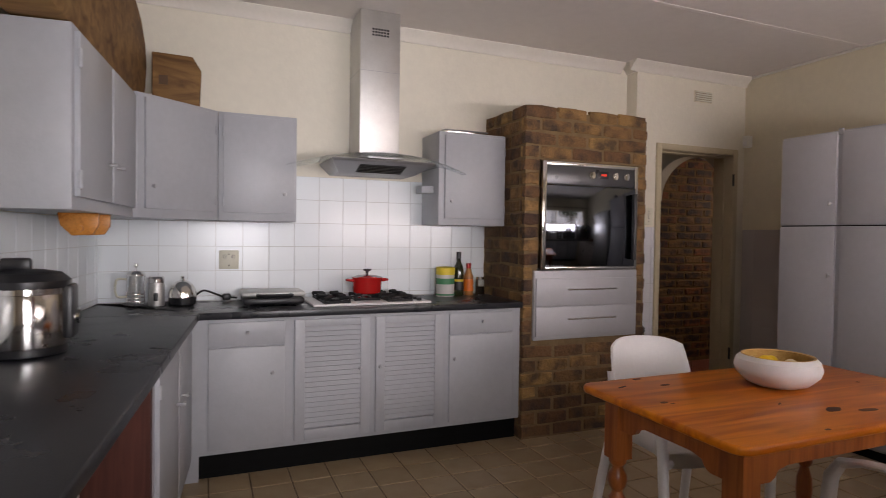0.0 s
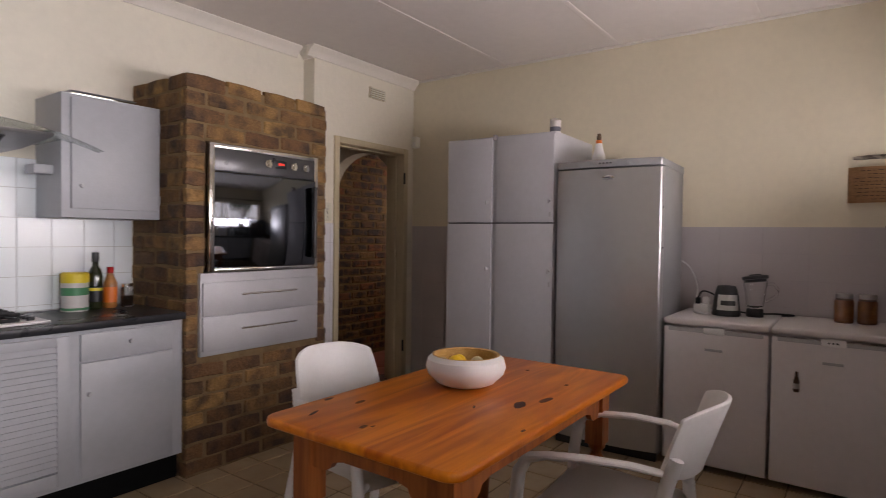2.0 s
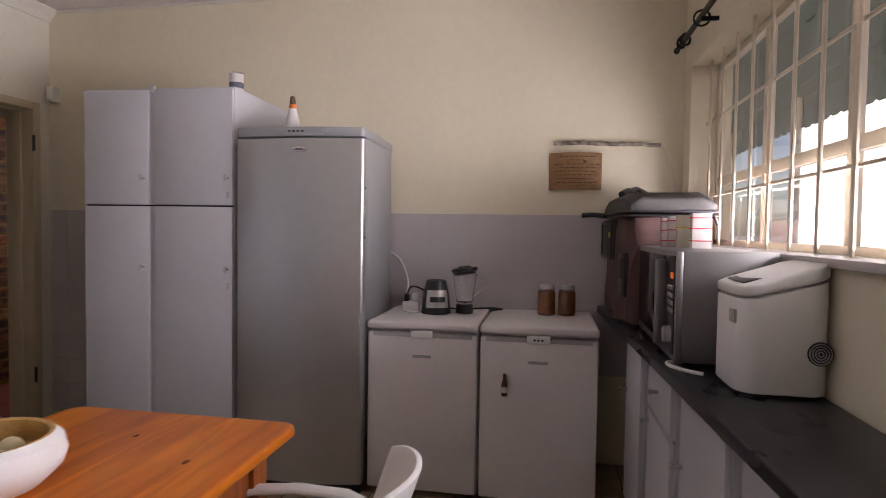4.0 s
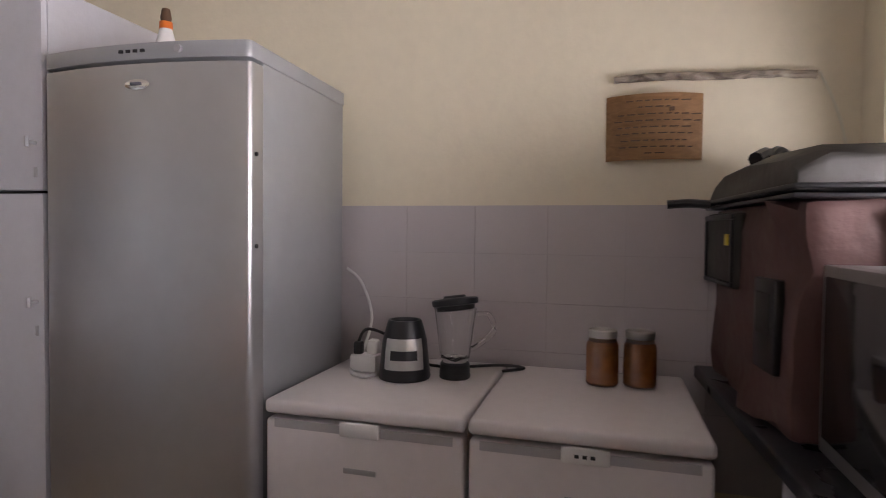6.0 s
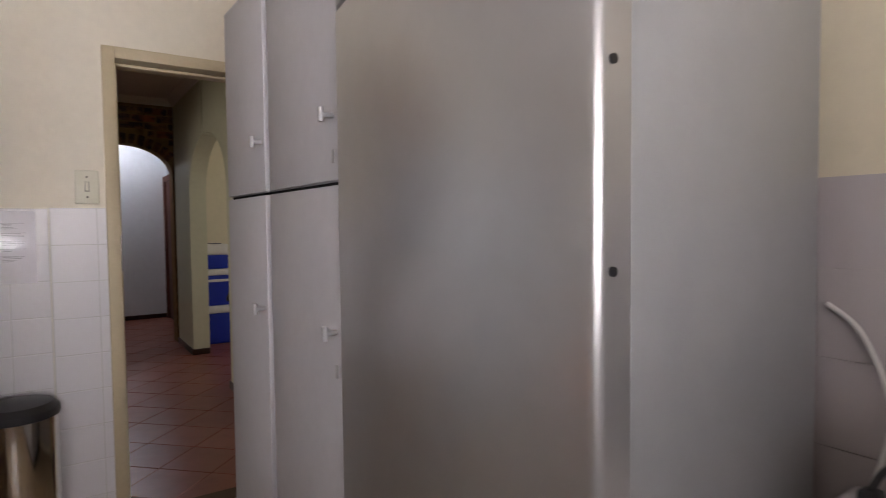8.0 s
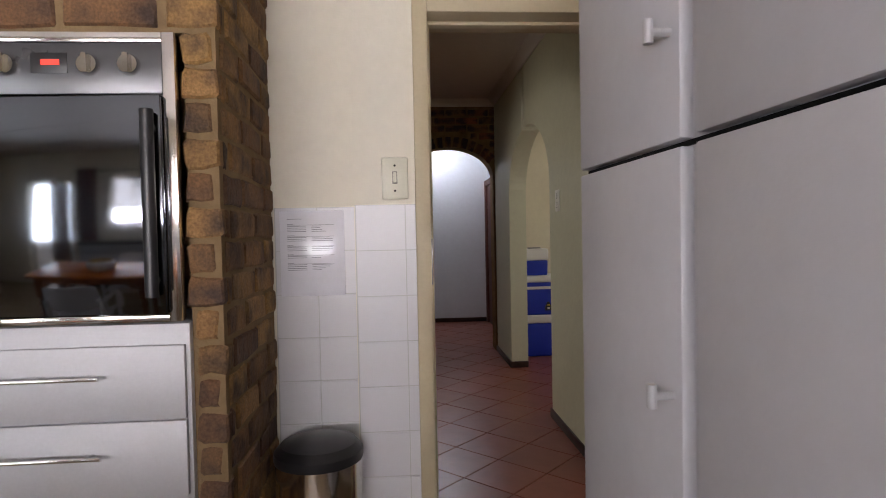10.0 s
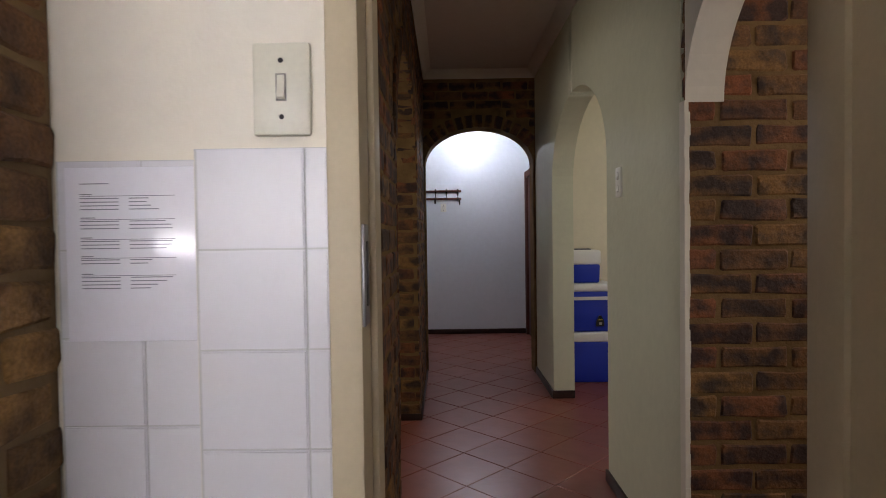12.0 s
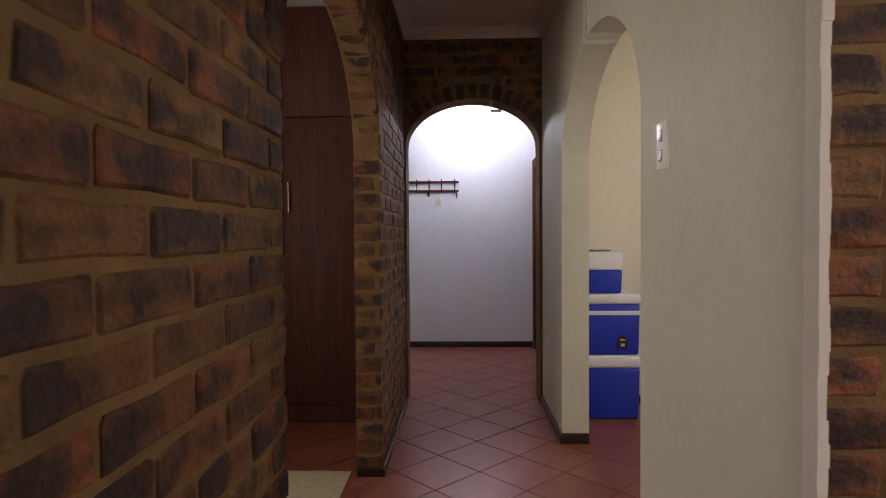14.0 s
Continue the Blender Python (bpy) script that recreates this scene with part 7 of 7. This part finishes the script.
swing(wall_tiles("wall_tiles_west", lambda u, z: pose(X0 + 0.012, u, z, 0, 0, 90), steps(4.2, YS - 0.012, 0.157), zs[:5], WALLTILE, "glossy white tiles above the side worktop", boxes(((X0 - 0.002, 4.2, 0.90), (X0 + 0.006, YS - 0.006, 1.386)))))
zd = [1.41 - 0.153 * k for k in range(9, -1, -1)]
wall_tiles("wall_tiles_door", lambda u, z: pose(u, YD - 0.008, z), [4.335, 4.50, 4.535], zd, DOORTILE, "glossy white tiles beside the doorway", boxes(((4.332, YD - 0.003, 0), (4.535, YD + 0.002, 1.41))))
wall_tiles("wall_tiles_recess", lambda u, z: pose(u, YS - 0.010, z), [4.045, 4.19, 4.328], zd, DOORTILE, "glossy white tiles beside the brick pier", boxes(((4.042, YS - 0.005, 0), (4.33, YS + 0.002, 1.41))))
wall_tiles("wall_tiles_east", lambda u, z: pose(X1 - 0.008, u, z, 0, 0, -90), steps(2.46, 4.83, 0.25), [1.405 - 0.165 * k for k in range(5, -1, -1)], PINKTILE, "pale pinkish wall tiles behind the freezers", boxes(((X1 - 0.003, 2.452, 0.5), (X1 + 0.002, 4.83, 1.405))))
wall_tiles("wall_tiles_corner", lambda u, z: pose(X1 - 0.008, u, z, 0, 0, -90), steps(5.68, YD - 0.01, 0.25), [1.405 - 0.165 * k for k in range(8, -1, -1)], PINKTILE, "pale tiles between cupboard and doorway", boxes(((X1 - 0.003, 5.675, 0.05), (X1 + 0.002, YD - 0.005, 1.405))))

# notice in a plastic sleeve on the recess tiles
notice = thing("paper_notice", (4.18, YS - 0.012, 0.76), "printed notice in a clear plastic sleeve", "notice")
part("sheet", boxes(((4.062, YS - 0.0145, 1.10), (4.285, YS - 0.0115, 1.398)), bevel=0.001), PAPER, notice)
rows = [(1.370, 0.05), (1.352, 0.02)] + [(1.345 - 0.0062 * k, 0.16) for k in range(4)] + [(1.312, 0.025)] + [(1.306 - 0.0062 * k, 0.16) for k in range(3)] + [(1.278, 0.02)] + [(1.272 - 0.0062 * k, 0.16) for k in range(3)] + [(1.246, 0.02), (1.240, 0.16), (1.234, 0.16), (1.216, 0.02)] + [(1.21 - 0.0062 * k, 0.16) for k in range(4)]
for z, w in rows:
    ends = ((0.0, 0.066 if w > 0.1 else w), (0.084, 0.084 + 0.044 * (1 + math.sin(z * 900)) * 0.5 + 0.03)) if w > 0.1 else ((0.0, w),)
    for a, b in ends:
        part("print_line", boxes(((4.088 + a, YS - 0.0152, z - 0.0008), (4.088 + b, YS - 0.0142, z + 0.0008))), FADEDINK, notice, "line of unreadable print")
for z in (1.349, 1.309, 1.275, 1.243, 1.213):
    part("rule", boxes(((4.088, YS - 0.0151, z - 0.0005), (4.250, YS - 0.0143, z + 0.0005))), FADEDINK, notice, "thin printed rule")

# kitchen floor tiles
KT = 0.207
tops = {}


def floor_mesh(side, mt, gap):
    key = (round(side * 1000), mt.name)
    if key not in tops:
        s = side / 2 - gap / 2
        bm = boxes(((-s, -s, -0.012), (s, s, 0.0)))
        bmesh.ops.bevel(bm, geom=[e for e in bm.edges if all(v.co.z > -0.006 for v in e.verts)], offset=0.003, segments=1, affect="EDGES")
        tops[key] = finish("tile", bm, mt)
    return tops[key]


floor = bpy.data.objects["floor"]
hall_floor = bpy.data.objects["hall_floor"]
rest = bmesh.new()
for i in range(27):
    for j in range(22):
        x, y = 0.35 + KT * (i + 0.5), 2.25 + 0.0 + KT * (j + 0.5)
        if x > 5.6 or y > 6.64:
            continue
        m = pose(x, y, 0.0 + trng.uniform(-0.0006, 0.0006), trng.uniform(-0.12, 0.12), trng.uniform(-0.12, 0.12))
        if 1.0 < x < 4.9 and 4.4 < y < 6.3 or (3.6 < x < 4.9 and 3.3 < y < 4.4):
            ob = new("tile", floor_mesh(KT, FLOORTILE, 0.007))
            ob.parent = floor
            ob.matrix_basis = m
        else:
            s = KT / 2 - 0.0035
            vs = [rest.verts.new(m @ Vector(v)) for v in ((-s, -s, 0), (s, -s, 0), (s, s, 0), (-s, s, 0), (-s, -s, -0.012), (s, -s, -0.012), (s, s, -0.012), (-s, s, -0.012))]
            rest.faces.new(vs[:4])
            for k in range(4):
                rest.faces.new((vs[k], vs[k + 4], vs[(k + 1) % 4 + 4], vs[(k + 1) % 4]))
rest_ob = part("tiles_under_furniture", rest, FLOORTILE, floor)
tagged(rest_ob, "beige floor tiles", kind="stuff")

# hall floor tiles, laid diagonally
HT = 0.326
d = HT / math.sqrt(2)
rest = bmesh.new()
for i in range(-30, 31):
    for j in range(-30, 31):
        x, y = 5.03 + d * (i + j), 9.815 + d + d * (j - i)
        if not (2.9 < x < 7.7 and 6.6 < y < 13.6):
            continue
        m = pose(x, y, HFZ + trng.uniform(-0.0006, 0.0006), trng.uniform(-0.1, 0.1), trng.uniform(-0.1, 0.1), 45)
        if y < 6.95 and (x < 4.6 or x > 5.3):
            continue
        if 4.25 < x < 5.85 and y > 6.7:
            ob = new("tile", floor_mesh(HT, HALLTILE, 0.004))
            ob.parent = hall_floor
            ob.matrix_basis = m
        elif y > 7.0:
            s = HT / 2 - 0.003
            vs = [rest.verts.new(m @ Vector(v)) for v in ((-s, -s, 0), (s, -s, 0), (s, s, 0), (-s, s, 0), (-s, -s, -0.012), (s, -s, -0.012), (s, s, -0.012), (-s, s, -0.012))]
            rest.faces.new(vs[:4])
            for k in range(4):
                rest.faces.new((vs[k], vs[k + 4], vs[(k + 1) % 4 + 4], vs[(k + 1) % 4]))
rest_ob = part("tiles_of_side_rooms", rest, HALLTILE, hall_floor)
tagged(rest_ob, "terracotta red floor tiles", kind="stuff")
